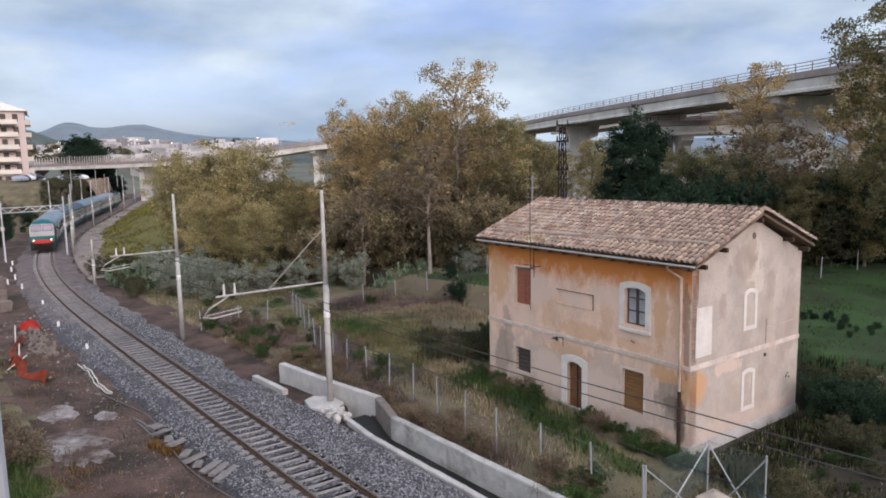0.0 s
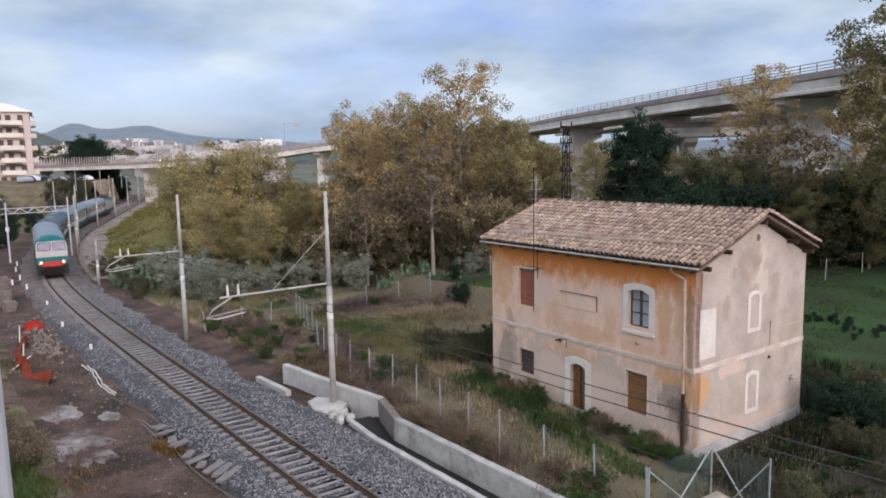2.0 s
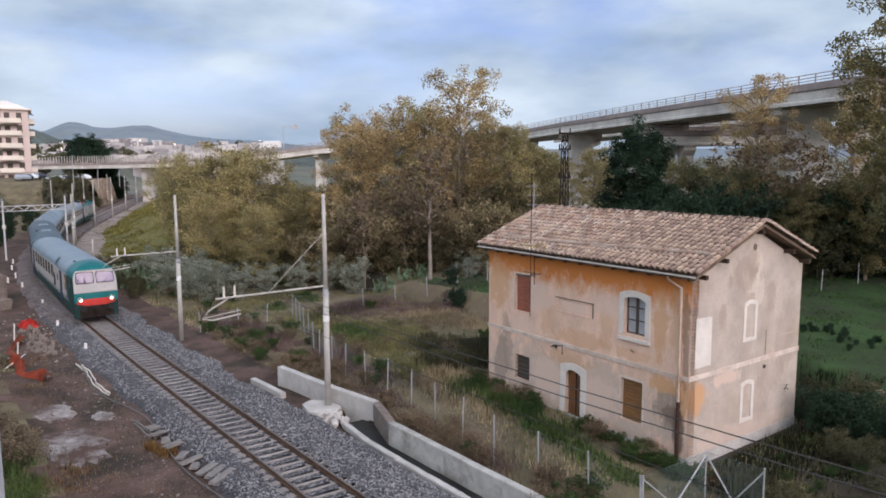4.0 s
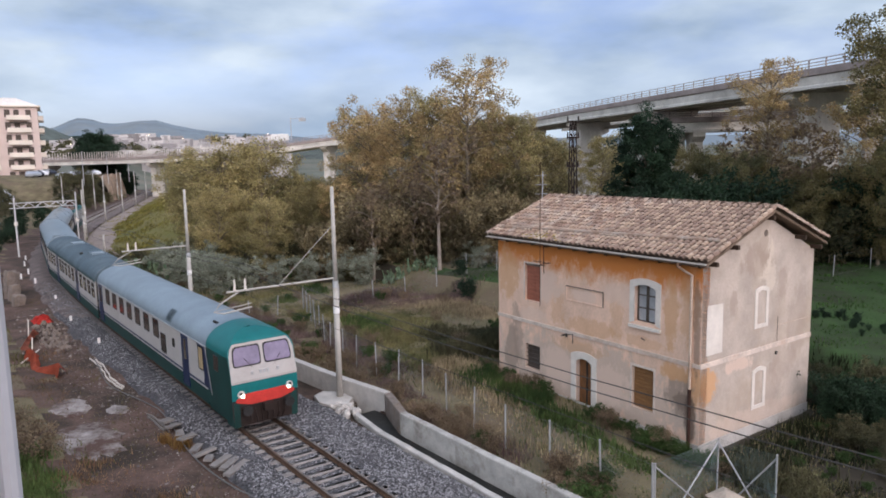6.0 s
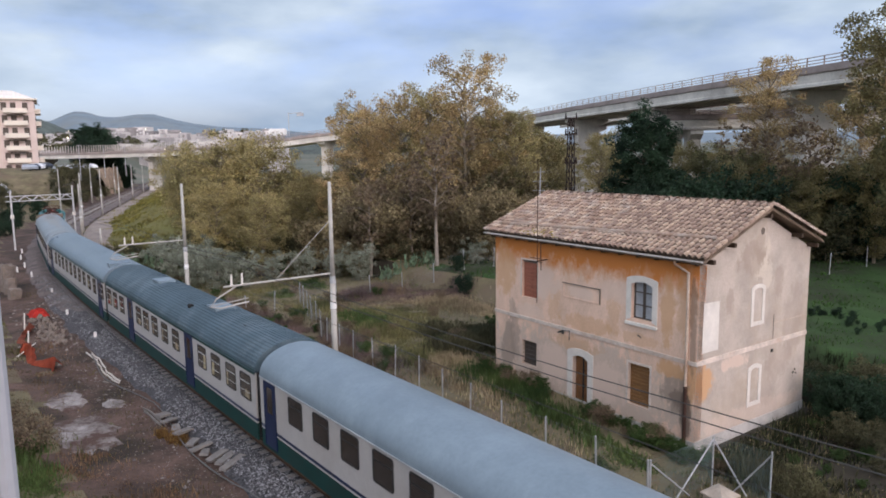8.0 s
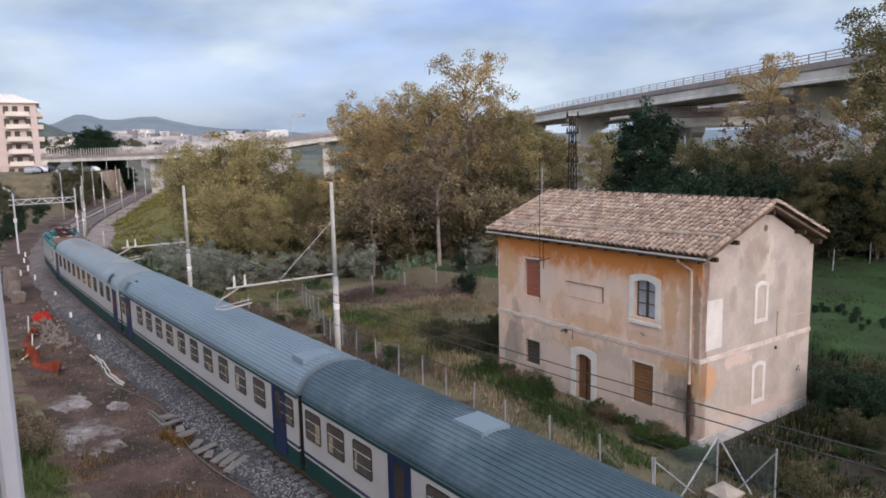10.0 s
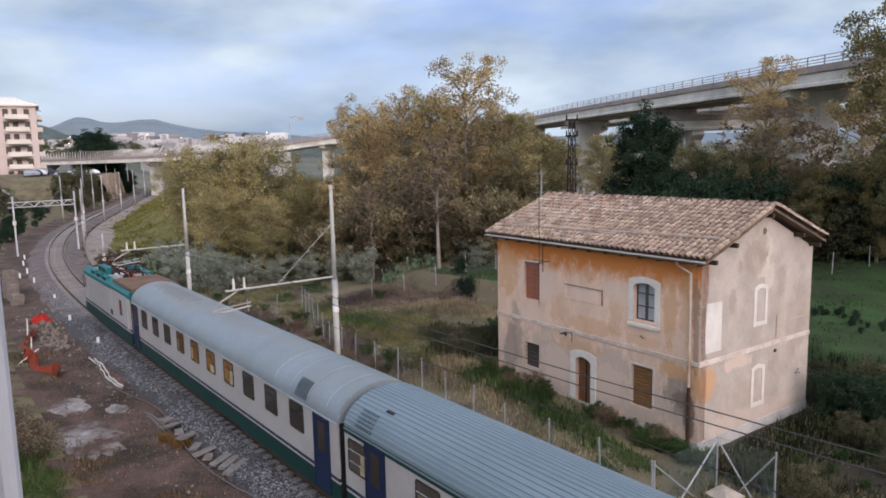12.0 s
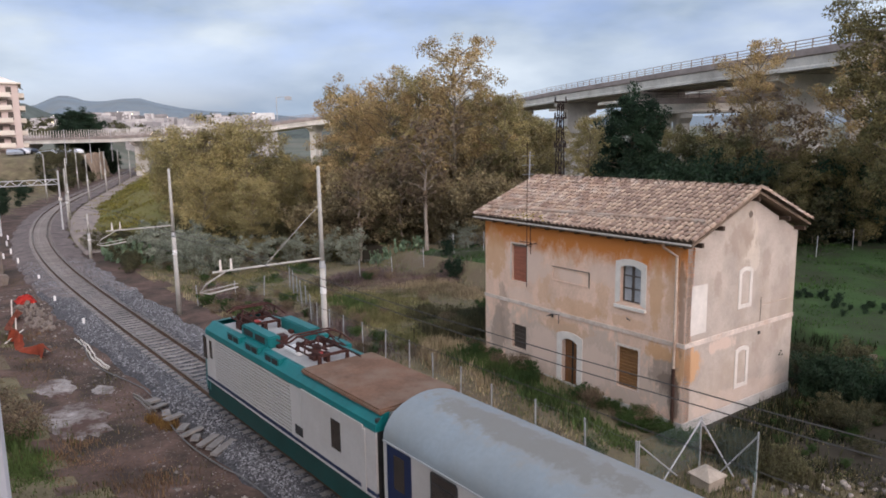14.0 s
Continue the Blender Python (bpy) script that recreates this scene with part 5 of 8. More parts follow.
    pipe = part("downpipe", bm, M["pipe_tan"], house, "pale rusting downpipe")
    bm = bmesh.new()
    add_path(bm, [Vector((0.6, -0.09, 2.25)), Vector((0.6, -0.09, 0.0))], 0.065, 10)
    part("lower_pipe", bm, M["rust"], house, "rusty iron foot of the downpipe")
    # opening surrounds
    def surround(name, a, b, z0, z1, wid, rise, tw, base=False, depth=0.03):
        bm = bmesh.new()
        i, o = arch_line(a, b, z0, z1, rise), arch_line(a - wid, b + wid, z0 - (0 if base else wid * 0.4), z1 + wid, rise)
        band(bm, i, o, depth, tw)
        return part(name, bm, M["surround"], house)
    # upper window
    w = surround("window_surround", 2.25, 3.27, 4.33, 5.70, 0.24, 0.14, W_)
    bm = bmesh.new()
    add_box(bm, 1.98, 3.5, -0.1, 0.0, 4.08, 4.2)
    part("sill", bm, M["surround"], house)
    bm = bmesh.new()
    for x in (2.27, 2.70, 2.77, 3.19):
        add_box(bm, x, x + 0.06, 0.16, 0.22, 4.33, 5.84)
    for z in (4.33, 4.85, 5.36, 5.79):
        add_box(bm, 2.27, 3.25, 0.165, 0.215, z, z + 0.05)
    fr = part("window_frame", bm, M["frame_wood"], house, "grey weathered casement")
    for ix in range(2):
        for iz in range(3):
            bm = bmesh.new()
            add_box(bm, 2.33 + ix * 0.49, 2.71 + ix * 0.49, 0.185, 0.195, 4.38 + iz * 0.515, 4.85 + iz * 0.51)
            part("pane", bm, M["pane"], fr)
    # blocked red window
    bm = bmesh.new()
    add_box(bm, 8.74, 9.72, 0.12, 0.2, 4.17, 5.80)
    add_box(bm, 9.15, 9.19, 0.10, 0.13, 4.17, 5.7)
    part("shutter", bm, M["red_shutter"], house, "faded red closed shutter")
    bm = bmesh.new()
    add_box(bm, 8.72, 9.74, 0.08, 0.2, 5.80, 5.92)
    part("lintel", bm, M["plaster_grey"], house)
    w = surround("window_surround", 8.72, 9.74, 4.17, 5.92, 0.07, 0.0, W_, depth=0.014)
    w.data.materials[0] = M["string"]
    # low left window with grate
    bm = bmesh.new()
    add_box(bm, 8.72, 9.74, 0.2, 0.26, 0.90, 2.08)
    low = part("shutter", bm, M["frame_wood"], house, "grey closed shutter behind a grate")
    for k in range(6):
        bm = bmesh.new()
        add_box(bm, 8.74, 9.72, 0.08, 0.11, 1.0 + k * 0.2, 1.03 + k * 0.2)
        part("grate_bar", bm, M["frame_wood"], low)
    # front door
    surround("door_surround", 5.51, 6.41, 0.0, 1.98, 0.30, 0.16, W_, True)
    bm = bmesh.new()
    add_box(bm, 5.51, 6.41, 0.22, 0.28, 0.02, 2.16)
    d = part("front_door", bm, M["door_wood"], house, "brown wooden door with an ajar dark leaf")
    for x in (5.56, 6.0):
        for z in (0.12, 0.85, 1.5):
            bm = bmesh.new()
            add_box(bm, x, x + 0.36, 0.19, 0.225, z, z + 0.55)
            part("door_panel", bm, M["door_wood"], d)
    bm = bmesh.new()
    add_box(bm, 5.9, 5.97, 0.17, 0.225, 0.05, 2.1)
    part("door_gap", bm, M["dark"], d)
    bm = bmesh.new()
    add_box(bm, 5.35, 6.6, -0.35, 0.2, -0.3, 0.02)
    part("doorstep", bm, M["concrete_pale"], house)
    # brown shutter
    surround("window_surround", 2.29, 3.34, 0.80, 2.5, 0.09, 0.0, W_, depth=0.012).data.materials[0] = M["string"]
    bm = bmesh.new()
    add_box(bm, 2.29, 3.34, 0.16, 0.22, 0.80, 2.5)
    sh = part("shutter", bm, M["shutter"], house, "brown roller shutter, closed")
    for k in range(11):
        z = 0.95 + k * 0.14
        bm = bmesh.new()
        add_box(bm, 2.34, 3.29, 0.13, 0.165, z, z + 0.09)
        part("slat", bm, M["shutter"], sh)
    # panel for a vanished sign
    bm = bmesh.new()
    band(bm, [(4.95, 4.62), (4.95, 5.16), (7.0, 5.16), (7.0, 4.62), (4.95, 4.62)], [(4.91, 4.58), (4.91, 5.20), (7.04, 5.20), (7.04, 4.58), (4.91, 4.58)], 0.03, W_)
    part("sign_panel", bm, M["plaster_front"], house)
    # darker grey along the panel's top and one side only
    bm = bmesh.new()
    add_box(bm, 4.91, 7.04, -0.045, 0.0, 5.20, 5.235)
    add_box(bm, 4.875, 4.91, -0.045, 0.0, 4.58, 5.235)
    part("sign_ledge", bm, M["plaster_grey"], house, "dark ledge along the sign panel's top and one side")
    # raised course of tiles across the lower roof
    bm = bmesh.new()
    pts = []
    for k in range(25):
        f = k / 24
        y = -0.47 + (HW / 2 + 0.47) * (0.30 - 0.15 * f)
        pts.append(Vector((0.1 + (HL - 0.2) * f, y, 7.09 + (y + 0.47) * math.tan(slope) + 0.13 + 0.008 * (k % 2))))
    add_path(bm, pts, 0.085, 8)
    part("tile_course", bm, M["tile_rest"], house, "raised row of half-round tiles")
    # lamp bracket
    bm = bmesh.new()
    add_path(bm, [Vector((7.0, 0, 3.0)), Vector((7.0, -0.35, 3.02)), Vector((6.6, -0.6, 3.2)), Vector((6.05, -0.6, 3.32)), Vector((6.05, -0.6, 2.92))], 0.022)
    add_box(bm, 6.95, 7.05, -0.04, 0.0, 2.9, 3.08)
    part("lamp_bracket", bm, M["wire"], house, "rusty bent lamp bracket")
    bm = bmesh.new()
    add_path(bm, [Vector((2.9, 0, 3.72)), Vector((2.75, -0.2, 3.75)), Vector((2.55, -0.25, 3.72))], 0.02)
    part("wire_hook", bm, M["wire"], house)
    # blind niches of the gable
    for z0, z1 in ((4.04, 5.69), (0.76, 2.46)):
        bm = bmesh.new()
        o = arch_line(3.36, 4.30, z0, z1 - 0.12, 0.12) + [(3.36, z0)]
        i = arch_line(3.54, 4.12, z0 + 0.15, z1 - 0.25, 0.10) + [(3.54, z0 + 0.15)]
        band(bm, i, o, 0.03, SIDE)
        part("blind_window", bm, M["surround"], house, "raised white frame of a walled-up window")
    bm = bmesh.new()
    r = add_tube(bm, (GX - 0.006, 3.95, 7.75), (GX + 0.1, 3.95, 7.75), 0.14, 0.14, 16)
    part("gable_vent", bm, M["plaster_grey"], house)
    bm = bmesh.new()
    bm.faces.new([bm.verts.new((GX - 0.006, y, z)) for y, z in ((0.3, 3.5), (1.3, 3.5), (1.28, 5.35), (0.32, 5.38))])
    part("plaster_patch", bm, M["surround"], house, "square whitewashed patch")
    # seam and iron bits on the gable
    bm = bmesh.new()
    add_box(bm, GX - 0.010, GX + 0.002, 5.1, HW - 0.05, 3.93, 3.95)
    part("plaster_seam", bm, M["pipe_tan"], house)
    bm = bmesh.new()
    add_path(bm, [Vector((GX - 0.03, 5.0, 3.3)), Vector((GX - 0.03, 5.0, 4.3))], 0.010)
    add_box(bm, GX - 0.05, GX, 4.94, 5.06, 2.75, 2.87)
    part("cable_stub", bm, M["wire"], house)
    # aerial on the wall
    mast = thing("roof_aerial", "thin rusty television aerial mast fixed to the house front", "aerial", m=HOUSE)
    bm = bmesh.new()
    add_path(bm, [Vector((8.05, -0.62, 4.2)), Vector((8.03, -0.62, 10.6))], 0.016, 6)
    part("mast", bm, M["rust"], mast)
    bm = bmesh.new()
    for z in (6.05, 6.2):
        add_path(bm, [Vector((8.5, -0.62, z)), Vector((7.45, -0.9, z + 0.08))], 0.018)
    add_path(bm, [Vector((8.04, -0.62, 6.1)), Vector((8.04, 0.0, 6.1))], 0.02)
    add_path(bm, [Vector((7.8, -0.62, 5.7)), Vector((7.82, -0.62, 7.0))], 0.02)
    part("bracket", bm, M["rust"], mast)
    bm = bmesh.new()
    for z in (9.2, 9.6, 10.0):
        add_path(bm, [Vector((8.35, -0.62, z)), Vector((7.6, -0.62, z + 0.04))], 0.014)
    add_path(bm, [Vector((7.9, -0.62, 9.0)), Vector((7.86, -0.62, 10.2))], 0.02)
    part("antenna", bm, M["galv"], mast)


build_house_details()


# ---------- overhead line: poles, arms, gantry, wires ----------
def build_pole(s, off, h, arm, z0=-0.45, lean=0.0):
    p = thing("catenary_pole", "grey steel overhead-line pole with a bracket arm beside the track" if arm else "plain grey steel overhead-line pole beside the track", "pole", "overhead line poles", tm(s, off, z0) @ pose(0, 0, 0, 0, lean, 0))
    bm = bmesh.new()
    add_tube(bm, (0, 0, 0), (0, 0, h * 0.55), 0.15, 0.12, 14)
    add_tube(bm, (0, 0, h * 0.55), (0, 0, h), 0.11, 0.075, 14)
    part("shaft", bm, M["pole"], p, smooth=True)
    bm = bmesh.new()
    add_tube(bm, (0, 0, h * 0.42), (0, 0, h * 0.45), 0.145, 0.142, 14)
    part("white_band", bm, M["white"], p)
    bm = bmesh.new()
    add_tube(bm, (0, 0, h * 0.54), (0, 0, h * 0.57), 0.135, 0.13, 14)
    part("collar", bm, M["galv"], p)
    if arm:
        bm = bmesh.new()
        z = 5.75
        add_path(bm, [Vector((0, 0, z)), Vector((-off - 0.6, 0, z + 0.0))], 0.045, 8)
        part("arm", bm, M["pole"], p)
        bm = bmesh.new()
        add_path(bm, [Vector((-off - 0.1, 0, z - 0.05)), Vector((-off - 0.9, 0, z - 0.45)), Vector((-off - 1.15, 0, z - 0.75)), Vector((-off - 0.75, 0, z - 0.86)), Vector((-off + 0.45, 0, z - 0.74))], 0.035, 8)
        add_path(bm, [Vector((-off - 1.05, 0, z - 0.72)), Vector((-off + 0.45, 0, z - 0.58))], 0.02, 6)
        part("registration_arm", bm, M["pole"], p)
        if off > 4:
            bm = bmesh.new()
            add_path(bm, [Vector((0, 0, h * 0.83)), Vector((-off * 0.62, 0, z))], 0.016, 6)
            part("tie_rod", bm, M["pole"], p)
        for dx in (-0.25, 0.2):
            bm = bmesh.new()
            for k in range(5):
                add_tube(bm, (-off + dx, 0, z + 0.04 + k * 0.09), (-off + dx, 0, z + 0.12 + k * 0.09), 0.07 - 0.006 * k, 0.035, 10)
            part("insulator", bm, M["surround"], p)
    return p


POLES = [(28.0, 3.3, 9.3, True), (10.8, 4.4, 9.85, True), (55.2, 3.2, 4.3, False), (83.0, 3.2, 7.6, False), (97.9, 3.0, 8.6, False), (128.0, 3.0, 8.6, False), (152.0, 3.2, 8.6, False),
         (178.0, 3.2, 8.6, False), (206.0, 3.2, 8.6, False), (130.0, -4.2, 8.6, False), (165.0, -4.2, 8.6, False), (205.0, -4.2, 8.6, False), (-17.0, 4.4, 9.8, True)]
for s_, o_, h_, a_ in POLES:
    build_pole(s_, o_, h_, a_)


def build_gantry():
    g = thing("track_gantry", "pale steel lattice gantry spanning the railway", "gantry")
    a, b = tp(79.5, -4.0, 0), tp(80.9, 2.5, 0)
    d = (b - a).normalized()
    for p, h in ((a, 6.6), (b, 7.0)):
        bm = bmesh.new()
        add_tube(bm, (p.x, p.y, -0.5), (p.x, p.y, h), 0.11, 0.09, 10)
        part("post", bm, M["galv_pale"], g)
        bm = bmesh.new()
        add_box(bm, p.x - 0.15, p.x + 0.15, p.y - 0.15, p.y + 0.15, 3.3, 3.75)
        part("plate", bm, M["surround"], g)
    bm = bmesh.new()
    for dz in (5.35, 5.95):
        for e in (-0.2, 0.2):
            n = Vector((-d.y, d.x, 0)) * e
            add_tube(bm, a + n + Vector((0, 0, dz)) - d * 0.5, b + n + Vector((0, 0, dz)), 0.036, 0.036, 6)
    L = (b - a).length
    for k in range(9):
        p, q = a + d * (L * k / 9), a + d * (L * (k + 1) / 9)
        for e in (-0.2, 0.2):
            n = Vector((-d.y, d.x, 0)) * e
            add_tube(bm, p + n + Vector((0, 0, 5.35 if k % 2 else 5.95)), q + n + Vector((0, 0, 5.95 if k % 2 else 5.35)), 0.03, 0.03, 5)
    part("lattice_beam", bm, M["galv_pale"], g)


build_gantry()


def build_wires():
    for o, z in ((0.12, 6.42), (-0.12, 6.28), (0.05, 5.2)):
        bm = bmesh.new()
        knots = [-45, -17, 10.8, 28, 55.2, 80, 97.9, 128, 152, 178, 206]
        pts = []
        for a, b in zip(knots, knots[1:]):
            n = 6
            for k in range(n):
                f = k / n
                sag = (0.35 if z > 6 else 0.03) * 4 * f * (1 - f) * min(1, (b - a) / 28)
                pts.append(tp(a + (b - a) * f, o, z - sag))
        add_path(bm, pts, 0.012 if z > 6 else 0.009, 4)
        tagged(part("overhead_wire", bm, M["wire"]), "thin dark overhead wire strung above the track", "wire", "overhead wires")


build_wires()


# ---------- fences ----------
def build_fence(label, pts, h=1.75, spacing=2.1, net=True, zoff=0.0, lean=3.0):
    f = thing("wire_fence", label, "fence", "wire fences")
    post = bmesh.new()
    add_box(post, -0.024, 0.024, -0.024, 0.024, -0.3, h)
    add_box(post, -0.028, 0.028, -0.028, 0.028, h, h + 0.02)
    me = finish(post, "post", M["galv"])
    tops = []
    for (xa, ya), (xb, yb) in zip(pts, pts[1:]):
        n = max(1, round(math.hypot(xb - xa, yb - ya) / spacing))
        for k in range(n):
            tops.append((xa + (xb - xa) * k / n, ya + (yb - ya) * k / n))
    tops.append(pts[-1])
    gz = ground_height(np.array([p[0] for p in tops]), np.array([p[1] for p in tops]))
    rng = random.Random(len(tops))
    feet = []
    for (x, y), z in zip(tops, gz):
        m = pose(x, y, float(z) + zoff, rng.uniform(-lean, lean), rng.uniform(-lean, lean), rng.uniform(0, 90))
        share("post", me, f, m)
        feet.append((Vector((x, y, float(z) + zoff)), m @ Vector((0, 0, h))))
    bm = bmesh.new()
    for (a0, a1), (b0, b1) in zip(feet, feet[1:]):
        for k in (0.06, 0.5, 0.97):
            add_tube(bm, a0.lerp(a1, k), b0.lerp(b1, k), 0.004, 0.004, 3)
        if net:
            L = (b0 - a0).length
            n = int(L / 0.13)
            for k in range(n):
                for sgn in (0, 1):
                    f0, f1 = k / n, min(1.0, k / n + 1.4 / L)
                    p0, p1 = a0.lerp(b0, f0), a1.lerp(b1, f1)
                    if sgn:
                        p0, p1 = a0.lerp(b0, f1), a1.lerp(b1, f0)
                    add_tube(bm, p0, p1, 0.0016, 0.0016, 3)
    tagged(part("netting", bm, M["net"], f), kind="stuff")
    return f


build_fence("sagging wire-mesh fence on galvanised posts in front of the house yard", [(5.9, 20.4), (4.7, 22.2), (1.8, 25.6), (-1.6, 31.6), (-5.3, 36.2), (-7.2, 39.2), (-11.2, 50.8)])
build_fence("wire-mesh fence along the far edge of the yard", [(-11.2, 50.8), (-4.0, 55.5), (3.5, 58.5), (13.0, 52.0)], 1.6, 3.0)
build_fence("low wire fence among weeds by the railway", [(-16.5, 46.5), (-14.2, 47.5), (-11.2, 50.8)], 1.4, 2.0)
build_fence("wire fence along the green field beyond the trees", [(28.0, 52.0), (42.0, 62.0), (60.0, 66.0)], 1.6, 5.0, False)


def build_pen():
    pen = thing("fence_corner", "braced galvanised corner of a mesh fence near the house", "fence")
    P = [Vector((5.9, 20.2, 0)), Vector((8.45, 22.0, 0)), Vector((9.75, 20.7, 0)), Vector((8.2, 17.5, 0))]
    for p in P:
        bm = bmesh.new()
        add_tube(bm, (p.x, p.y, -0.5), (p.x, p.y, 1.42), 0.03, 0.03, 8)
        part("post", bm, M["galv"], pen)
    for a, b in ((1, 0), (1, 2), (0, 1), (2, 1)):
        bm = bmesh.new()
        p, q = P[a], P[a].lerp(P[b], 0.62)
        add_tube(bm, (p.x, p.y, 1.3), (q.x, q.y, -0.3), 0.026, 0.026, 8)
        part("brace", bm, M["galv"], pen)
    bm = bmesh.new()
    for a, b in zip(P, P[1:]):
        for z in (0.1, 0.7, 1.38):
            add_tube(bm, (a.x, a.y, z), (b.x, b.y, z), 0.004, 0.004, 3)
        L = (b - a).length
        n = int(L / 0.07)
        for k in range(n):
            for sgn in (0, 1):
                f0, f1 = k / n, min(1, k / n + 1.0 / L)
                if sgn:
                    f0, f1 = f1, f0
                p, q = a.lerp(b, f0), a.lerp(b, f1)
                add_tube(bm, (p.x, p.y, -0.2), (q.x, q.y, 1.38), 0.003, 0.003, 3)
    tagged(part("netting", bm, paint("green_net", (0.10, 0.14, 0.13), 0.6, vary=0.2), pen), kind="stuff")


build_pen()


# ---------- viaduct and bridge ----------
def spline(pts, n):
    """A smooth line through points (Catmull-Rom), n steps between two."""
    p = [Vector(q) for q in pts]
    p = [p[0] * 2 - p[1]] + p + [p[-1] * 2 - p[-2]]
    out = []
    for a, b, c, d in zip(p, p[1:], p[2:], p[3:]):
        for k in range(n):
            t = k / n
            out.append(0.5 * ((2 * b) + (c - a) * t + (2 * a - 5 * b + 4 * c - d) * t * t + (3 * b - a - 3 * c + d) * t ** 3))
    out.append(p[-2])
    return out


def build_viaduct(name, label, pts, half, girder, pier_every, posts, seed=0, pier_from=3):
    v = thing(name, label, "bridge")
    line = spline(pts, 12)
    side = []
    for i, p in enumerate(line):
        d = line[min(i + 1, len(line) - 1)] - line[max(i - 1, 0)]
        side.append(Vector((d.y, -d.x, 0)).normalized())
    def sweep(nm, prof, mat):
        bm = bmesh.new()
        add_sweep(bm, [[p + n * o + Vector((0, 0, z)) for o, z in prof] for p, n in zip(line, side)], close=True)
        bmesh.ops.holes_fill(bm, edges=[e for e in bm.edges if e.is_boundary])
        return part(nm, bm, M[mat], v)
    sweep("deck", [(-half, -0.55), (half, -0.55), (half, 0.0), (-half, 0.0)], "viaduct_dark")
    for k in (-1, 1):
        sweep("edge_beam", [(k * half, -0.56), (k * (half + 0.25), -0.45), (k * (half + 0.25), 0.25), (k * half, 0.25)], "viaduct_dark")
    for o in np.linspace(-half * 0.93, half * 0.93, 4):
        sweep("girder", [(o - 0.45, -girder), (o + 0.45, -girder), (o + 0.45, -girder + 0.3), (o + 0.34, -girder + 0.42), (o + 0.4, -0.56), (o - 0.4, -0.56), (o - 0.34, -girder + 0.42), (o - 0.45, -girder + 0.3)] if girder > 1.2 else
              [(o - 0.4, -girder), (o + 0.4, -girder), (o + 0.4, -0.56), (o - 0.4, -0.56)], "viaduct")
    # railings
    acc, marks = 0.0, []
    for i in range(1, len(line)):
        seg = (line[i] - line[i - 1]).length
        acc += seg
        while acc >= posts:
            acc -= posts
            f = 1 - acc / seg
            marks.append((line[i - 1].lerp(line[i], f), side[i]))
    rail_h = 1.15
    for k in (-1, 1):
        for z in (0.5, 0.8, rail_h):
            bm = bmesh.new()
            add_path(bm, [p + n * k * (half + 0.12) + Vector((0, 0, z)) for p, n in zip(line, side)], 0.045, 4)
            part("handrail", bm, M["viaduct_dark"], v)
        bm = bmesh.new()
        for p, n in marks:
            q = p + n * k * (half + 0.12)
            add_box(bm, q.x - 0.05, q.x + 0.05, q.y - 0.05, q.y + 0.05, q.z + 0.2, q.z + rail_h)
        tagged(part("railing", bm, M["viaduct_dark"], v), kind="stuff")
    # piers
    acc, next_at = 0.0, pier_from
    for i in range(1, len(line)):
        acc += (line[i] - line[i - 1]).length
        if acc >= next_at:
            next_at += pier_every
            p, n = line[i], side[i]
            ang = math.atan2(n.y, n.x)
            g = float(ground_height(np.array([p.x]), np.array([p.y]))[0])
            m = Matrix.Translation((p.x, p.y, 0)) @ Matrix.Rotation(ang, 4, "Z")
            bm = bmesh.new()
            zc = p.z - girder
            prof = [(-half * 0.85, zc), (half * 0.85, zc), (half * 0.85, zc - 0.7), (half * 0.45, zc - 1.5), (-half * 0.45, zc - 1.5), (-half * 0.85, zc - 0.7)]
            add_sweep(bm, [[m @ Vector((x, y, z)) for x, z in prof] for y in (-0.9, 0.9)], close=True)
            bmesh.ops.holes_fill(bm, edges=[e for e in bm.edges if e.is_boundary])
            add_box(bm, -half * 0.42, half * 0.42, -0.9, 0.9, g - 1, zc - 1.4, m)
            part("pier", bm, M["viaduct"], v)
    return v, line, side


VIA = build_viaduct("viaduct", "long grey concrete road viaduct on piers behind the trees",
                    [(59, 10, 18.6), (51, 43, 18.6), (44, 71, 18.6), (37.6, 98, 18.6), (28.6, 136, 18.4), (17, 174, 17.8), (-7, 190, 16.8), (-31, 197, 15.6), (-49, 201, 13.7), (-62, 204, 12.6)], 5.0, 1.85, 30.5, 2.4, 0, 43)
BRI = build_viaduct("road_bridge", "low concrete road bridge crossing over the railway",
                    [(-62.5, 204.5, 12.55), (-82, 212, 11.7), (-110, 224, 11.3), (-150, 240, 10.9), (-185, 256, 10.4)], 4.0, 1.6, 44.0, 2.2, 0, 29)
build_viaduct("viaduct", "twin carriageway of the concrete viaduct running behind the first",
              [(74, 14, 18.5), (66, 46, 18.5), (58.5, 75, 18.5), (52, 101, 18.5), (43, 138, 18.3), (31, 176, 17.6)], 4.6, 1.8, 30.5, 3.0, 0, 38)
build_viaduct("lower_viaduct", "second pale concrete viaduct crossing behind the trees", [(30, 112, 15.2), (52, 108, 15.3), (75, 100, 15.6), (110, 92, 16)], 4.5, 1.9, 24.0, 3.0, 0, 6)


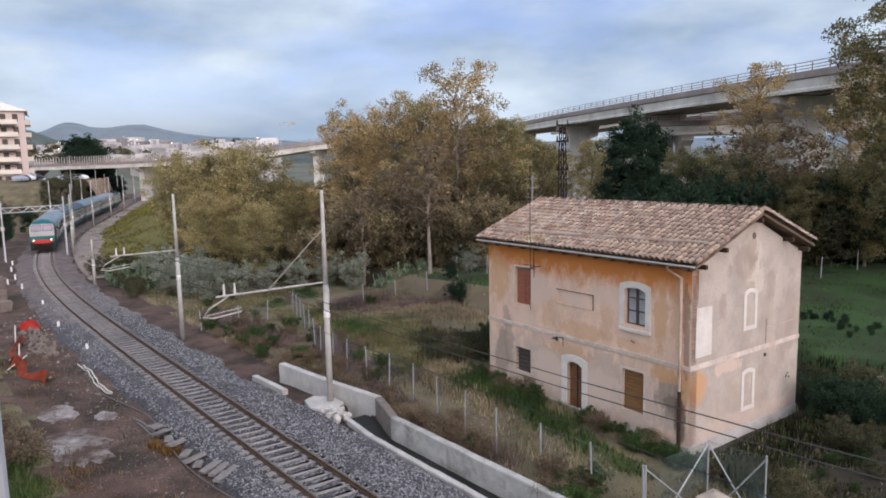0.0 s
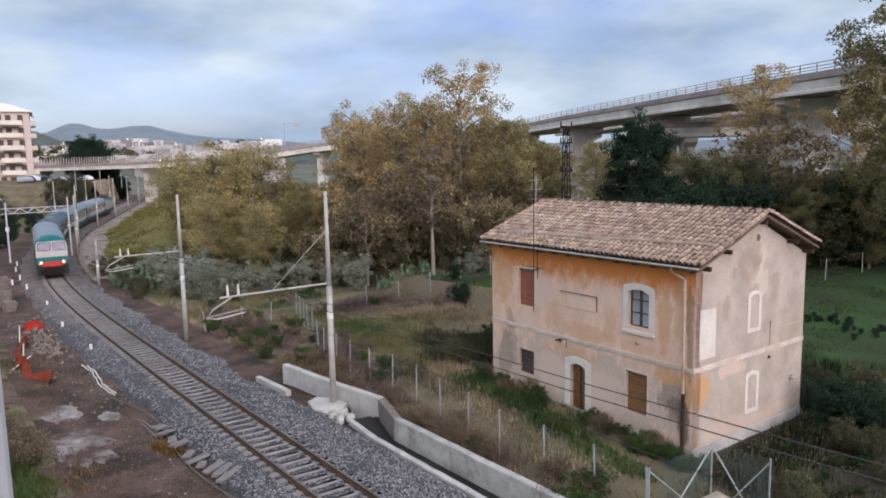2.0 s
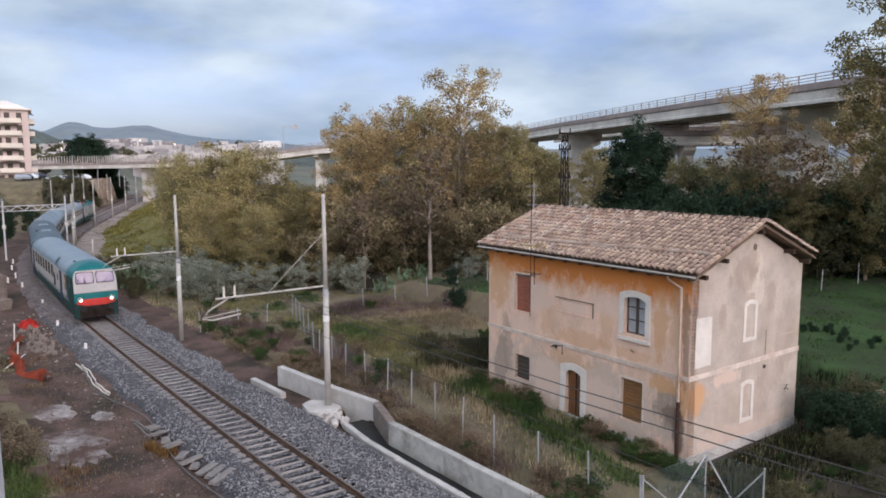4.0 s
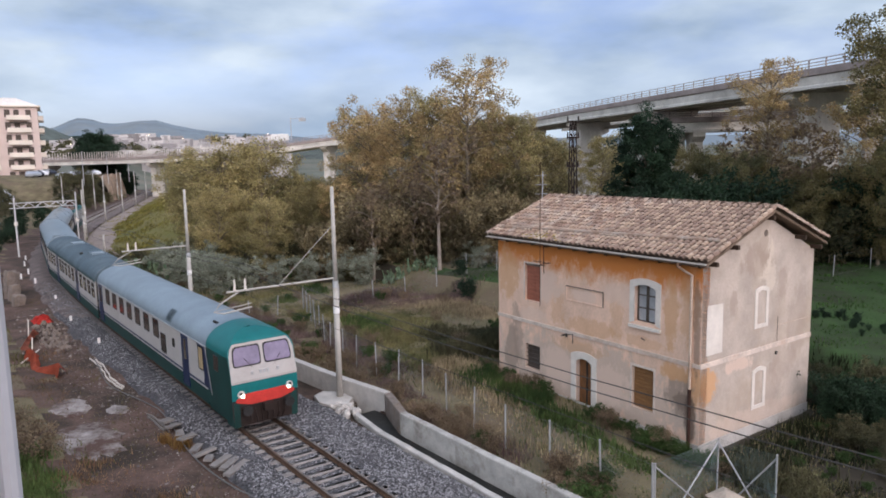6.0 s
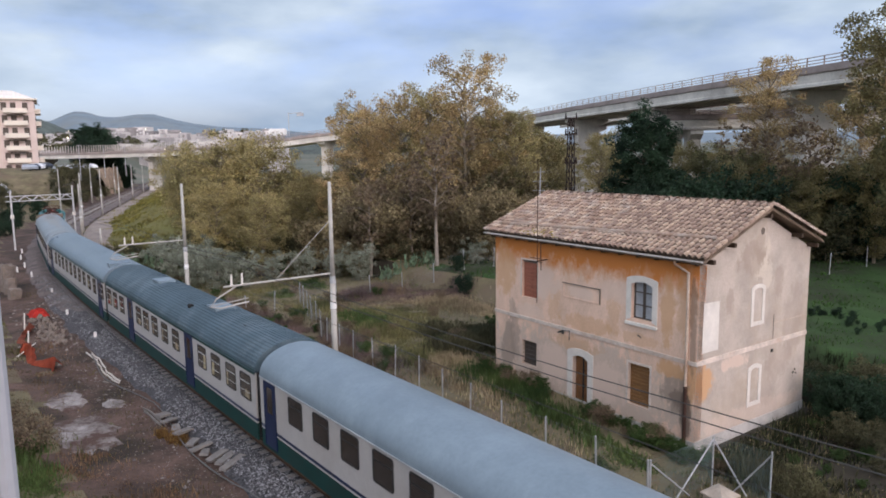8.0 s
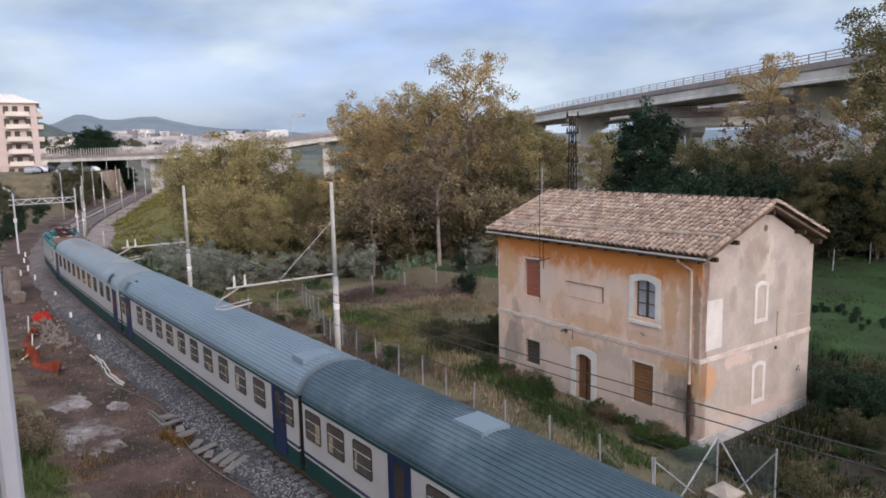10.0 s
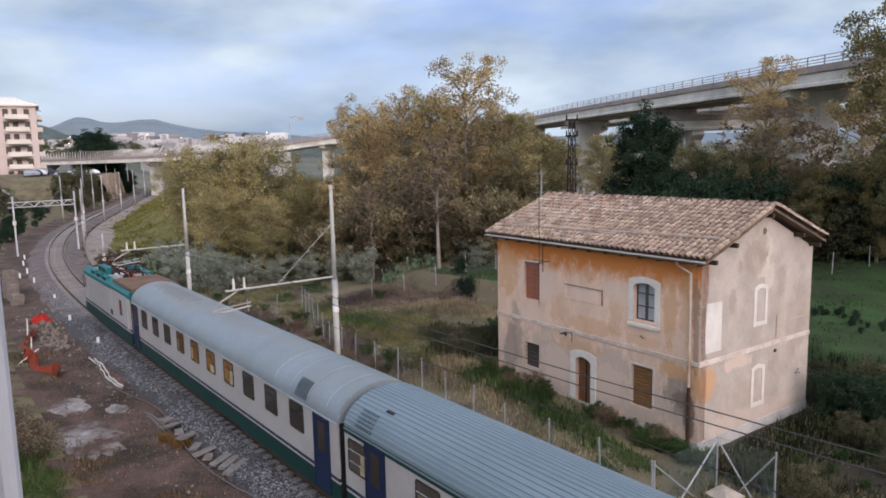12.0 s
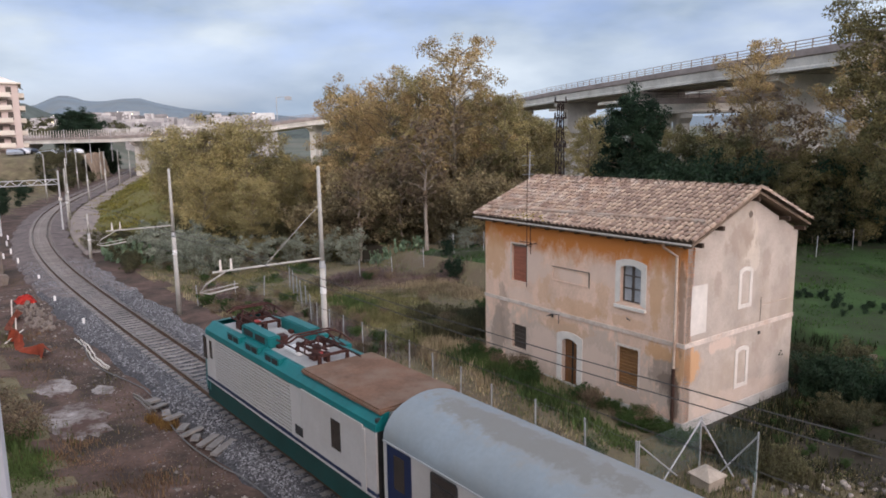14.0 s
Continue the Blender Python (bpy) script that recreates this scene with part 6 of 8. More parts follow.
def build_bridge_extras():
    # tall fence posts on the bridge
    _, line, side = BRI
    scr = thing("bridge_screen", "row of pale upright posts along the bridge parapet", "screen")
    bm = bmesh.new()
    add_box(bm, -0.06, 0.06, -0.06, 0.06, 0.2, 2.3)
    me = finish(bm, "post", M["viaduct"])
    for p, q, n in zip(line, line[1:], side):
        for f in (0.0, 0.34, 0.67):
            w = p.lerp(q, f) + n * 4.12
            share("post", me, scr, Matrix.Translation(w))
            w = p.lerp(q, f) - n * 4.12
            share("post", me, scr, Matrix.Translation(w))
    # sign mast on the viaduct
    s = thing("road_sign_mast", "thin mast with a small road sign on the viaduct", "sign")
    x, y, z = -44.5, 196.5, 15.2
    bm = bmesh.new()
    add_tube(bm, (x, y, z), (x, y, z + 6.3), 0.13, 0.1, 6)
    add_tube(bm, (x, y, z + 6.0), (x + 3.6, y, z + 6.3), 0.08, 0.08, 6)
    part("mast", bm, M["galv"], s)
    bm = bmesh.new()
    add_box(bm, x + 2.3, x + 4.2, y - 0.1, y, z + 5.3, z + 6.2)
    part("sign_plate", bm, M["galv"], s)
    van = thing("van", "small white van driving on the viaduct", "van", m=Matrix.Translation((-47.5, 196.0, 14.85)))
    bm = bmesh.new()
    add_box(bm, -2.4, 2.4, -1, 1, 0.4, 2.3)
    bmesh.ops.bevel(bm, geom=bm.edges[:], offset=0.25, segments=2, affect="EDGES")
    part("body", bm, M["white"], van)


build_bridge_extras()


# ---------- rusty lattice mast behind the house ----------
def build_mast():
    m = thing("lattice_mast", "rust-brown lattice steel mast standing behind the house", "mast", m=pose(8.05, 48.0, -0.3, 0, 0, 20))
    for x in (-1, 1):
        for y in (-1, 1):
            bm = bmesh.new()
            add_tube(bm, (x * 0.34, y * 0.34, 0), (x * 0.14, y * 0.14, 12.9), 0.045, 0.04, 5)
            part("leg", bm, M["rust_dark"], m)
    bm = bmesh.new()
    for k in range(17):
        z0, z1 = k * 0.77, (k + 1) * 0.77
        r0, r1 = 0.34 - 0.2 * z0 / 12.9, 0.34 - 0.2 * z1 / 12.9
        sg = 1 if k % 2 else -1
        for a in range(4):
            ca, sa = math.cos(a * math.pi / 2), math.sin(a * math.pi / 2)
            f = lambda u, r: (ca * r - sa * u * r, sa * r + ca * u * r)
            add_tube(bm, (*f(-sg, r0), z0), (*f(sg, r1), z1), 0.025, 0.025, 4)
    part("bracing", bm, M["rust_dark"], m)
    for z in (10.0, 11.9, 12.95):
        bm = bmesh.new()
        add_box(bm, -0.45, 0.45, -0.05, 0.05, z, z + 0.12)
        add_tube(bm, (-0.4, 0, z + 0.1), (-0.4, 0, z + 0.42), 0.06, 0.04, 6)
        add_tube(bm, (0.4, 0, z + 0.1), (0.4, 0, z + 0.42), 0.06, 0.04, 6)
        part("crossarm", bm, M["rust_dark"], m)


build_mast()


# ---------- trees ----------
M["bark"] = paint("bark", (0.20, 0.165, 0.12), 0.95, vary=0.4, scale=1.5, fine=12, bump=0.5, tint=(0.09, 0.07, 0.05), tint_at=(0.5, 0.65))
M["leaf_ochre"] = leaf_paint("leaf_ochre", (0.235, 0.180, 0.088), (0.50, 0.355, 0.18))
M["leaf_gold"] = leaf_paint("leaf_gold", (0.215, 0.185, 0.085), (0.42, 0.335, 0.155))
M["leaf_olive"] = leaf_paint("leaf_olive", (0.105, 0.105, 0.050), (0.25, 0.20, 0.090))
M["leaf_dark"] = leaf_paint("leaf_dark", (0.016, 0.032, 0.018), (0.030, 0.056, 0.028))
M["leaf_grey"] = leaf_paint("leaf_grey", (0.193, 0.206, 0.152), (0.308, 0.318, 0.243))
M["leaf_bright"] = leaf_paint("leaf_bright", (0.035, 0.065, 0.018), (0.065, 0.105, 0.028))
M["leaf_bramble"] = leaf_paint("leaf_bramble", (0.055, 0.056, 0.030), (0.125, 0.112, 0.056))
M["leaf_under"] = leaf_paint("leaf_under", (0.13, 0.105, 0.062), (0.30, 0.235, 0.13))
M["leaf_brown"] = leaf_paint("leaf_brown", (0.111, 0.081, 0.052), (0.227, 0.163, 0.104))


def leaf_cloud(rng, centres, radii, per, size, flat=0.8):
    """Small leaf blades scattered about clump centres."""
    c = np.repeat(np.array(centres), per, axis=0)
    r = np.repeat(np.array(radii), per)
    n = len(c)
    d = rng.normal(size=(n, 3))
    d /= np.linalg.norm(d, axis=1)[:, None]
    q = c + d * (r * rng.random(n) ** 0.45)[:, None] * np.array([1, 1, flat])
    a, b = rng.normal(size=(n, 3)), rng.normal(size=(n, 3))
    a /= np.linalg.norm(a, axis=1)[:, None]
    b = np.cross(a, b)
    b /= np.linalg.norm(b, axis=1)[:, None]
    w = size * rng.uniform(0.6, 1.4, n)[:, None]
    v = np.stack([q - a * w * 0.9, q + b * w * 0.42, q + a * w * 0.9, q - b * w * 0.42], 1).reshape(-1, 3)
    f = np.arange(n * 4).reshape(-1, 4)
    return v.tolist(), f.tolist()


def make_tree(name, label, seed, h, spread, base, limbs, per, leaf, size, clump, lean=0.03, trunk_r=None, category="tree"):
    rng = np.random.default_rng(seed)
    t = thing(name, label, category)
    bm = bmesh.new()
    r0 = trunk_r or h * 0.016
    trunk = [Vector((rng.normal() * lean * h * k / 8, rng.normal() * lean * h * k / 8, h * 0.93 * k / 8)) for k in range(9)]
    trunk[0] = Vector((0, 0, -0.4))
    for k, (p, q) in enumerate(zip(trunk, trunk[1:])):
        add_tube(bm, p, q, r0 * (1 - k / 8.6), r0 * (1 - (k + 1) / 8.6), 7)
    centres, radii = [], []
    for i in range(limbs):
        f = base + (0.97 - base) * (i + rng.random() * 0.6) / limbs
        k = min(7, int(f * 8))
        p = trunk[k].lerp(trunk[k + 1], f * 8 - k)
        ang = i * 2.4 + rng.random()
        prof = math.sin(math.pi * min(1, (1 - f) / (1 - base) * 0.86 + 0.10)) ** 0.7
        L = spread * prof * rng.uniform(0.65, 1.1)
        up = rng.uniform(0.25, 0.8) * L
        e = p + Vector((math.cos(ang) * L, math.sin(ang) * L, up))
        mid = p.lerp(e, 0.5) + Vector((0, 0, 0.12 * L))
        add_tube(bm, p, mid, r0 * 0.36 * (1 - f * 0.6), r0 * 0.2, 5)
        add_tube(bm, mid, e, r0 * 0.2, r0 * 0.07, 4)
        for g in (0.55, 0.8, 1.0, 1.1):
            c = p.lerp(e, g) + Vector(rng.normal(size=3) * clump * 0.55)
            centres.append(c)
            radii.append(clump * rng.uniform(0.55, 1.15))
    for k in range(3):
        centres.append(trunk[8] + Vector(rng.normal(size=3) * clump * 0.4))
        radii.append(clump * rng.uniform(0.6, 1.0))
    part("trunk", bm, M["bark"], t)
    v, f = leaf_cloud(rng, [tuple(c) for c in centres], radii, per, size)
    cr = new("crown", from_lists("crown", v, f, M[leaf]))
    cr.parent = t
    return t


WEEDS = []


def stand(ob, x, y, k=1.0, turn=0.0, dz=0.0, wide=1.0):
    if "weed" in ob["label"] or "rounded green bush" in ob["label"]:
        WEEDS.append((ob, x, y, k, turn))
        return None
    z = float(ground_height(np.array([x]), np.array([y]))[0]) + dz
    return copy_thing(ob, Matrix.Translation((x, y, z)) @ Matrix.Rotation(turn, 4, "Z") @ Matrix.Diagonal((k * wide, k * wide, k, 1)))


def build_trees():
    kinds = {
        "a": make_tree("tall_tree", "tall thin-trunked tree with ochre autumn foliage", 1, 19.5, 3.9, 0.26, 42, 125, "leaf_ochre", 0.115, 0.95),
        "b": make_tree("tall_tree", "tall tree with loose golden-green foliage", 2, 18.0, 3.6, 0.24, 42, 125, "leaf_gold", 0.115, 0.9),
        "c": make_tree("tall_tree", "bushy tree with ochre-brown foliage", 3, 16.5, 4.2, 0.16, 42, 130, "leaf_ochre", 0.115, 1.05),
        "d": make_tree("bushy_tree", "dense rounded tree with yellow-green foliage", 4, 12.5, 4.3, 0.10, 42, 140, "leaf_gold", 0.125, 1.1),
        "e": make_tree("bushy_tree", "dense tree with olive-green foliage", 5, 14.5, 4.3, 0.10, 42, 140, "leaf_olive", 0.14, 1.1),
        "f": make_tree("conifer", "dense dark green conifer tree", 6, 14.3, 2.7, 0.10, 76, 140, "leaf_dark", 0.15, 0.9, 0.008),
        "g": make_tree("shrub", "rounded grey-green olive shrub", 7, 3.6, 2.0, 0.05, 18, 70, "leaf_grey", 0.10, 0.6, 0.05, 0.06, "shrub"),
        "h": make_tree("shrub", "dark green bramble shrub", 8, 2.4, 1.7, 0.03, 16, 70, "leaf_bramble", 0.09, 0.55, 0.05, 0.04, "shrub"),
        "i": make_tree("shrub", "small bright green weed bush", 9, 0.9, 0.6, 0.02, 12, 50, "leaf_bright", 0.055, 0.25, 0.05, 0.015, "shrub"),
        "j": make_tree("shrub", "dry brown weed bush", 10, 1.0, 0.7, 0.02, 12, 50, "leaf_brown", 0.05, 0.28, 0.05, 0.015, "shrub"),
        "k": make_tree("tall_tree", "tall leafy eucalyptus with green drooping foliage", 12, 22.0, 4.6, 0.28, 42, 135, "leaf_olive", 0.13, 0.95),
        "o": make_tree("shrub", "tall brown-green undergrowth shrub", 17, 5.2, 2.6, 0.02, 26, 80, "leaf_under", 0.14, 0.9, 0.05, 0.07, "shrub"),
        "m": make_tree("shrub", "tall dark undergrowth shrub added as woodland shade", 15, 5.2, 2.6, 0.02, 26, 80, "leaf_dark", 0.14, 0.9, 0.05, 0.07, "shrub"),
        "n": make_tree("shrub", "dark rounded green bush", 16, 2.2, 1.2, 0.03, 18, 70, "leaf_dark", 0.08, 0.45, 0.05, 0.05, "shrub"),
        "l": make_tree("bare_tree", "slim pale-trunked sapling with thin foliage", 13, 10.0, 2.0, 0.35, 16, 16, "leaf_brown", 0.2, 0.8),
    }
    pale = paint("bark_pale", (0.27, 0.225, 0.185), 0.9, vary=0.35, scale=1.2, fine=10, bump=0.4, tint=(0.22, 0.17, 0.13), tint_at=(0.5, 0.7))
    for o in kinds["l"].children_recursive:
        if "bark" in o.data.materials[0].name:
            o.data.materials[0] = pale
    rows = [
        # the big stand in the middle
        ("a", 1.4, 66, 0.94), ("b", -2.2, 70, 0.88), ("c", -5.2, 70, 0.92), ("c", -8.6, 73, 0.90), ("b", -9.8, 77, 0.83), ("c", 3.6, 71, 0.88), ("b", 6.0, 67, 0.76),
        ("a", -0.4, 80, 0.79), ("e", -6.5, 82, 0.97), ("e", 2.5, 84, 0.95), ("e", 4.8, 66, 0.55), ("e", 8.2, 74, 0.81), ("e", -12.5, 84, 0.62),
        # left of it
        ("d", -28.5, 79, 0.88), ("d", -24.2, 75, 0.95), ("d", -20.2, 73, 0.99), ("e", -18.0, 79, 0.62), ("d", -15.3, 78, 0.66), ("d", -23.0, 68, 0.65), ("e", -14.2, 70, 0.59),
        ("d", -31.5, 86, 0.81), ("e", -26.0, 88, 0.77), ("c", -12.0, 70, 0.50), ("d", -17.8, 66, 0.56),
        # behind the house
        ("b", 11.5, 82, 0.65), ("b", 14.5, 88, 0.58), ("b", 18.5, 84, 0.58), ("e", 9.5, 90, 0.77), ("f", 16.4, 61, 0.86), ("e", 22.0, 92, 0.60), ("b", 16.0, 76, 0.65),
        # right
        ("e", 22.6, 68, 0.68), ("e", 25.8, 67, 0.64), ("a", 28.2, 64, 0.86), ("e", 31.4, 65, 0.56), ("c", 36.2, 61, 0.97), ("e", 30.5, 59, 0.55),
        ("e", 24.5, 60, 0.62), ("e", 34.2, 57, 0.62), ("k", 33.0, 49.0, 1.0), ("k", 29.6, 45.5, 0.98), ("b", 40.5, 60, 0.68), ("e", 19.5, 62, 0.50), ("e", 28.0, 57, 0.45), ("e", 26.5, 62, 0.55),
        ("e", 38.0, 58, 0.62), ("e", 42.0, 60, 0.62), ("c", 44.0, 64, 0.85),
        # saplings
        ("l", -7.3, 62.5, 0.85), ("l", -6.3, 66, 0.7), ("l", -1.3, 60.0, 1.15), ("l", -3.6, 63, 0.8), ("n", 0.9, 52.6, 0.62), ("n", 0.5, 57.0, 0.5),
        ("o", -9.5, 64.5, 0.9), ("o", -7.0, 65.5, 1.0), ("o", -4.8, 64.0, 1.0), ("o", -2.6, 65.0, 1.05), ("o", -0.4, 63.5, 1.0), ("o", 1.6, 63.2, 1.05), ("o", 3.6, 62.6, 1.0), ("o", 5.6, 63.5, 1.0), ("o", -11.8, 66.0, 0.9), ("o", 7.4, 64.5, 1.0), ("o", -3.6, 68, 1.2), ("o", 1.0, 68, 1.3), ("o", 4.6, 67, 1.3), ("o", -8.4, 69, 1.2),
        ("l", 26, 61, 1.1), ("l", 30, 60, 1.2),
    ]
    rng = random.Random(4)
    for k, x, y, f in rows:
        stand(kinds[k], x, y, f, rng.uniform(0, 6.28))
    # olive shrubs and undergrowth
    for x, y, f in ((-21.5, 58.5, 0.75), (-19.2, 56.5, 0.75), (-24.0, 60.5, 0.7), (-17.5, 58.0, 0.65), (-15.5, 60.0, 0.6), (-13.0, 61.5, 0.6), (-26.5, 64.0, 0.8), (-10.5, 62.0, 0.55), (-22.5, 62.5, 0.8), (-8.0, 60.5, 0.7), (2.0, 60.5, 0.5)):
        stand(kinds["g"], x, y, f, rng.uniform(0, 6.28))
    for k in range(46):
        x = rng.uniform(-30, 9)
        stand(kinds["h"], x, 63.5 + rng.uniform(-1.0, 6) + (0.25 * abs(x + 10) if x < -10 else 0), rng.uniform(0.5, 1.05), rng.uniform(0, 6.28))
    # near-black shrubs added to stand in for the shade inside the wood
    for k in range(30):
        x = rng.uniform(15, 48)
        stand(kinds["m"], x, 58.5 + rng.uniform(-1.5, 3.5), rng.uniform(0.7, 1.25), rng.uniform(0, 6.28))
    for k in range(34):
        x = rng.uniform(17, 50)
        stand(kinds["h"], x, 60 + rng.uniform(-2, 5), rng.uniform(0.9, 1.9), rng.uniform(0, 6.28))
    # bank below the field, brambles by the house
    for k in range(260):
        p = tp(rng.uniform(-32, 30), 30.5 + rng.gauss(0, 0.9))
        stand(kinds["n"], p.x, p.y, rng.uniform(0.06, 0.2), rng.uniform(0, 6.28))
    for k in range(120):
        p = tp(rng.uniform(-28, 8), rng.uniform(18.6, 22.8))
        stand(kinds["n"], p.x, p.y, rng.uniform(0.35, 0.8), rng.uniform(0, 6.28))
    for k in range(18):
        p = tp(rng.uniform(-24, 6), rng.uniform(19.6, 23.2))
        stand(kinds["h"], p.x, p.y, rng.uniform(0.35, 0.75), rng.uniform(0, 6.28))
    for k in range(46):
        f = rng.uniform(-1.5, HL + 2)
        p = HOUSE @ Vector((f, -rng.uniform(0.35, 1.3), 0))
        if 4.9 < f < 6.8:
            continue
        stand(kinds["i" if rng.random() < 0.75 else "j"], p.x, p.y, rng.uniform(0.25, 0.62), rng.uniform(0, 6.28))
    for k in range(30):
        p = HOUSE @ Vector((-rng.uniform(0.9, 5.0), rng.uniform(-1.0, HW + 2), 0))
        stand(kinds["i" if rng.random() < 0.6 else "h"], p.x, p.y, rng.uniform(0.22, 0.42), rng.uniform(0, 6.28))
    for k in range(60):
        p = tp(rng.uniform(-4, 30), rng.uniform(4.95, 7.0))
        stand(kinds["j" if rng.random() < 0.8 else "i"], p.x, p.y, rng.uniform(0.4, 0.85), rng.uniform(0, 6.28))
    for k in range(70):
        p = tp(rng.uniform(10, 50), rng.uniform(7.0, 20))
        stand(kinds["j" if rng.random() < 0.6 else "i"], p.x, p.y, rng.uniform(0.35, 0.8), rng.uniform(0, 6.28))
    # left of the line
    for k in range(46):
        p = tp(rng.uniform(8, 60), -rng.uniform(6.5, 13))
        stand(kinds["j" if rng.random() < 0.45 else "i"], p.x, p.y, rng.uniform(0.4, 1.2), rng.uniform(0, 6.28))
    for k in range(45):
        p = tp(rng.uniform(62, 150), -rng.uniform(6.5, 17))
        stand(kinds["n"], p.x, p.y, rng.uniform(0.35, 1.0), rng.uniform(0, 6.28))
    for k in range(34):
        p = tp(rng.uniform(150, 196), -rng.uniform(5.6, 9.0))
        stand(kinds["h"], p.x, p.y, rng.uniform(0.7, 1.2), rng.uniform(0, 6.28))
    for k in range(40):
        p = tp(rng.uniform(85, 150), -rng.uniform(9, 34))
        stand(kinds["h"], p.x, p.y, rng.uniform(0.7, 1.5), rng.uniform(0, 6.28))
    for k in range(16):
        p = tp(rng.uniform(45, 62), rng.uniform(4.2, 8))
        stand(kinds["h"], p.x, p.y, rng.uniform(0.35, 0.7), rng.uniform(0, 6.28))
    # dark wood round the bridge
    for x, y, f in ((-126, 256, 1.1), (-131, 262, 1.25), (-137, 268, 1.15)):
        stand(kinds["f"], x, y, f, rng.uniform(0, 6.28), wide=1.7)
    for k in range(12):
        b, d = rng.uniform(-0.53, -0.455), rng.uniform(226, 240)
        stand(kinds["f"], b * d, d, rng.uniform(0.4, 0.55), rng.uniform(0, 6.28), wide=1.8)
    for x, y, f in ((-80, 212, 0.6), (-76, 208, 0.55), (-72, 205, 0.5)):
        stand(kinds["h"], x, y, f * 5, rng.uniform(0, 6.28))
    for key, name, label in (("i", "green_weeds", "low bright green weeds scattered over the ground"), ("j", "dry_weeds", "low dry brown weeds scattered over the ground"), ("n", "dark_bushes", "dark green bushes on the banks below the field")):
        src = next(o for o in kinds[key].children if o.name.startswith("crown")).data
        co = np.array([v.co for v in src.vertices])
        vs = []
        for ob, x, y, k, turn in WEEDS:
            if ob is kinds[key]:
                c, sn = math.cos(turn) * k, math.sin(turn) * k
                z = float(ground_height(np.array([x]), np.array([y]))[0])
                vs.append(np.stack([co[:, 0] * c - co[:, 1] * sn + x, co[:, 0] * sn + co[:, 1] * c + y, co[:, 2] * k + z], 1))
        vs = np.concatenate(vs)
        tagged(new(name, from_lists(name, vs.tolist(), np.arange(len(vs)).reshape(-1, 4).tolist(), src.materials[0])), label, "weeds", kind="stuff")
    for ob in kinds.values():
        for o in (ob, *ob.children_recursive):
            bpy.data.objects.remove(o)


build_trees()


# ---------- grass ----------
def grass(name, label, n, place, h0, h1, w, rgb_a, rgb_b, seed):
    rng = np.random.default_rng(seed)
    x, y = place(rng, n)
    s, o = near_track(x, y)
    z = ground_height(x, y, s, o)
    ok = ~((o > 3.4) & (o < 4.8) & (s < 10))
    hx, hy = x - 8.991, y - 24.818
    u, v = hx * -0.58702 + hy * 0.80957, hx * 0.80957 + hy * 0.58702
    ok &= ~((u > -0.1) & (u < HL + 0.1) & (v > -0.05) & (v < HW + 0.1))
    x, y, z = x[ok], y[ok], z[ok]
    m = len(x)
    a = rng.uniform(0, 6.28, m)
    h = rng.uniform(h0, h1, m) * (0.6 + 0.4 * np.sin(x * 0.7 + 2 * np.sin(y * 0.4)))
    b = rng.uniform(0.1, 0.6, m) * h
    ca, sa = np.cos(a), np.sin(a)
    ww = w * rng.uniform(0.6, 1.4, m)
    v0 = np.stack([x - sa * ww, y + ca * ww, z - 0.03], 1)
    v1 = np.stack([x + sa * ww, y - ca * ww, z - 0.03], 1)
    v2 = np.stack([x + ca * b, y + sa * b, z + h], 1)
    verts = np.stack([v0, v1, v2], 1).reshape(-1, 3)
    ob = new(name, from_lists(name, verts.tolist(), np.arange(m * 3).reshape(-1, 3).tolist(), leaf_paint(name, rgb_a, rgb_b)))
    return tagged(ob, label, "grass", kind="stuff")


def by_track(s0, s1, o0, o1):
    def f(rng, n):
        s, o = rng.uniform(s0, s1, n), rng.uniform(o0, o1, n)
        k = np.clip(np.sin(s * 0.9 + 1.7 * np.sin(o * 0.8)) * np.sin(o * 1.1 + s * 0.3) + 0.75, 0, 1)
        ok = rng.random(n) < k
        s, o = s[ok], o[ok]
        h = np.interp(s, T_S, T_HEAD)
        return np.interp(s, T_S, T_X) + o * np.sin(h), np.interp(s, T_S, T_Y) - o * np.cos(h)
    return f


grass("dry_grass", "tall dry straw-coloured grass in the yard", 60000, by_track(-12, 46, 5.0, 22), 0.08, 0.32, 0.02, (0.180, 0.144, 0.078), (0.432, 0.342, 0.204), 1)
grass("green_grass", "green weeds and grass in the yard", 65000, by_track(-14, 50, 5.6, 23), 0.08, 0.34, 0.026, (0.068, 0.087, 0.030), (0.158, 0.168, 0.063), 2)
grass("field_grass", "short bright green grass of the field", 60000, by_track(-30, 42, 24, 52), 0.08, 0.26, 0.04, (0.030, 0.062, 0.016), (0.072, 0.140, 0.032), 3)
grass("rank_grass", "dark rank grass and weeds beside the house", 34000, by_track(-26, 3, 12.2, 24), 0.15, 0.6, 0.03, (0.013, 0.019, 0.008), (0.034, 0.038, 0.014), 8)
grass("verge_grass", "patchy grass and weeds left of the track", 30000, by_track(4, 70, -14, -6.0), 0.08, 0.40, 0.022, (0.05, 0.055, 0.018), (0.115, 0.105, 0.035), 4)
grass("mound_grass", "yellow-green grass on the bank", 40000, by_track(62, 190, 3.6, 22), 0.15, 0.45, 0.09, (0.130, 0.121, 0.031), (0.215, 0.178, 0.044), 5)
grass("track_weeds", "sparse weeds between the stones beside the track", 5000, by_track(3, 60, -6.2, -2.9), 0.05, 0.22, 0.018, (0.06, 0.05, 0.02), (0.12, 0.095, 0.035), 6)


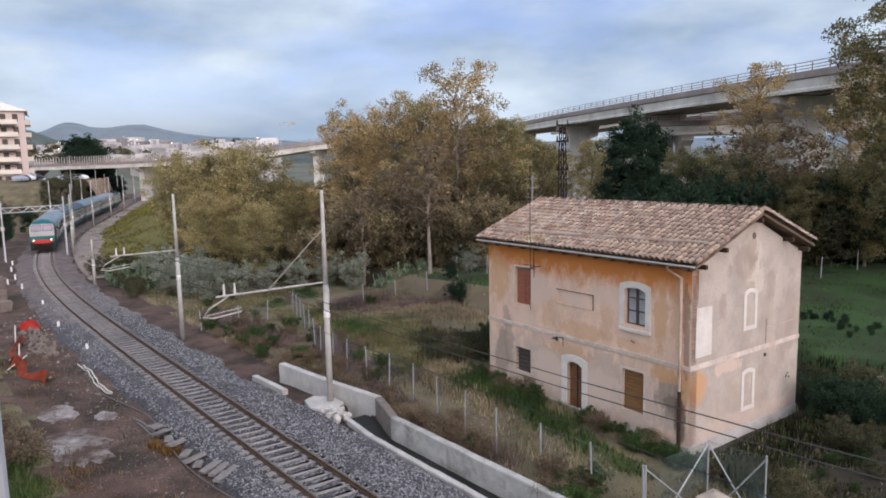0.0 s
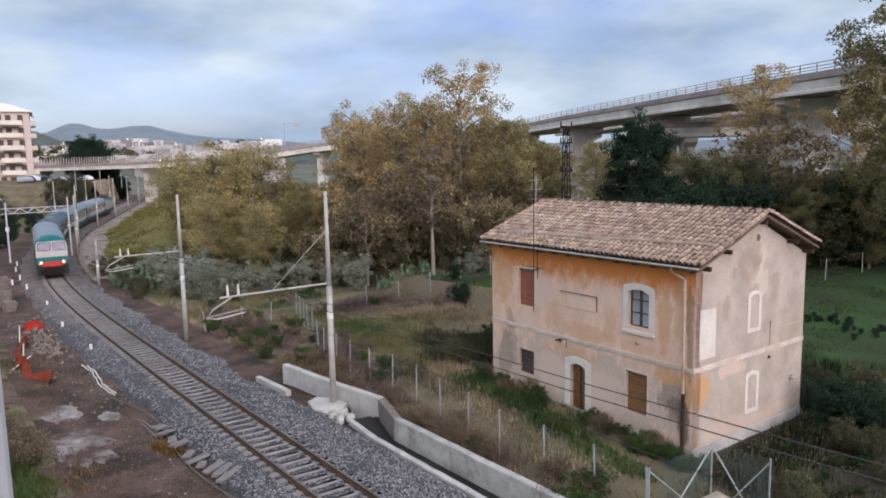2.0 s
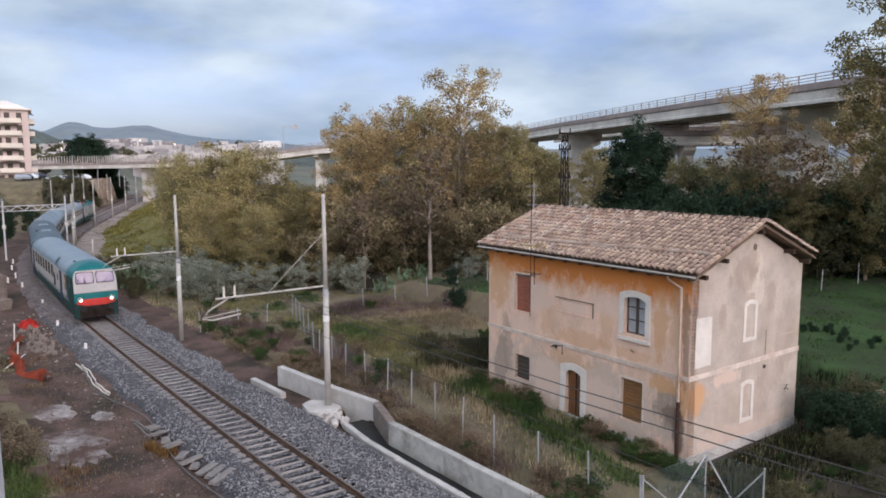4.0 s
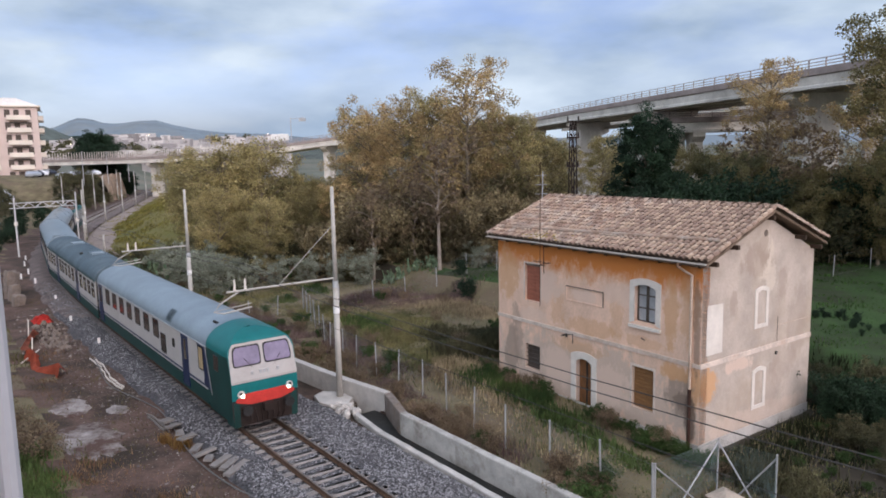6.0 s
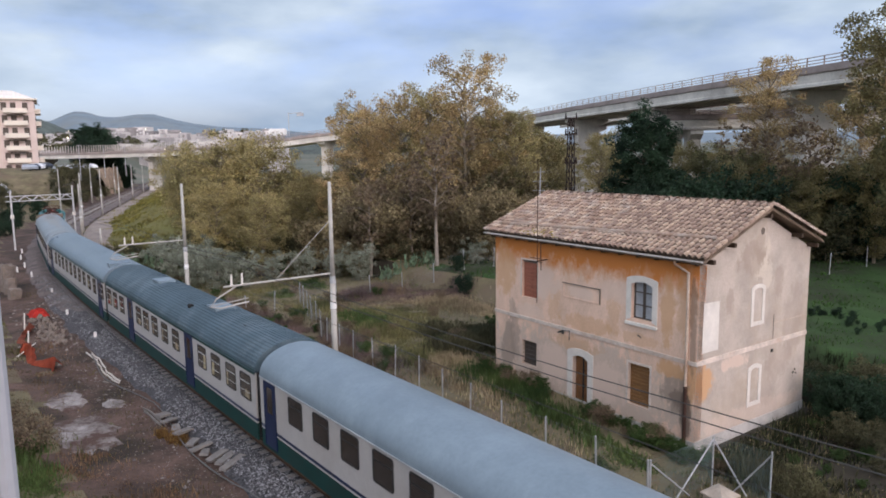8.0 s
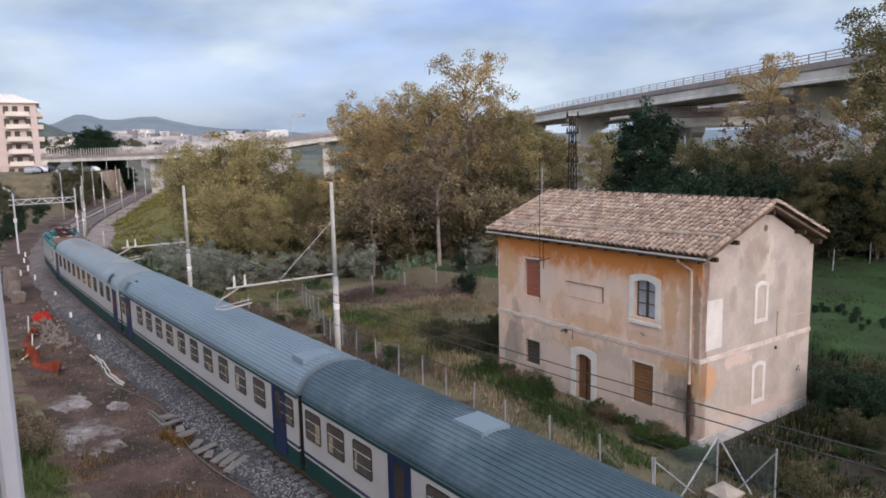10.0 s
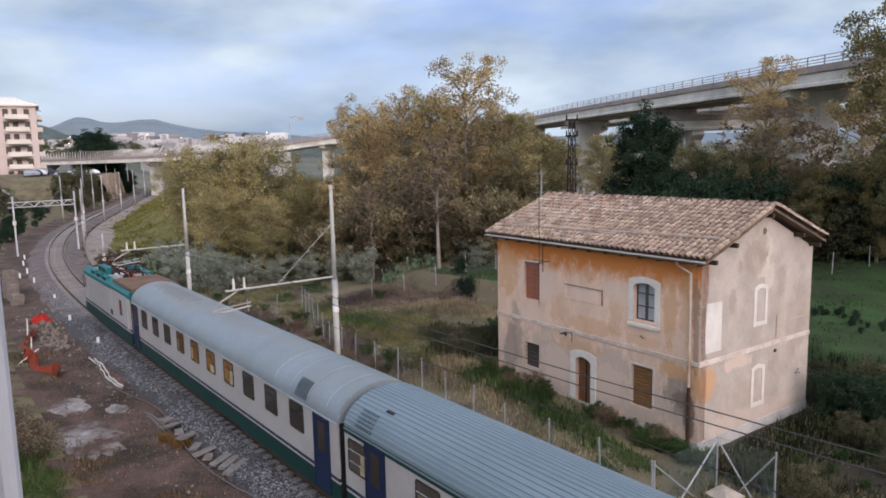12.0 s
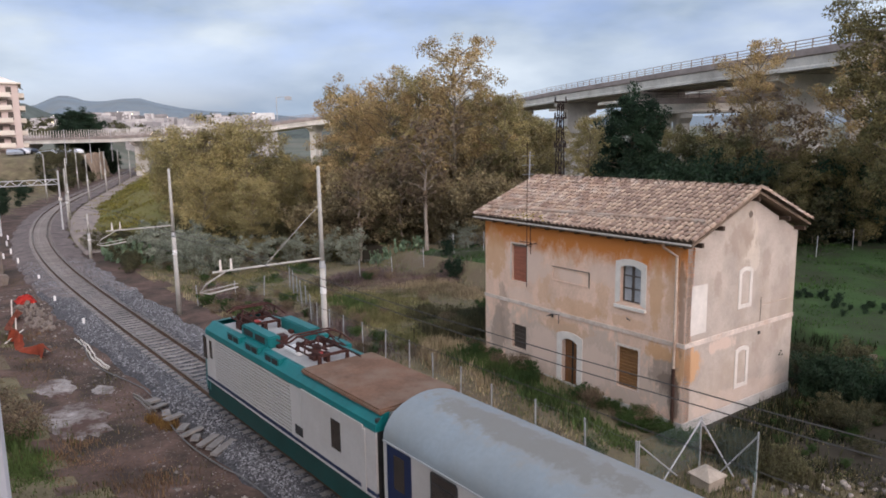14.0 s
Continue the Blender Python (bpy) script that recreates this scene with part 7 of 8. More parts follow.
def in_patches(rows):
    """Clumps on the ground: way along the track, distance, two radii and a share."""
    w = np.array([r[4] for r in rows], float)
    tab = np.array([r[:4] for r in rows], float)
    def f(rng, n):
        k = rng.choice(len(rows), n, p=w / w.sum())
        a, r = rng.uniform(0, 6.2832, n), np.sqrt(rng.random(n)) * (1 + 0.25 * rng.normal(size=n))
        s, o = tab[k, 0] + tab[k, 2] * r * np.cos(a), tab[k, 1] + tab[k, 3] * r * np.sin(a)
        keep = rng.random(n) < np.clip(0.65 + 0.6 * np.sin(s * 2.1 + np.sin(o * 1.7)) * np.sin(o * 2.3 + 0.5 * s), 0, 1)
        s, o = s[keep], o[keep]
        h = np.interp(s, T_S, T_HEAD)
        return np.interp(s, T_S, T_X) + o * np.sin(h), np.interp(s, T_S, T_Y) - o * np.cos(h)
    return f


grass("pale_dry_grass", "tall pale straw grass in the yard", 26000, in_patches([(21.5, 19.8, 3.0, 2.2, 4), (17.5, 20.5, 2.0, 1.5, 1.5), (10.2, 11.2, 1.6, 1.8, 2.6), (7.0, 9.3, 3.0, 0.8, 0.5), (25.0, 17.0, 2.5, 2.0, 2), (2.0, 7.6, 4.0, 0.8, 0.25), (-12, 15.0, 3.0, 2.0, 1.2)]),
      0.2, 0.6, 0.024, (0.213, 0.165, 0.102), (0.500, 0.384, 0.240), 21)
grass("yellow_green_grass", "tall yellow-green weeds in the yard", 42000, in_patches([(17.0, 12.6, 4.2, 2.2, 5), (13.0, 10.8, 2.0, 1.4, 2), (22.0, 15.5, 3.0, 2.0, 3), (28.0, 12.0, 4.0, 2.0, 2), (36.0, 10.0, 5.0, 2.5, 1.5)]),
      0.15, 0.5, 0.026, (0.110, 0.115, 0.046), (0.26, 0.225, 0.100), 22)
grass("fresh_weeds", "fresh green weeds in clumps in the yard", 26000, in_patches([(21.5, 12.4, 2.4, 1.0, 3), (8.0, 11.0, 1.9, 1.1, 3), (5.4, 10.6, 1.6, 0.7, 2), (2.0, 9.9, 1.5, 0.6, 1.5), (-1.5, 9.4, 1.8, 0.6, 1.5), (34, 12.5, 1.2, 1.0, 1), (36, 16, 1.5, 1, 1), (12.5, -8.2, 2.0, 0.8, 2), (9.0, -8.0, 1.6, 0.8, 2), (41, -7.5, 4, 1.2, 2)]),
      0.15, 0.55, 0.035, (0.045, 0.080, 0.022), (0.112, 0.152, 0.045), 23)
grass("hollow_weeds", "dark rank weeds in the hollow beside the house", 30000, in_patches([(14.6, 15.2, 2.8, 2.2, 5), (12.2, 13.0, 1.6, 1.4, 3), (-14, 12.5, 6, 2.5, 3), (-6, 11.6, 2.0, 0.8, 1)]),
      0.4, 1.0, 0.04, (0.040, 0.042, 0.021), (0.115, 0.100, 0.052), 24)
grass("bramble_stems", "dead mauve-brown bramble stems along the fence", 42000, in_patches([(28.5, 18.5, 3.6, 3.4, 4.5), (25.5, 22.0, 2.5, 1.6, 2), (16.5, 8.6, 4.0, 1.1, 3), (23.5, 8.0, 4.5, 1.4, 3), (10.5, 7.0, 4.0, 0.8, 2), (31, 8.0, 4.0, 1.6, 2), (5, 6.4, 4, 0.8, 1.5)]),
      0.25, 0.75, 0.022, (0.090, 0.060, 0.056), (0.225, 0.154, 0.137), 25)
grass("orange_weed", "dry orange weed beside the cable", 900, in_patches([(10.3, -2.95, 0.55, 0.35, 1), (11.2, -3.3, 0.3, 0.2, 0.3)]), 0.2, 0.5, 0.02, (0.10, 0.06, 0.022), (0.27, 0.15, 0.05), 26)
grass("dead_leaves", "dry stalks and dead growth over the red soil", 9000, in_patches([(9.0, -6.4, 2.2, 1.3, 3), (15, -7.6, 3, 1.0, 2), (22, -6.6, 5, 1.4, 3), (6, -5.0, 2.5, 1.2, 1.5), (27, -4.6, 3, 0.8, 1)]), 0.06, 0.3, 0.02, (0.110, 0.065, 0.035), (0.275, 0.165, 0.095), 27)


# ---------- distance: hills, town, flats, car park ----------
# distance haze is mixed into the hill colour
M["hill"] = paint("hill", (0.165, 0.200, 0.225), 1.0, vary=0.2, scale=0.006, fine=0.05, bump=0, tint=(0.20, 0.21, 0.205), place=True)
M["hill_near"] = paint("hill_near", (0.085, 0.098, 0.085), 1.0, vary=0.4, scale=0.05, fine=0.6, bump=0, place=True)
M["render_pink"] = paint("render_pink", (0.58, 0.465, 0.41), 0.9, vary=0.08, scale=0.3, fine=6, bump=0.05, place=True)
M["render_cream"] = paint("render_cream", (0.68, 0.60, 0.50), 0.9, vary=0.10, scale=0.3, fine=6, bump=0.05, place=True)
M["render_town"] = paint("render_town", (0.42, 0.385, 0.365), 0.9, vary=0.2, scale=0.1, fine=2, bump=0, island=0.5, place=True)
M["asphalt"] = paint("asphalt", (0.075, 0.072, 0.07), 0.9, vary=0.3, scale=0.5, fine=10, place=True)
M["far_glow"] = paint("far_glow", (1.0, 0.85, 0.6), 0.5, vary=0.0, bump=0, glow=5.0)
M["earth_cut"] = paint("earth_cut", (0.30, 0.215, 0.15), 0.95, vary=0.4, scale=0.4, fine=3, bump=0.4, place=True)


def build_ridge(name, label, depth, prof, mat, back):
    """A hill range by the bearing and rise of its skyline."""
    rng = np.random.default_rng(len(prof))
    b = np.linspace(prof[0][0], prof[-1][0], 140)
    top = np.interp(b, [p[0] for p in prof], [p[1] for p in prof])
    rough = np.convolve(rng.normal(size=160), np.ones(7) / 7, "same")[:140] * 0.0009
    top = (top + rough) * depth + EYE_Z
    rows = []
    for k, f in enumerate((0.0, 0.3, 0.6, 0.85, 1.0, 0.7)):
        d = depth * (0.72 + 0.28 * min(1, k / 4)) if k < 5 else depth * back
        wob = np.convolve(rng.normal(size=160), np.ones(5) / 5, "same")[:140] * 0.03 * depth * (0 if k in (0, 4) else 1)
        rows.append([Vector((bb * (d + w), d + w, -5 + (t + 5) * f)) for bb, t, w in zip(b, top, wob)])
    bm = bmesh.new()
    add_sweep(bm, rows)
    return tagged(part(name, bm, M[mat], smooth=True), label, "hill", kind="structure")


build_ridge("backdrop_hills", "wooded hills on the skyline, blue-grey with painted haze", 2800,
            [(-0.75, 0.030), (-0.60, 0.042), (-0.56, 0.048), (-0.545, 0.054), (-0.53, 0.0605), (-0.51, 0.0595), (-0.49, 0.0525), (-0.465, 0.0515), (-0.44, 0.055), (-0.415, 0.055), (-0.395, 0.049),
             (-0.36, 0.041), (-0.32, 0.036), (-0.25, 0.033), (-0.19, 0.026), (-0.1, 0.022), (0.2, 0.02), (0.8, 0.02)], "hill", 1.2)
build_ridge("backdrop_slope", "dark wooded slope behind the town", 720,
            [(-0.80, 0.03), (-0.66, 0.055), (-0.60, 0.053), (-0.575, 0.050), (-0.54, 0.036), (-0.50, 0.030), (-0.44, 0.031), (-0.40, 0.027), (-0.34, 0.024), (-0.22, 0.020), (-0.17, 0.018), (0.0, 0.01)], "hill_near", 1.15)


def build_town():
    rng = random.Random(21)
    bm, lit = bmesh.new(), bmesh.new()
    for k in range(230):
        f = rng.random()
        b = rng.uniform(-0.64, -0.24)
        d = 370 + 210 * f
        rise = 0.003 + 0.030 * f + rng.uniform(-0.003, 0.003)
        x, y, z = b * d, d, EYE_Z + rise * d
        w, l, h = rng.uniform(4, 10), rng.uniform(5, 9), rng.uniform(3, 6)
        if k % 9 == 0:
            b = rng.uniform(-0.50, -0.43)
            x, y, z, w = b * 590, 590, EYE_Z + 0.036 * 590 + rng.uniform(-1, 1), rng.uniform(8, 15)
        m = Matrix.Translation((x, y, 0)) @ Matrix.Rotation(rng.uniform(-0.3, 0.3), 4, "Z")
        add_box(bm, -w / 2, w / 2, -l / 2, l / 2, z - 14, z, m)
        for q in range(2):
            for c in range(int(w // 4)):
                xx = -w / 2 + 1.5 + c * 4
                add_box(bm, xx, xx + 1.4, -l / 2 - 0.12, -l / 2 + 0.05, z - 2.6 - q * 3, z - 1.2 - q * 3, m)
        if k % 13 == 0:
            p = m @ Vector((0, -l / 2 - 1, z + 0.5))
            add_box(lit, p.x - 0.22, p.x + 0.22, p.y - 0.2, p.y + 0.2, p.z - 0.2, p.z + 0.2)
    tagged(part("far_town", bm, M["render_town"]), "pale houses of a distant hillside town", "town", kind="stuff")
    r2 = np.random.default_rng(8)
    f = r2.random(70)
    d = 365 + 200 * f
    b = np.where(r2.random(70) < 0.35, r2.uniform(-0.60, -0.53, 70), r2.uniform(-0.62, -0.24, 70))
    cs = np.stack([b * d, d, EYE_Z + (0.002 + 0.028 * f) * d], 1)
    v, fc = leaf_cloud(r2, cs, r2.uniform(2.5, 6.0, 70), 90, 1.1, 0.7)
    tagged(new("far_trees", from_lists("far_trees", v, fc, M["leaf_bramble"])), "dark trees between the houses of the distant town", "trees", kind="stuff")
    tagged(part("town_lights", lit, M["far_glow"]), "lit street lamps of the distant town", "lights", kind="stuff")


build_town()


def build_flats():
    """Block of flats: corner towards the eye, balconies on two faces."""
    f = thing("apartment_building", "tall pink and cream block of flats with balconies", "building", m=pose(-105.5, 181.0, 6.0, 0, 0, 30))
    n, sh = 6, 3.1
    H_ = n * sh
    bm = bmesh.new()
    add_box(bm, -24, 0, 0, 16, -6, H_)
    part("wall", bm, M["render_pink"], f)
    bm = bmesh.new()
    add_box(bm, -8.5, 0.05, -0.06, 16.05, sh * 0.95, H_ + 0.02)
    part("pink_bay", bm, M["render_pink"], f)
    bm = bmesh.new()
    add_box(bm, -24.5, 0.8, -0.8, 16.5, H_, H_ + 0.35)
    bm2 = bmesh.new()
    pr = [(-24, H_ + 0.35), (0.3, H_ + 0.35), (-4.5, H_ + 2.2), (-20, H_ + 2.2)]
    add_sweep(bm2, [[Vector((x, y, z)) for x, z in pr] for y in (0, 15)], close=True)
    bmesh.ops.holes_fill(bm2, edges=[e for e in bm2.edges if e.is_boundary])
    part("roof_slab", bm, M["render_cream"], f)
    part("mansard", bm2, M["white"], f)
    win = bmesh.new()
    add_box(win, -0.6, 0.6, -0.05, 0.03, -0.2, 1.7)
    wm = finish(win, "window", M["frame_wood"])
    sl = bmesh.new()
    add_box(sl, -2.6, 2.6, -1.3, 0.0, -0.15, 0.0)
    sm = finish(sl, "balcony", M["render_cream"])
    rl = bmesh.new()
    add_box(rl, -2.6, 2.6, -1.3, -1.22, 0.0, 1.0)
    add_box(rl, -2.6, -2.52, -1.22, 0.0, 0.0, 1.0)
    add_box(rl, 2.52, 2.6, -1.22, 0.0, 0.0, 1.0)
    rm = finish(rl, "parapet", M["render_cream"])
    aw = bmesh.new()
    add_sweep(aw, [[Vector((-1.8, 0, 2.6)), Vector((1.8, 0, 2.6))], [Vector((-1.8, -1.2, 2.1)), Vector((1.8, -1.2, 2.1))]])
    am = finish(aw, "awning", M["frame_wood"])
    rng = random.Random(3)
    for k in range(n):
        z = k * sh
        for x in (-21.5, -16.5, -11.0):
            share("window", wm, f, pose(x, -0.02, z + 1.0))
        for x in (-6.6, -4.6, -2.0):
            share("window", wm, f, pose(x, -0.09, z + 0.7))
        for y in (3.5, 6.0, 9.5, 13.0):
            share("window", wm, f, pose(0.08, y, z + 0.9, 0, 0, 90))
        if k:
            for x, y, a in ((-4.2, 0, 0), (0.0, 4.7, 90), (0.0, 11.5, 90), (-18.5, 0, 0), (-11.5, 0, 0)):
                b = share("balcony", sm, f, pose(x, y, z, 0, 0, a))
                share("parapet", rm, b, Matrix())
                if rng.random() < 0.5:
                    share("awning", am, b, Matrix())
    bm = bmesh.new()
    add_box(bm, -2.0, -1.5, -0.3, -0.1, 1.9, 2.4)
    part("lit_sign", bm, M["far_glow"], f)


build_flats()


def build_car(paint_key, label, m):
    c = thing("car", label, "car", "cars in the car park", m)
    bm = bmesh.new()
    side = [(-2.1, 0.3), (-2.15, 0.75), (-1.9, 0.95), (-1.2, 1.0), (-0.6, 1.45), (0.9, 1.48), (1.6, 1.02), (2.1, 0.85), (2.15, 0.3)]
    rows = []
    for x, k in ((-0.85, 0.94), (-0.78, 1.0), (0.78, 1.0), (0.85, 0.94)):
        rows.append([Vector((x * (0.82 if z > 1.2 else 1), y * k, z * (0.98 if k < 1 else 1))) for y, z in side])
    add_sweep(bm, rows)
    bmesh.ops.holes_fill(bm, edges=[e for e in bm.edges if e.is_boundary])
    part("body", bm, M[paint_key], c)
    bm = bmesh.new()
    add_box(bm, -0.76, 0.76, -0.75, 1.05, 1.02, 1.38)
    part("glass", bm, M["t_glass"], c)
    for x in (-0.75, 0.75):
        for y in (-1.3, 1.3):
            bm = bmesh.new()
            add_tube(bm, (x - 0.1, y, 0.3), (x + 0.1, y, 0.3), 0.3, 0.3, 12)
            part("wheel", bm, M["dark"], c)


M["car_silver"] = paint("car_silver", (0.45, 0.47, 0.5), 0.3, 0.5, vary=0.05, bump=0)
M["car_white"] = paint("car_white", (0.72, 0.72, 0.72), 0.3, vary=0.05, bump=0)
M["car_dark"] = paint("car_dark", (0.04, 0.045, 0.06), 0.3, 0.2, vary=0.05, bump=0)


def build_car_park():
    rng = random.Random(6)
    spots = [(150, 18.5), (147, 21.0), (153, 19.5), (141, 17.5)] + [(166 + 3.1 * k, 11.0 + 0.5 * math.sin(k * 2.1)) for k in range(15)] + [(167 + 3.3 * k, 17.5) for k in range(7)]
    for k, (s, o) in enumerate(spots):
        q = tp(s, -o)
        z = float(ground_height(np.array([q.x]), np.array([q.y]))[0])
        key, word = (("car_silver", "silver"), ("car_white", "white"), ("car_dark", "dark"))[(k * 2 + k // 4) % 3]
        build_car(key, word + " small car parked beside the flats", Matrix.Translation((q.x, q.y, z)) @ Matrix.Rotation(rng.uniform(0.3, 1.2), 4, "Z"))
    # cut bank below the car park
    bm = bmesh.new()
    rows = [[tp(s, -4.9 - 0.3 * math.sin(s), -0.6), tp(s, -5.6 - 0.4 * math.sin(s * 0.7), 3.2), tp(s, -6.8 - 0.5 * math.sin(s * 1.3), 6.7 + 0.4 * math.sin(s * 0.5)), tp(s, -9.6, 6.0)] for s in range(194, 244, 3)]
    add_sweep(bm, rows)
    tagged(part("cut_bank", bm, M["earth_cut"]), "bare earth bank beside the line near the bridge", "bank", kind="structure")
    for b, d in ((-0.525, 168), (-0.49, 190), (-0.46, 205)):
        lp = thing("street_lamp", "slim grey street lamp beside the car park", "lamp", "street lamps", m=Matrix.Translation((b * d, d, 4.5)))
        bm = bmesh.new()
        add_tube(bm, (0, 0, 0), (0, 0, 8.5), 0.1, 0.06, 6)
        part("column", bm, M["galv"], lp)
        bm = bmesh.new()
        add_box(bm, -0.2, 0.5, -0.1, 0.1, 8.4, 8.5)
        part("head", bm, M["galv"], lp)


build_car_park()


# ---------- left of the line: rubble, netting, cable troughs ----------
def lump(bm, rng, c, r, squash=0.7):
    q = bmesh.ops.create_icosphere(bm, subdivisions=1, radius=1.0)
    m = Matrix.Translation(c) @ Euler((rng.uniform(0, 6), rng.uniform(0, 6), rng.uniform(0, 6))).to_matrix().to_4x4()
    for v in q["verts"]:
        k = rng.uniform(0.7, 1.15)
        v.co = Vector((v.co.x * r * k, v.co.y * r * k * 0.8, v.co.z * r * k * squash))
    bmesh.ops.transform(bm, matrix=m, verts=q["verts"])


M["soil_red"] = paint("soil_red", (0.155, 0.095, 0.068), 0.95, vary=0.45, scale=0.8, fine=14, bump=0.7, tint=(0.085, 0.062, 0.045), tint_at=(0.45, 0.62), place=True)
M["rubble_dull"] = paint("rubble_dull", (0.20, 0.17, 0.15), 0.95, vary=0.3, scale=3, fine=25, bump=0.3, island=0.5, place=True)
M["patchy"] = paint("patchy", (0.29, 0.255, 0.235), 0.95, vary=0.4, scale=1.1, fine=9, bump=0.6, tint=(0.082, 0.048, 0.037), tint_at=(0.42, 0.58), place=True)
M["slab"] = paint("slab", (0.20, 0.18, 0.165), 0.9, vary=0.25, scale=3, fine=25, bump=0.3, tint=(0.26, 0.22, 0.18), tint_at=(0.55, 0.75))


def gz(s, o):
    p = tp(s, o)
    return float(ground_height(np.array([p.x]), np.array([p.y]))[0])


def build_clutter():
    rng = random.Random(17)
    # pale patch of broken concrete in the soil
    def sheet(name, label, s0, o0, rs, ro, mat, lift, seed, rough=0.05):
        r2 = random.Random(seed)
        bm = bmesh.new()
        n = 26
        k = [r2.uniform(0.8, 1.12) for _ in range(n)]
        rings = []
        for f in (1.0, 0.75, 0.45, 0.15):
            ring = []
            for i in range(n):
                a = 6.2832 * i / n
                s, o = s0 + rs * k[i] * f * math.cos(a), o0 + ro * k[i] * f * math.sin(a)
                ring.append(tp(s, o, gz(s, o) + (lift + r2.uniform(0, rough) if f < 1 else -0.03)))
            rings.append(ring)
        vs = add_sweep(bm, rings, close=True)
        bm.faces.new(vs[-1])
        tagged(part(name, bm, mat, smooth=True), label, "debris")
    sheet("concrete_patch", "pale crumbling concrete patch in the soil", 13.4, -5.6, 2.7, 1.3, M["patchy"], 0.02, 3)
    sheet("concrete_patch", "small pale concrete patch in the soil", 18.0, -5.6, 1.6, 0.9, M["patchy"], 0.02, 5)
    sheet("concrete_patch", "grey stony patch beside the cable trough", 16.4, -3.9, 0.8, 0.5, M["patchy"], 0.02, 6)
    # flat slabs, cast aside
    for k, (s, o, a, w, l) in enumerate(((7.5, -2.75, 30, 0.9, 0.28), (7.1, -2.55, 36, 1.0, 0.26), (6.6, -2.5, 28, 1.05, 0.3), (8.7, -2.95, 10, 0.8, 0.3), (9.3, -3.05, 50, 0.7, 0.3),
                                         (10.6, -3.0, 20, 0.8, 0.3), (11.2, -3.1, 75, 0.6, 0.3), (12.2, -3.05, 40, 0.7, 0.35), (13.0, -3.1, 15, 0.5, 0.4), (8.1, -3.0, 60, 0.6, 0.3))):
        bm = bmesh.new()
        add_box(bm, -w / 2, w / 2, -l / 2, l / 2, -0.04, 0.05)
        for v in bm.verts:
            v.co += Vector((rng.uniform(-0.05, 0.05), rng.uniform(-0.04, 0.04), rng.uniform(-0.01, 0.01)))
        sl = part("trough_lid", bm, M["slab"])
        o += 0.38
        sl.matrix_basis = tm(s, o, max(gz(s, o), -0.31) + 0.05) @ pose(0, 0, 0, rng.uniform(-6, 6), rng.uniform(-6, 6), a)
        tagged(sl, "flat pale concrete cable-trough lid lying askew", "slab", "trough lids")
    # cable trough: two thin pale edges and the cable
    for o, ss, name in ((-2.95, (19.5, 26.5), 0), (-3.12, (19.2, 26.8), 0), (-2.95, (12.0, 15.4), 0), (-3.1, (12.3, 15.1), 0)):
        bm = bmesh.new()
        rows = []
        for s in np.arange(ss[0], ss[1], 0.7):
            w = 0.09 * math.sin(s * 1.1) + 0.04 * math.sin(s * 3.7)
            z = max(gz(s, o + w), -0.40)
            rows.append([tp(s, o + w - 0.026, z - 0.05), tp(s, o + w - 0.022, z + 0.03), tp(s, o + w + 0.022, z + 0.03), tp(s, o + w + 0.026, z - 0.05)])
        add_sweep(bm, rows)
        bmesh.ops.holes_fill(bm, edges=[e for e in bm.edges if e.is_boundary])
        tagged(part("cable_trough", bm, M["surround"] if ss[0] > 16 else M["slab"]), "broken pale edge of a concrete cable trough", "trough", "cable troughs")
    bm = bmesh.new()
    pts = []
    for s in np.arange(1.0, 26, 0.5):
        o = -3.25 + 0.5 * (1 - float(smooth_step(s, 15, 21))) + 0.2 * math.sin(s * 0.55) + (0.05 * (6 - s) if s < 6 else 0)
        pts.append(tp(s, o, max(gz(s, o), -0.40 if o < -2.6 else -0.34) + 0.05))
    add_path(bm, pts, 0.024, 6)
    tagged(part("cable", bm, paint("cable", (0.12, 0.115, 0.11), 0.6, vary=0.3)), "grey cable snaking along the trough", "cable")
    # marker stakes
    for s, o in ((28.9, -2.1), (37.0, -2.3), (46.4, -2.0), (57, -2.6), (64, -2.9), (70.5, -3.2), (76, -3.2), (61.0, -3.6)):
        st = thing("marker_stake", "small white marker stake beside the ballast", "stake", "marker stakes", tm(s, o, -0.38))
        bm = bmesh.new()
        add_box(bm, -0.08, 0.08, -0.04, 0.04, -0.1, 0.46)
        bmesh.ops.bevel(bm, geom=bm.edges[:], offset=0.015, segments=1, affect="EDGES")
        part("stake", bm, M["white"], st)
    # orange netting: a red bundle and a sagging strip
    bm = bmesh.new()
    add_sweep(bm, [[tp(37.7 + 0.2 * i + rng.uniform(-0.06, 0.06), -4.5 + 0.15 * j + rng.uniform(-0.05, 0.05), -0.36 + (0.42 * math.sin(math.pi * i / 9) * math.sin(math.pi * j / 8) + rng.uniform(0, 0.14)) * (0 < i < 9 and 0 < j < 8)) for j in range(9)] for i in range(10)])
    bmesh.ops.solidify(bm, geom=bm.faces[:], thickness=0.015)
    tagged(part("red_tarp", bm, paint("red_tarp", (0.62, 0.045, 0.03), 0.7, vary=0.3, scale=3)), "crumpled red plastic tarp on rubble", "tarp")
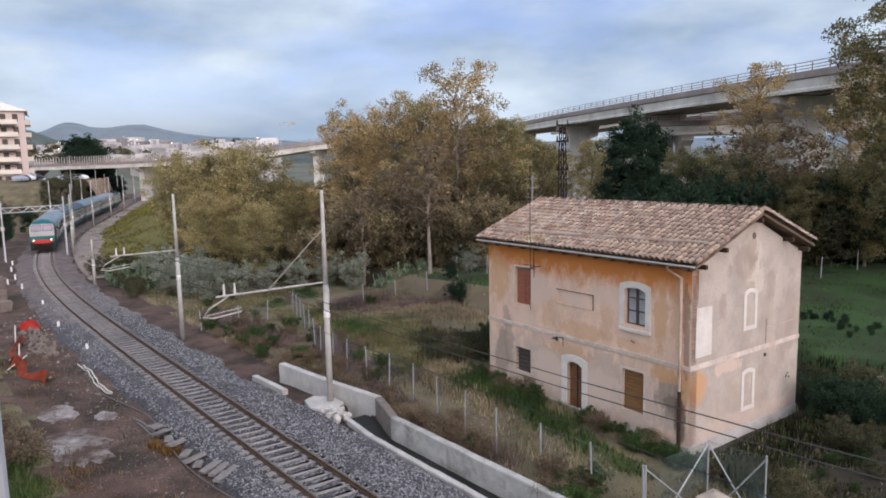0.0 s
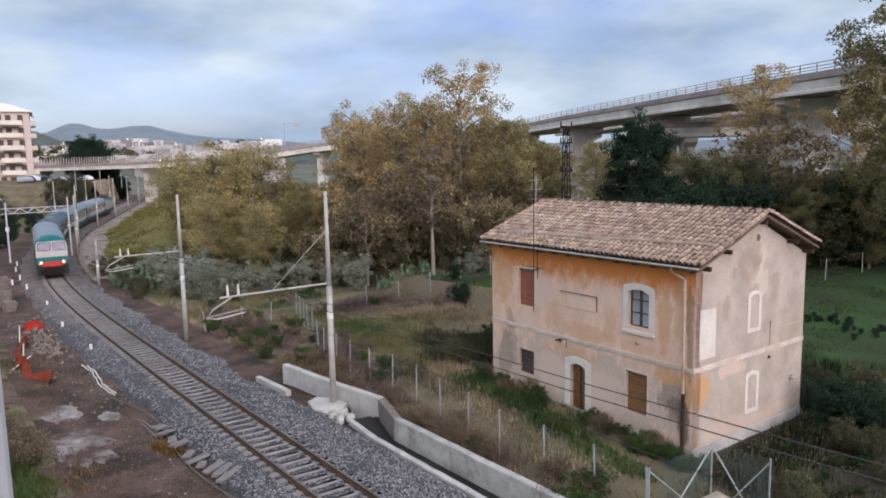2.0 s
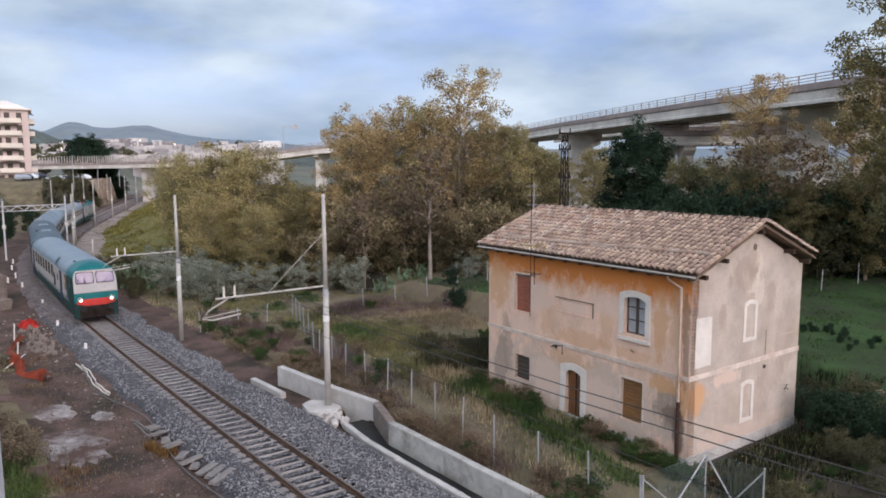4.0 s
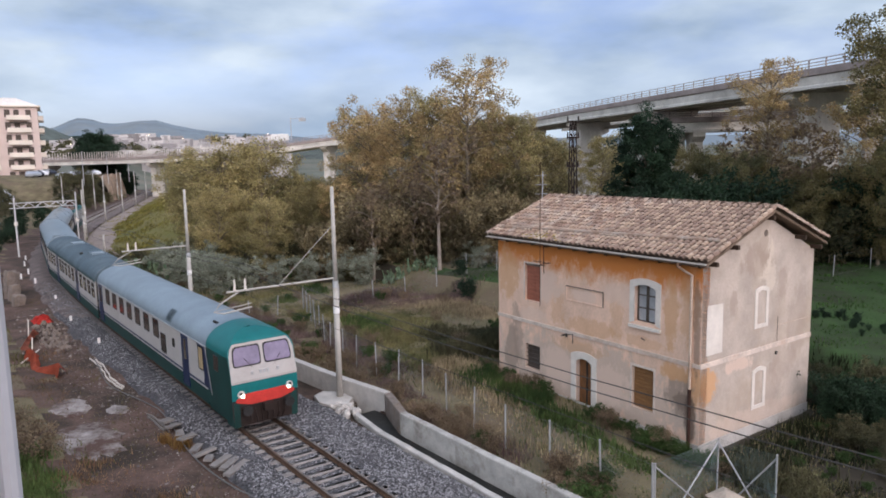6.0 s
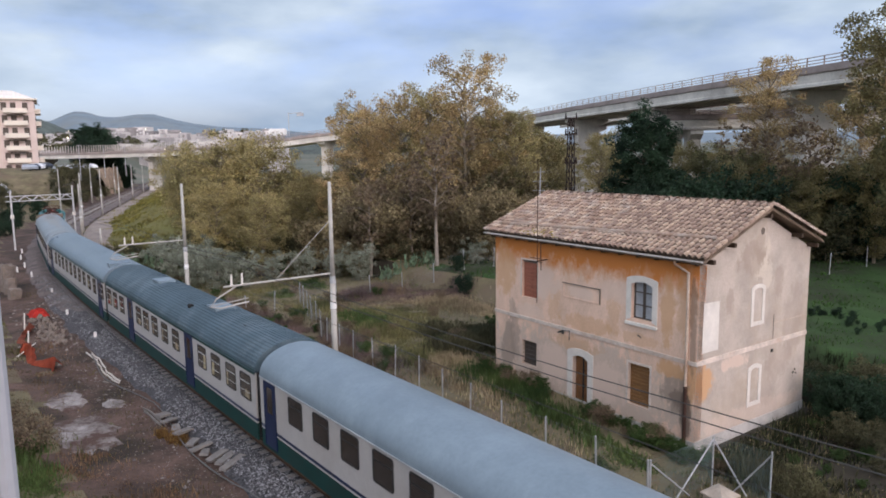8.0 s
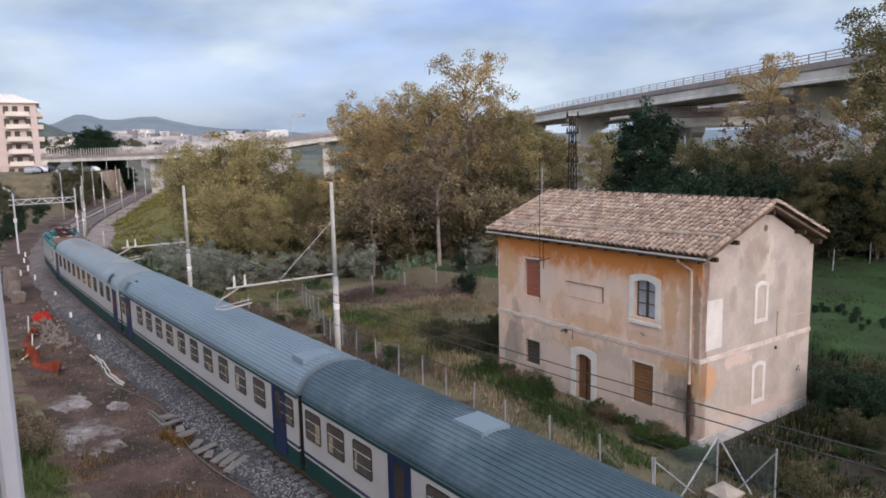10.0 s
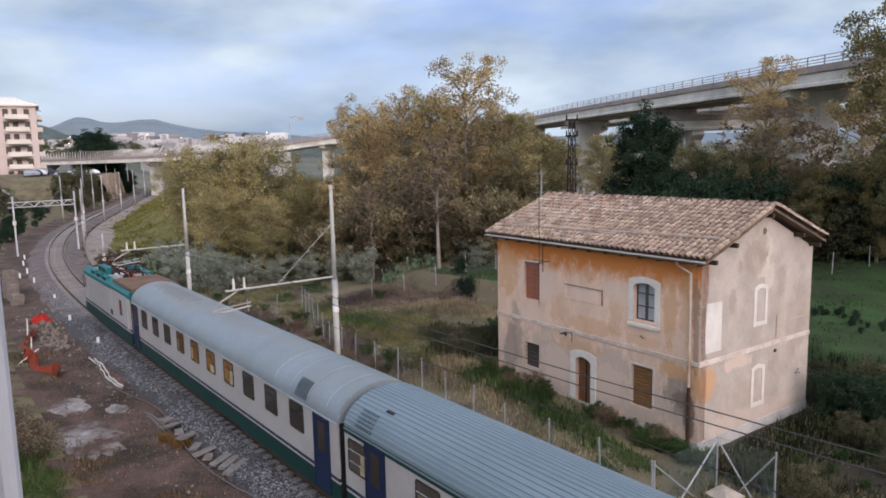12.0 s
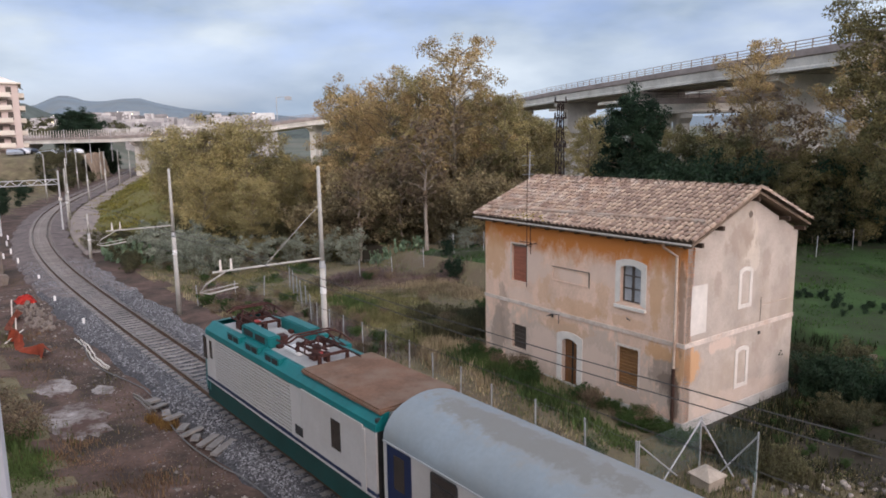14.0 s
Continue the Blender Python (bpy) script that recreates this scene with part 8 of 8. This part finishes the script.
    for s0, s1, o0, o1, seed in ((23.2, 28.5, -5.0, -5.9, 1), (28.5, 34.5, -5.9, -4.9, 2)):
        r2 = random.Random(seed)
        rows = []
        for k in range(15):
            f = k / 14
            s, o = s0 + (s1 - s0) * f, o0 + (o1 - o0) * f + 0.2 * math.sin(f * 9)
            g = gz(s, o)
            lift = 0.45 + 0.35 * math.sin(f * 7 + seed)
            rows.append([tp(s + r2.uniform(-0.1, 0.1), o - 0.35 + r2.uniform(-0.1, 0.1), g + 0.03), tp(s, o - 0.1, g + lift * 0.7 + 0.1), tp(s, o + 0.12 + r2.uniform(-0.1, 0.1), g + lift * 0.35 + 0.05)])
        bm = bmesh.new()
        add_sweep(bm, rows)
        bmesh.ops.solidify(bm, geom=bm.faces[:], thickness=0.02)
        tagged(part("safety_netting", bm, M["orange"] if seed == 1 else paint("netting_dull", (0.33, 0.10, 0.06), 0.8, vary=0.4, scale=2)), "torn orange safety netting trailing over the soil", "netting", "safety netting")
    for s, o, h in ((33.5, -5.3, 1.3), (29.5, -5.6, 1.0)):
        bm = bmesh.new()
        add_tube(bm, tp(s, o, gz(s, o) - 0.1), tp(s + 0.1, o + 0.1, gz(s, o) + h), 0.04, 0.035, 6)
        tagged(part("stake", bm, M["surround"]), "leaning pale stake holding the safety netting", "stake", "netting stakes")
    bm = bmesh.new()
    add_tube(bm, tp(27.5, -6.4, gz(27.5, -6.4) + 0.05), tp(29.5, -5.2, gz(29.5, -5.2) + 0.25), 0.04, 0.04, 6)
    tagged(part("plank", bm, M["surround"]), "pale timber batten lying on soil", "plank")
    # concrete stumps and rubble heap by the far side
    for s, o, h, r in ((50.5, -4.9, 2.3, 0.36), (52.5, -4.6, 1.9, 0.42), (48.8, -4.7, 1.3, 0.34), (46.6, -4.6, 0.8, 0.4)):
        bm = bmesh.new()
        add_box(bm, -r, r, -r * 0.8, r * 0.8, -0.4, h)
        bmesh.ops.subdivide_edges(bm, edges=bm.edges[:], cuts=2)
        for v in bm.verts:
            v.co += Vector((rng.uniform(-0.07, 0.07), rng.uniform(-0.07, 0.07), rng.uniform(-0.12, 0.08)))
        st = part("concrete_stump", bm, M["rubble"])
        st.matrix_basis = tm(s, o, gz(s, o)) @ pose(0, 0, 0, 3, 4, 20)
        tagged(st, "broken pale concrete stump beside the railway", "block", "concrete stumps")
    bm = bmesh.new()
    for k in range(130):
        f = rng.random()
        s, o = 29.5 + 8.5 * f + rng.gauss(0, 0.6), -3.9 - 0.3 * f + rng.gauss(0, 0.45)
        lump(bm, rng, tp(s, o, gz(s, o) + rng.uniform(0.0, 0.12)), rng.uniform(0.08, 0.26), 0.55)
    tagged(part("rubble_heap", bm, M["rubble"]), "heap of broken concrete and stones beside the line", "rubble", kind="stuff")
    r3 = np.random.default_rng(9)
    n = 2600
    s, o = r3.uniform(2, 44, n), -2.6 - np.abs(r3.normal(0, 1.5, n))
    h = np.interp(s, T_S, T_HEAD)
    x, y = np.interp(s, T_S, T_X) + o * np.sin(h), np.interp(s, T_S, T_Y) - o * np.cos(h)
    z = ground_height(x, y, s, o)
    size = np.where(r3.random(n) < 0.93, r3.uniform(0.012, 0.035, n), r3.uniform(0.04, 0.13, n))
    ball = np.array([(1, 0, 0), (-1, 0, 0), (0, 1, 0), (0, -1, 0), (0, 0, 0.8), (0, 0, -0.6)])
    tri = np.array([(0, 2, 4), (2, 1, 4), (1, 3, 4), (3, 0, 4), (2, 0, 5), (1, 2, 5), (3, 1, 5), (0, 3, 5)])
    v = ball[None] * r3.uniform(0.6, 1.3, (n, 6, 3)) * size[:, None, None] + np.stack([x, y, z + 0.01], 1)[:, None]
    me = from_lists("scattered_stones", v.reshape(-1, 3).tolist(), (tri[None] + (np.arange(n) * 6)[:, None, None]).reshape(-1, 3).tolist(), M["rubble_dull"])
    tagged(new("scattered_stones", me), "stones scattered over the soil left of the track", "stones", kind="stuff")
    # pole footing, broken kerb lumps
    bm = bmesh.new()
    for k in range(26):
        lump(bm, rng, tp(9.3 + rng.uniform(-0.9, 0.8), 3.95 + rng.uniform(-0.45, 0.3), -0.38 + rng.uniform(0, 0.12)), rng.uniform(0.1, 0.3), 0.55)
    ring = [(10.0, 3.45), (10.6, 3.25), (11.6, 3.5), (11.9, 4.1), (11.3, 4.7), (10.2, 4.75), (9.7, 4.2)]
    add_sweep(bm, [[tp(s, o, z) for s, o in ring] for z in (-0.7, -0.24, -0.20)], close=True)
    bm.faces.new([bm.verts.new(tp(s, o, -0.20)) for s, o in ring])
    tagged(part("broken_footing", bm, M["concrete_pale"]), "broken pale concrete footing round the pole", "footing", kind="stuff")
    bm = bmesh.new()
    for k in range(14):
        f = k / 13
        lump(bm, rng, tp(20.5 + 4 * f, 3.0 + 0.3 * math.sin(f * 6), -0.4), rng.uniform(0.1, 0.2))
    tagged(part("edging_stones", bm, M["rubble"]), "row of pale edging stones near the pole", "stones", kind="stuff")
    # white block and rubble at the fence corner
    bm = bmesh.new()
    add_sweep(bm, [[Vector((sx * a, sy * a, z)) for sx, sy in ((-1, -1), (1, -1), (1, 1), (-1, 1))] for a, z in ((0.36, -0.5), (0.36, 0.02), (0.42, 0.03), (0.42, 0.08), (0.05, 0.26))], close=True)
    bmesh.ops.holes_fill(bm, edges=[e for e in bm.edges if e.is_boundary])
    b = part("stone_block", bm, paint("stone_tan", (0.40, 0.33, 0.265), 0.9, vary=0.25, scale=2, fine=14, bump=0.3))
    b.matrix_basis = pose(8.3, 20.9, -0.1, 3, -4, 30)
    tagged(b, "tan stone block with a pyramid cap beside the fence corner", "block")
    bm = bmesh.new()
    for k in range(60):
        x, y = rng.uniform(9.0, 16.0), 20.6 + rng.gauss(0, 0.35)
        lump(bm, rng, (x, y, float(ground_height(np.array([x]), np.array([y]))[0]) + rng.uniform(0, 0.1)), rng.uniform(0.06, 0.17))
    tagged(part("rubble_row", bm, M["rubble_dull"]), "row of pale rubble stones near the house", "rubble", kind="stuff")
    # low wall stub behind the house
    bm = bmesh.new()
    p, q = Vector((19.2, 30.6, 0)), Vector((24.0, 32.0, 0))
    add_tube(bm, (p.x, p.y, 0.45), (q.x, q.y, 0.3), 0.16, 0.14, 7)
    tagged(part("fallen_trunk", bm, M["bark"]), "pale fallen trunk lying behind the house", "log")


build_clutter()


def build_prickly_pear(label, x, y, k, seed):
    rng = random.Random(seed)
    c = thing("prickly_pear", label, "cactus", "prickly pears", Matrix.Translation((x, y, float(ground_height(np.array([x]), np.array([y]))[0]))))
    bm = bmesh.new()
    q = bmesh.ops.create_icosphere(bm, subdivisions=2, radius=1.0)
    bmesh.ops.transform(bm, matrix=Matrix.Diagonal((0.24, 0.05, 0.36, 1)), verts=q["verts"])
    bmesh.ops.transform(bm, matrix=Matrix.Translation((0, 0, 0.33)), verts=q["verts"])
    me = finish(bm, "pad", M["pear"], True)
    for i in range(14):
        base = Vector((rng.gauss(0, 0.9), rng.gauss(0, 0.5), 0)) * k
        up, a, tilt = 0.0, rng.uniform(0, 360), 0
        p = base
        for j in range(rng.randint(3, 5)):
            m = Matrix.Translation(p) @ pose(0, 0, 0, rng.uniform(-35, 35), rng.uniform(-40, 40), a + rng.uniform(-50, 50)) @ Matrix.Diagonal((k, k, k, 1))
            share("pad", me, c, m)
            p = m @ Vector((rng.uniform(-0.12, 0.12), 0, 0.6))


M["pear"] = paint("pear", (0.12, 0.17, 0.10), 0.7, vary=0.25, scale=2, fine=12, piece=0.3)
for i, (x, y, k) in enumerate(((-29.5, 64.0, 0.8), (-27.6, 63.0, 0.75), (-30.8, 65.5, 0.7), (-28.4, 64.8, 0.8), (-3.4, 60.3, 0.42), (-5.8, 61.0, 0.45), (-1.9, 60.8, 0.4), (-4.6, 60.6, 0.4))):
    build_prickly_pear("clump of pale green prickly pear pads", x, y, k, i)


# ---------- the house from which the line is seen: its white corner ----------
def build_own_corner():
    bm = bmesh.new()
    add_box(bm, -9.0, -1.374, -9.0, 2.088, -0.6, 13.5)
    bmesh.ops.bevel(bm, geom=[e for e in bm.edges if abs(e.verts[0].co.z - e.verts[1].co.z) > 1], offset=0.012, segments=2, affect="EDGES")
    tagged(part("wall_corner", bm, M["corner_white"]), "white painted corner of a neighbouring house wall", "wall", kind="structure")
    bm = bmesh.new()
    add_tube(bm, (-1.345, 1.99, -0.4), (-1.345, 1.99, 13.4), 0.03, 0.03, 10)
    tagged(part("corner_pipe", bm, M["corner_white"]), "white pipe running down the wall corner", "pipe")


M["corner_white"] = paint("corner_white", (0.34, 0.34, 0.355), 0.7, vary=0.08, scale=1, fine=20, bump=0.1, place=True)
build_own_corner()


def motions():
    for car, back, L in TRAIN:
        walk(car, car_rows(back, L))


motions()
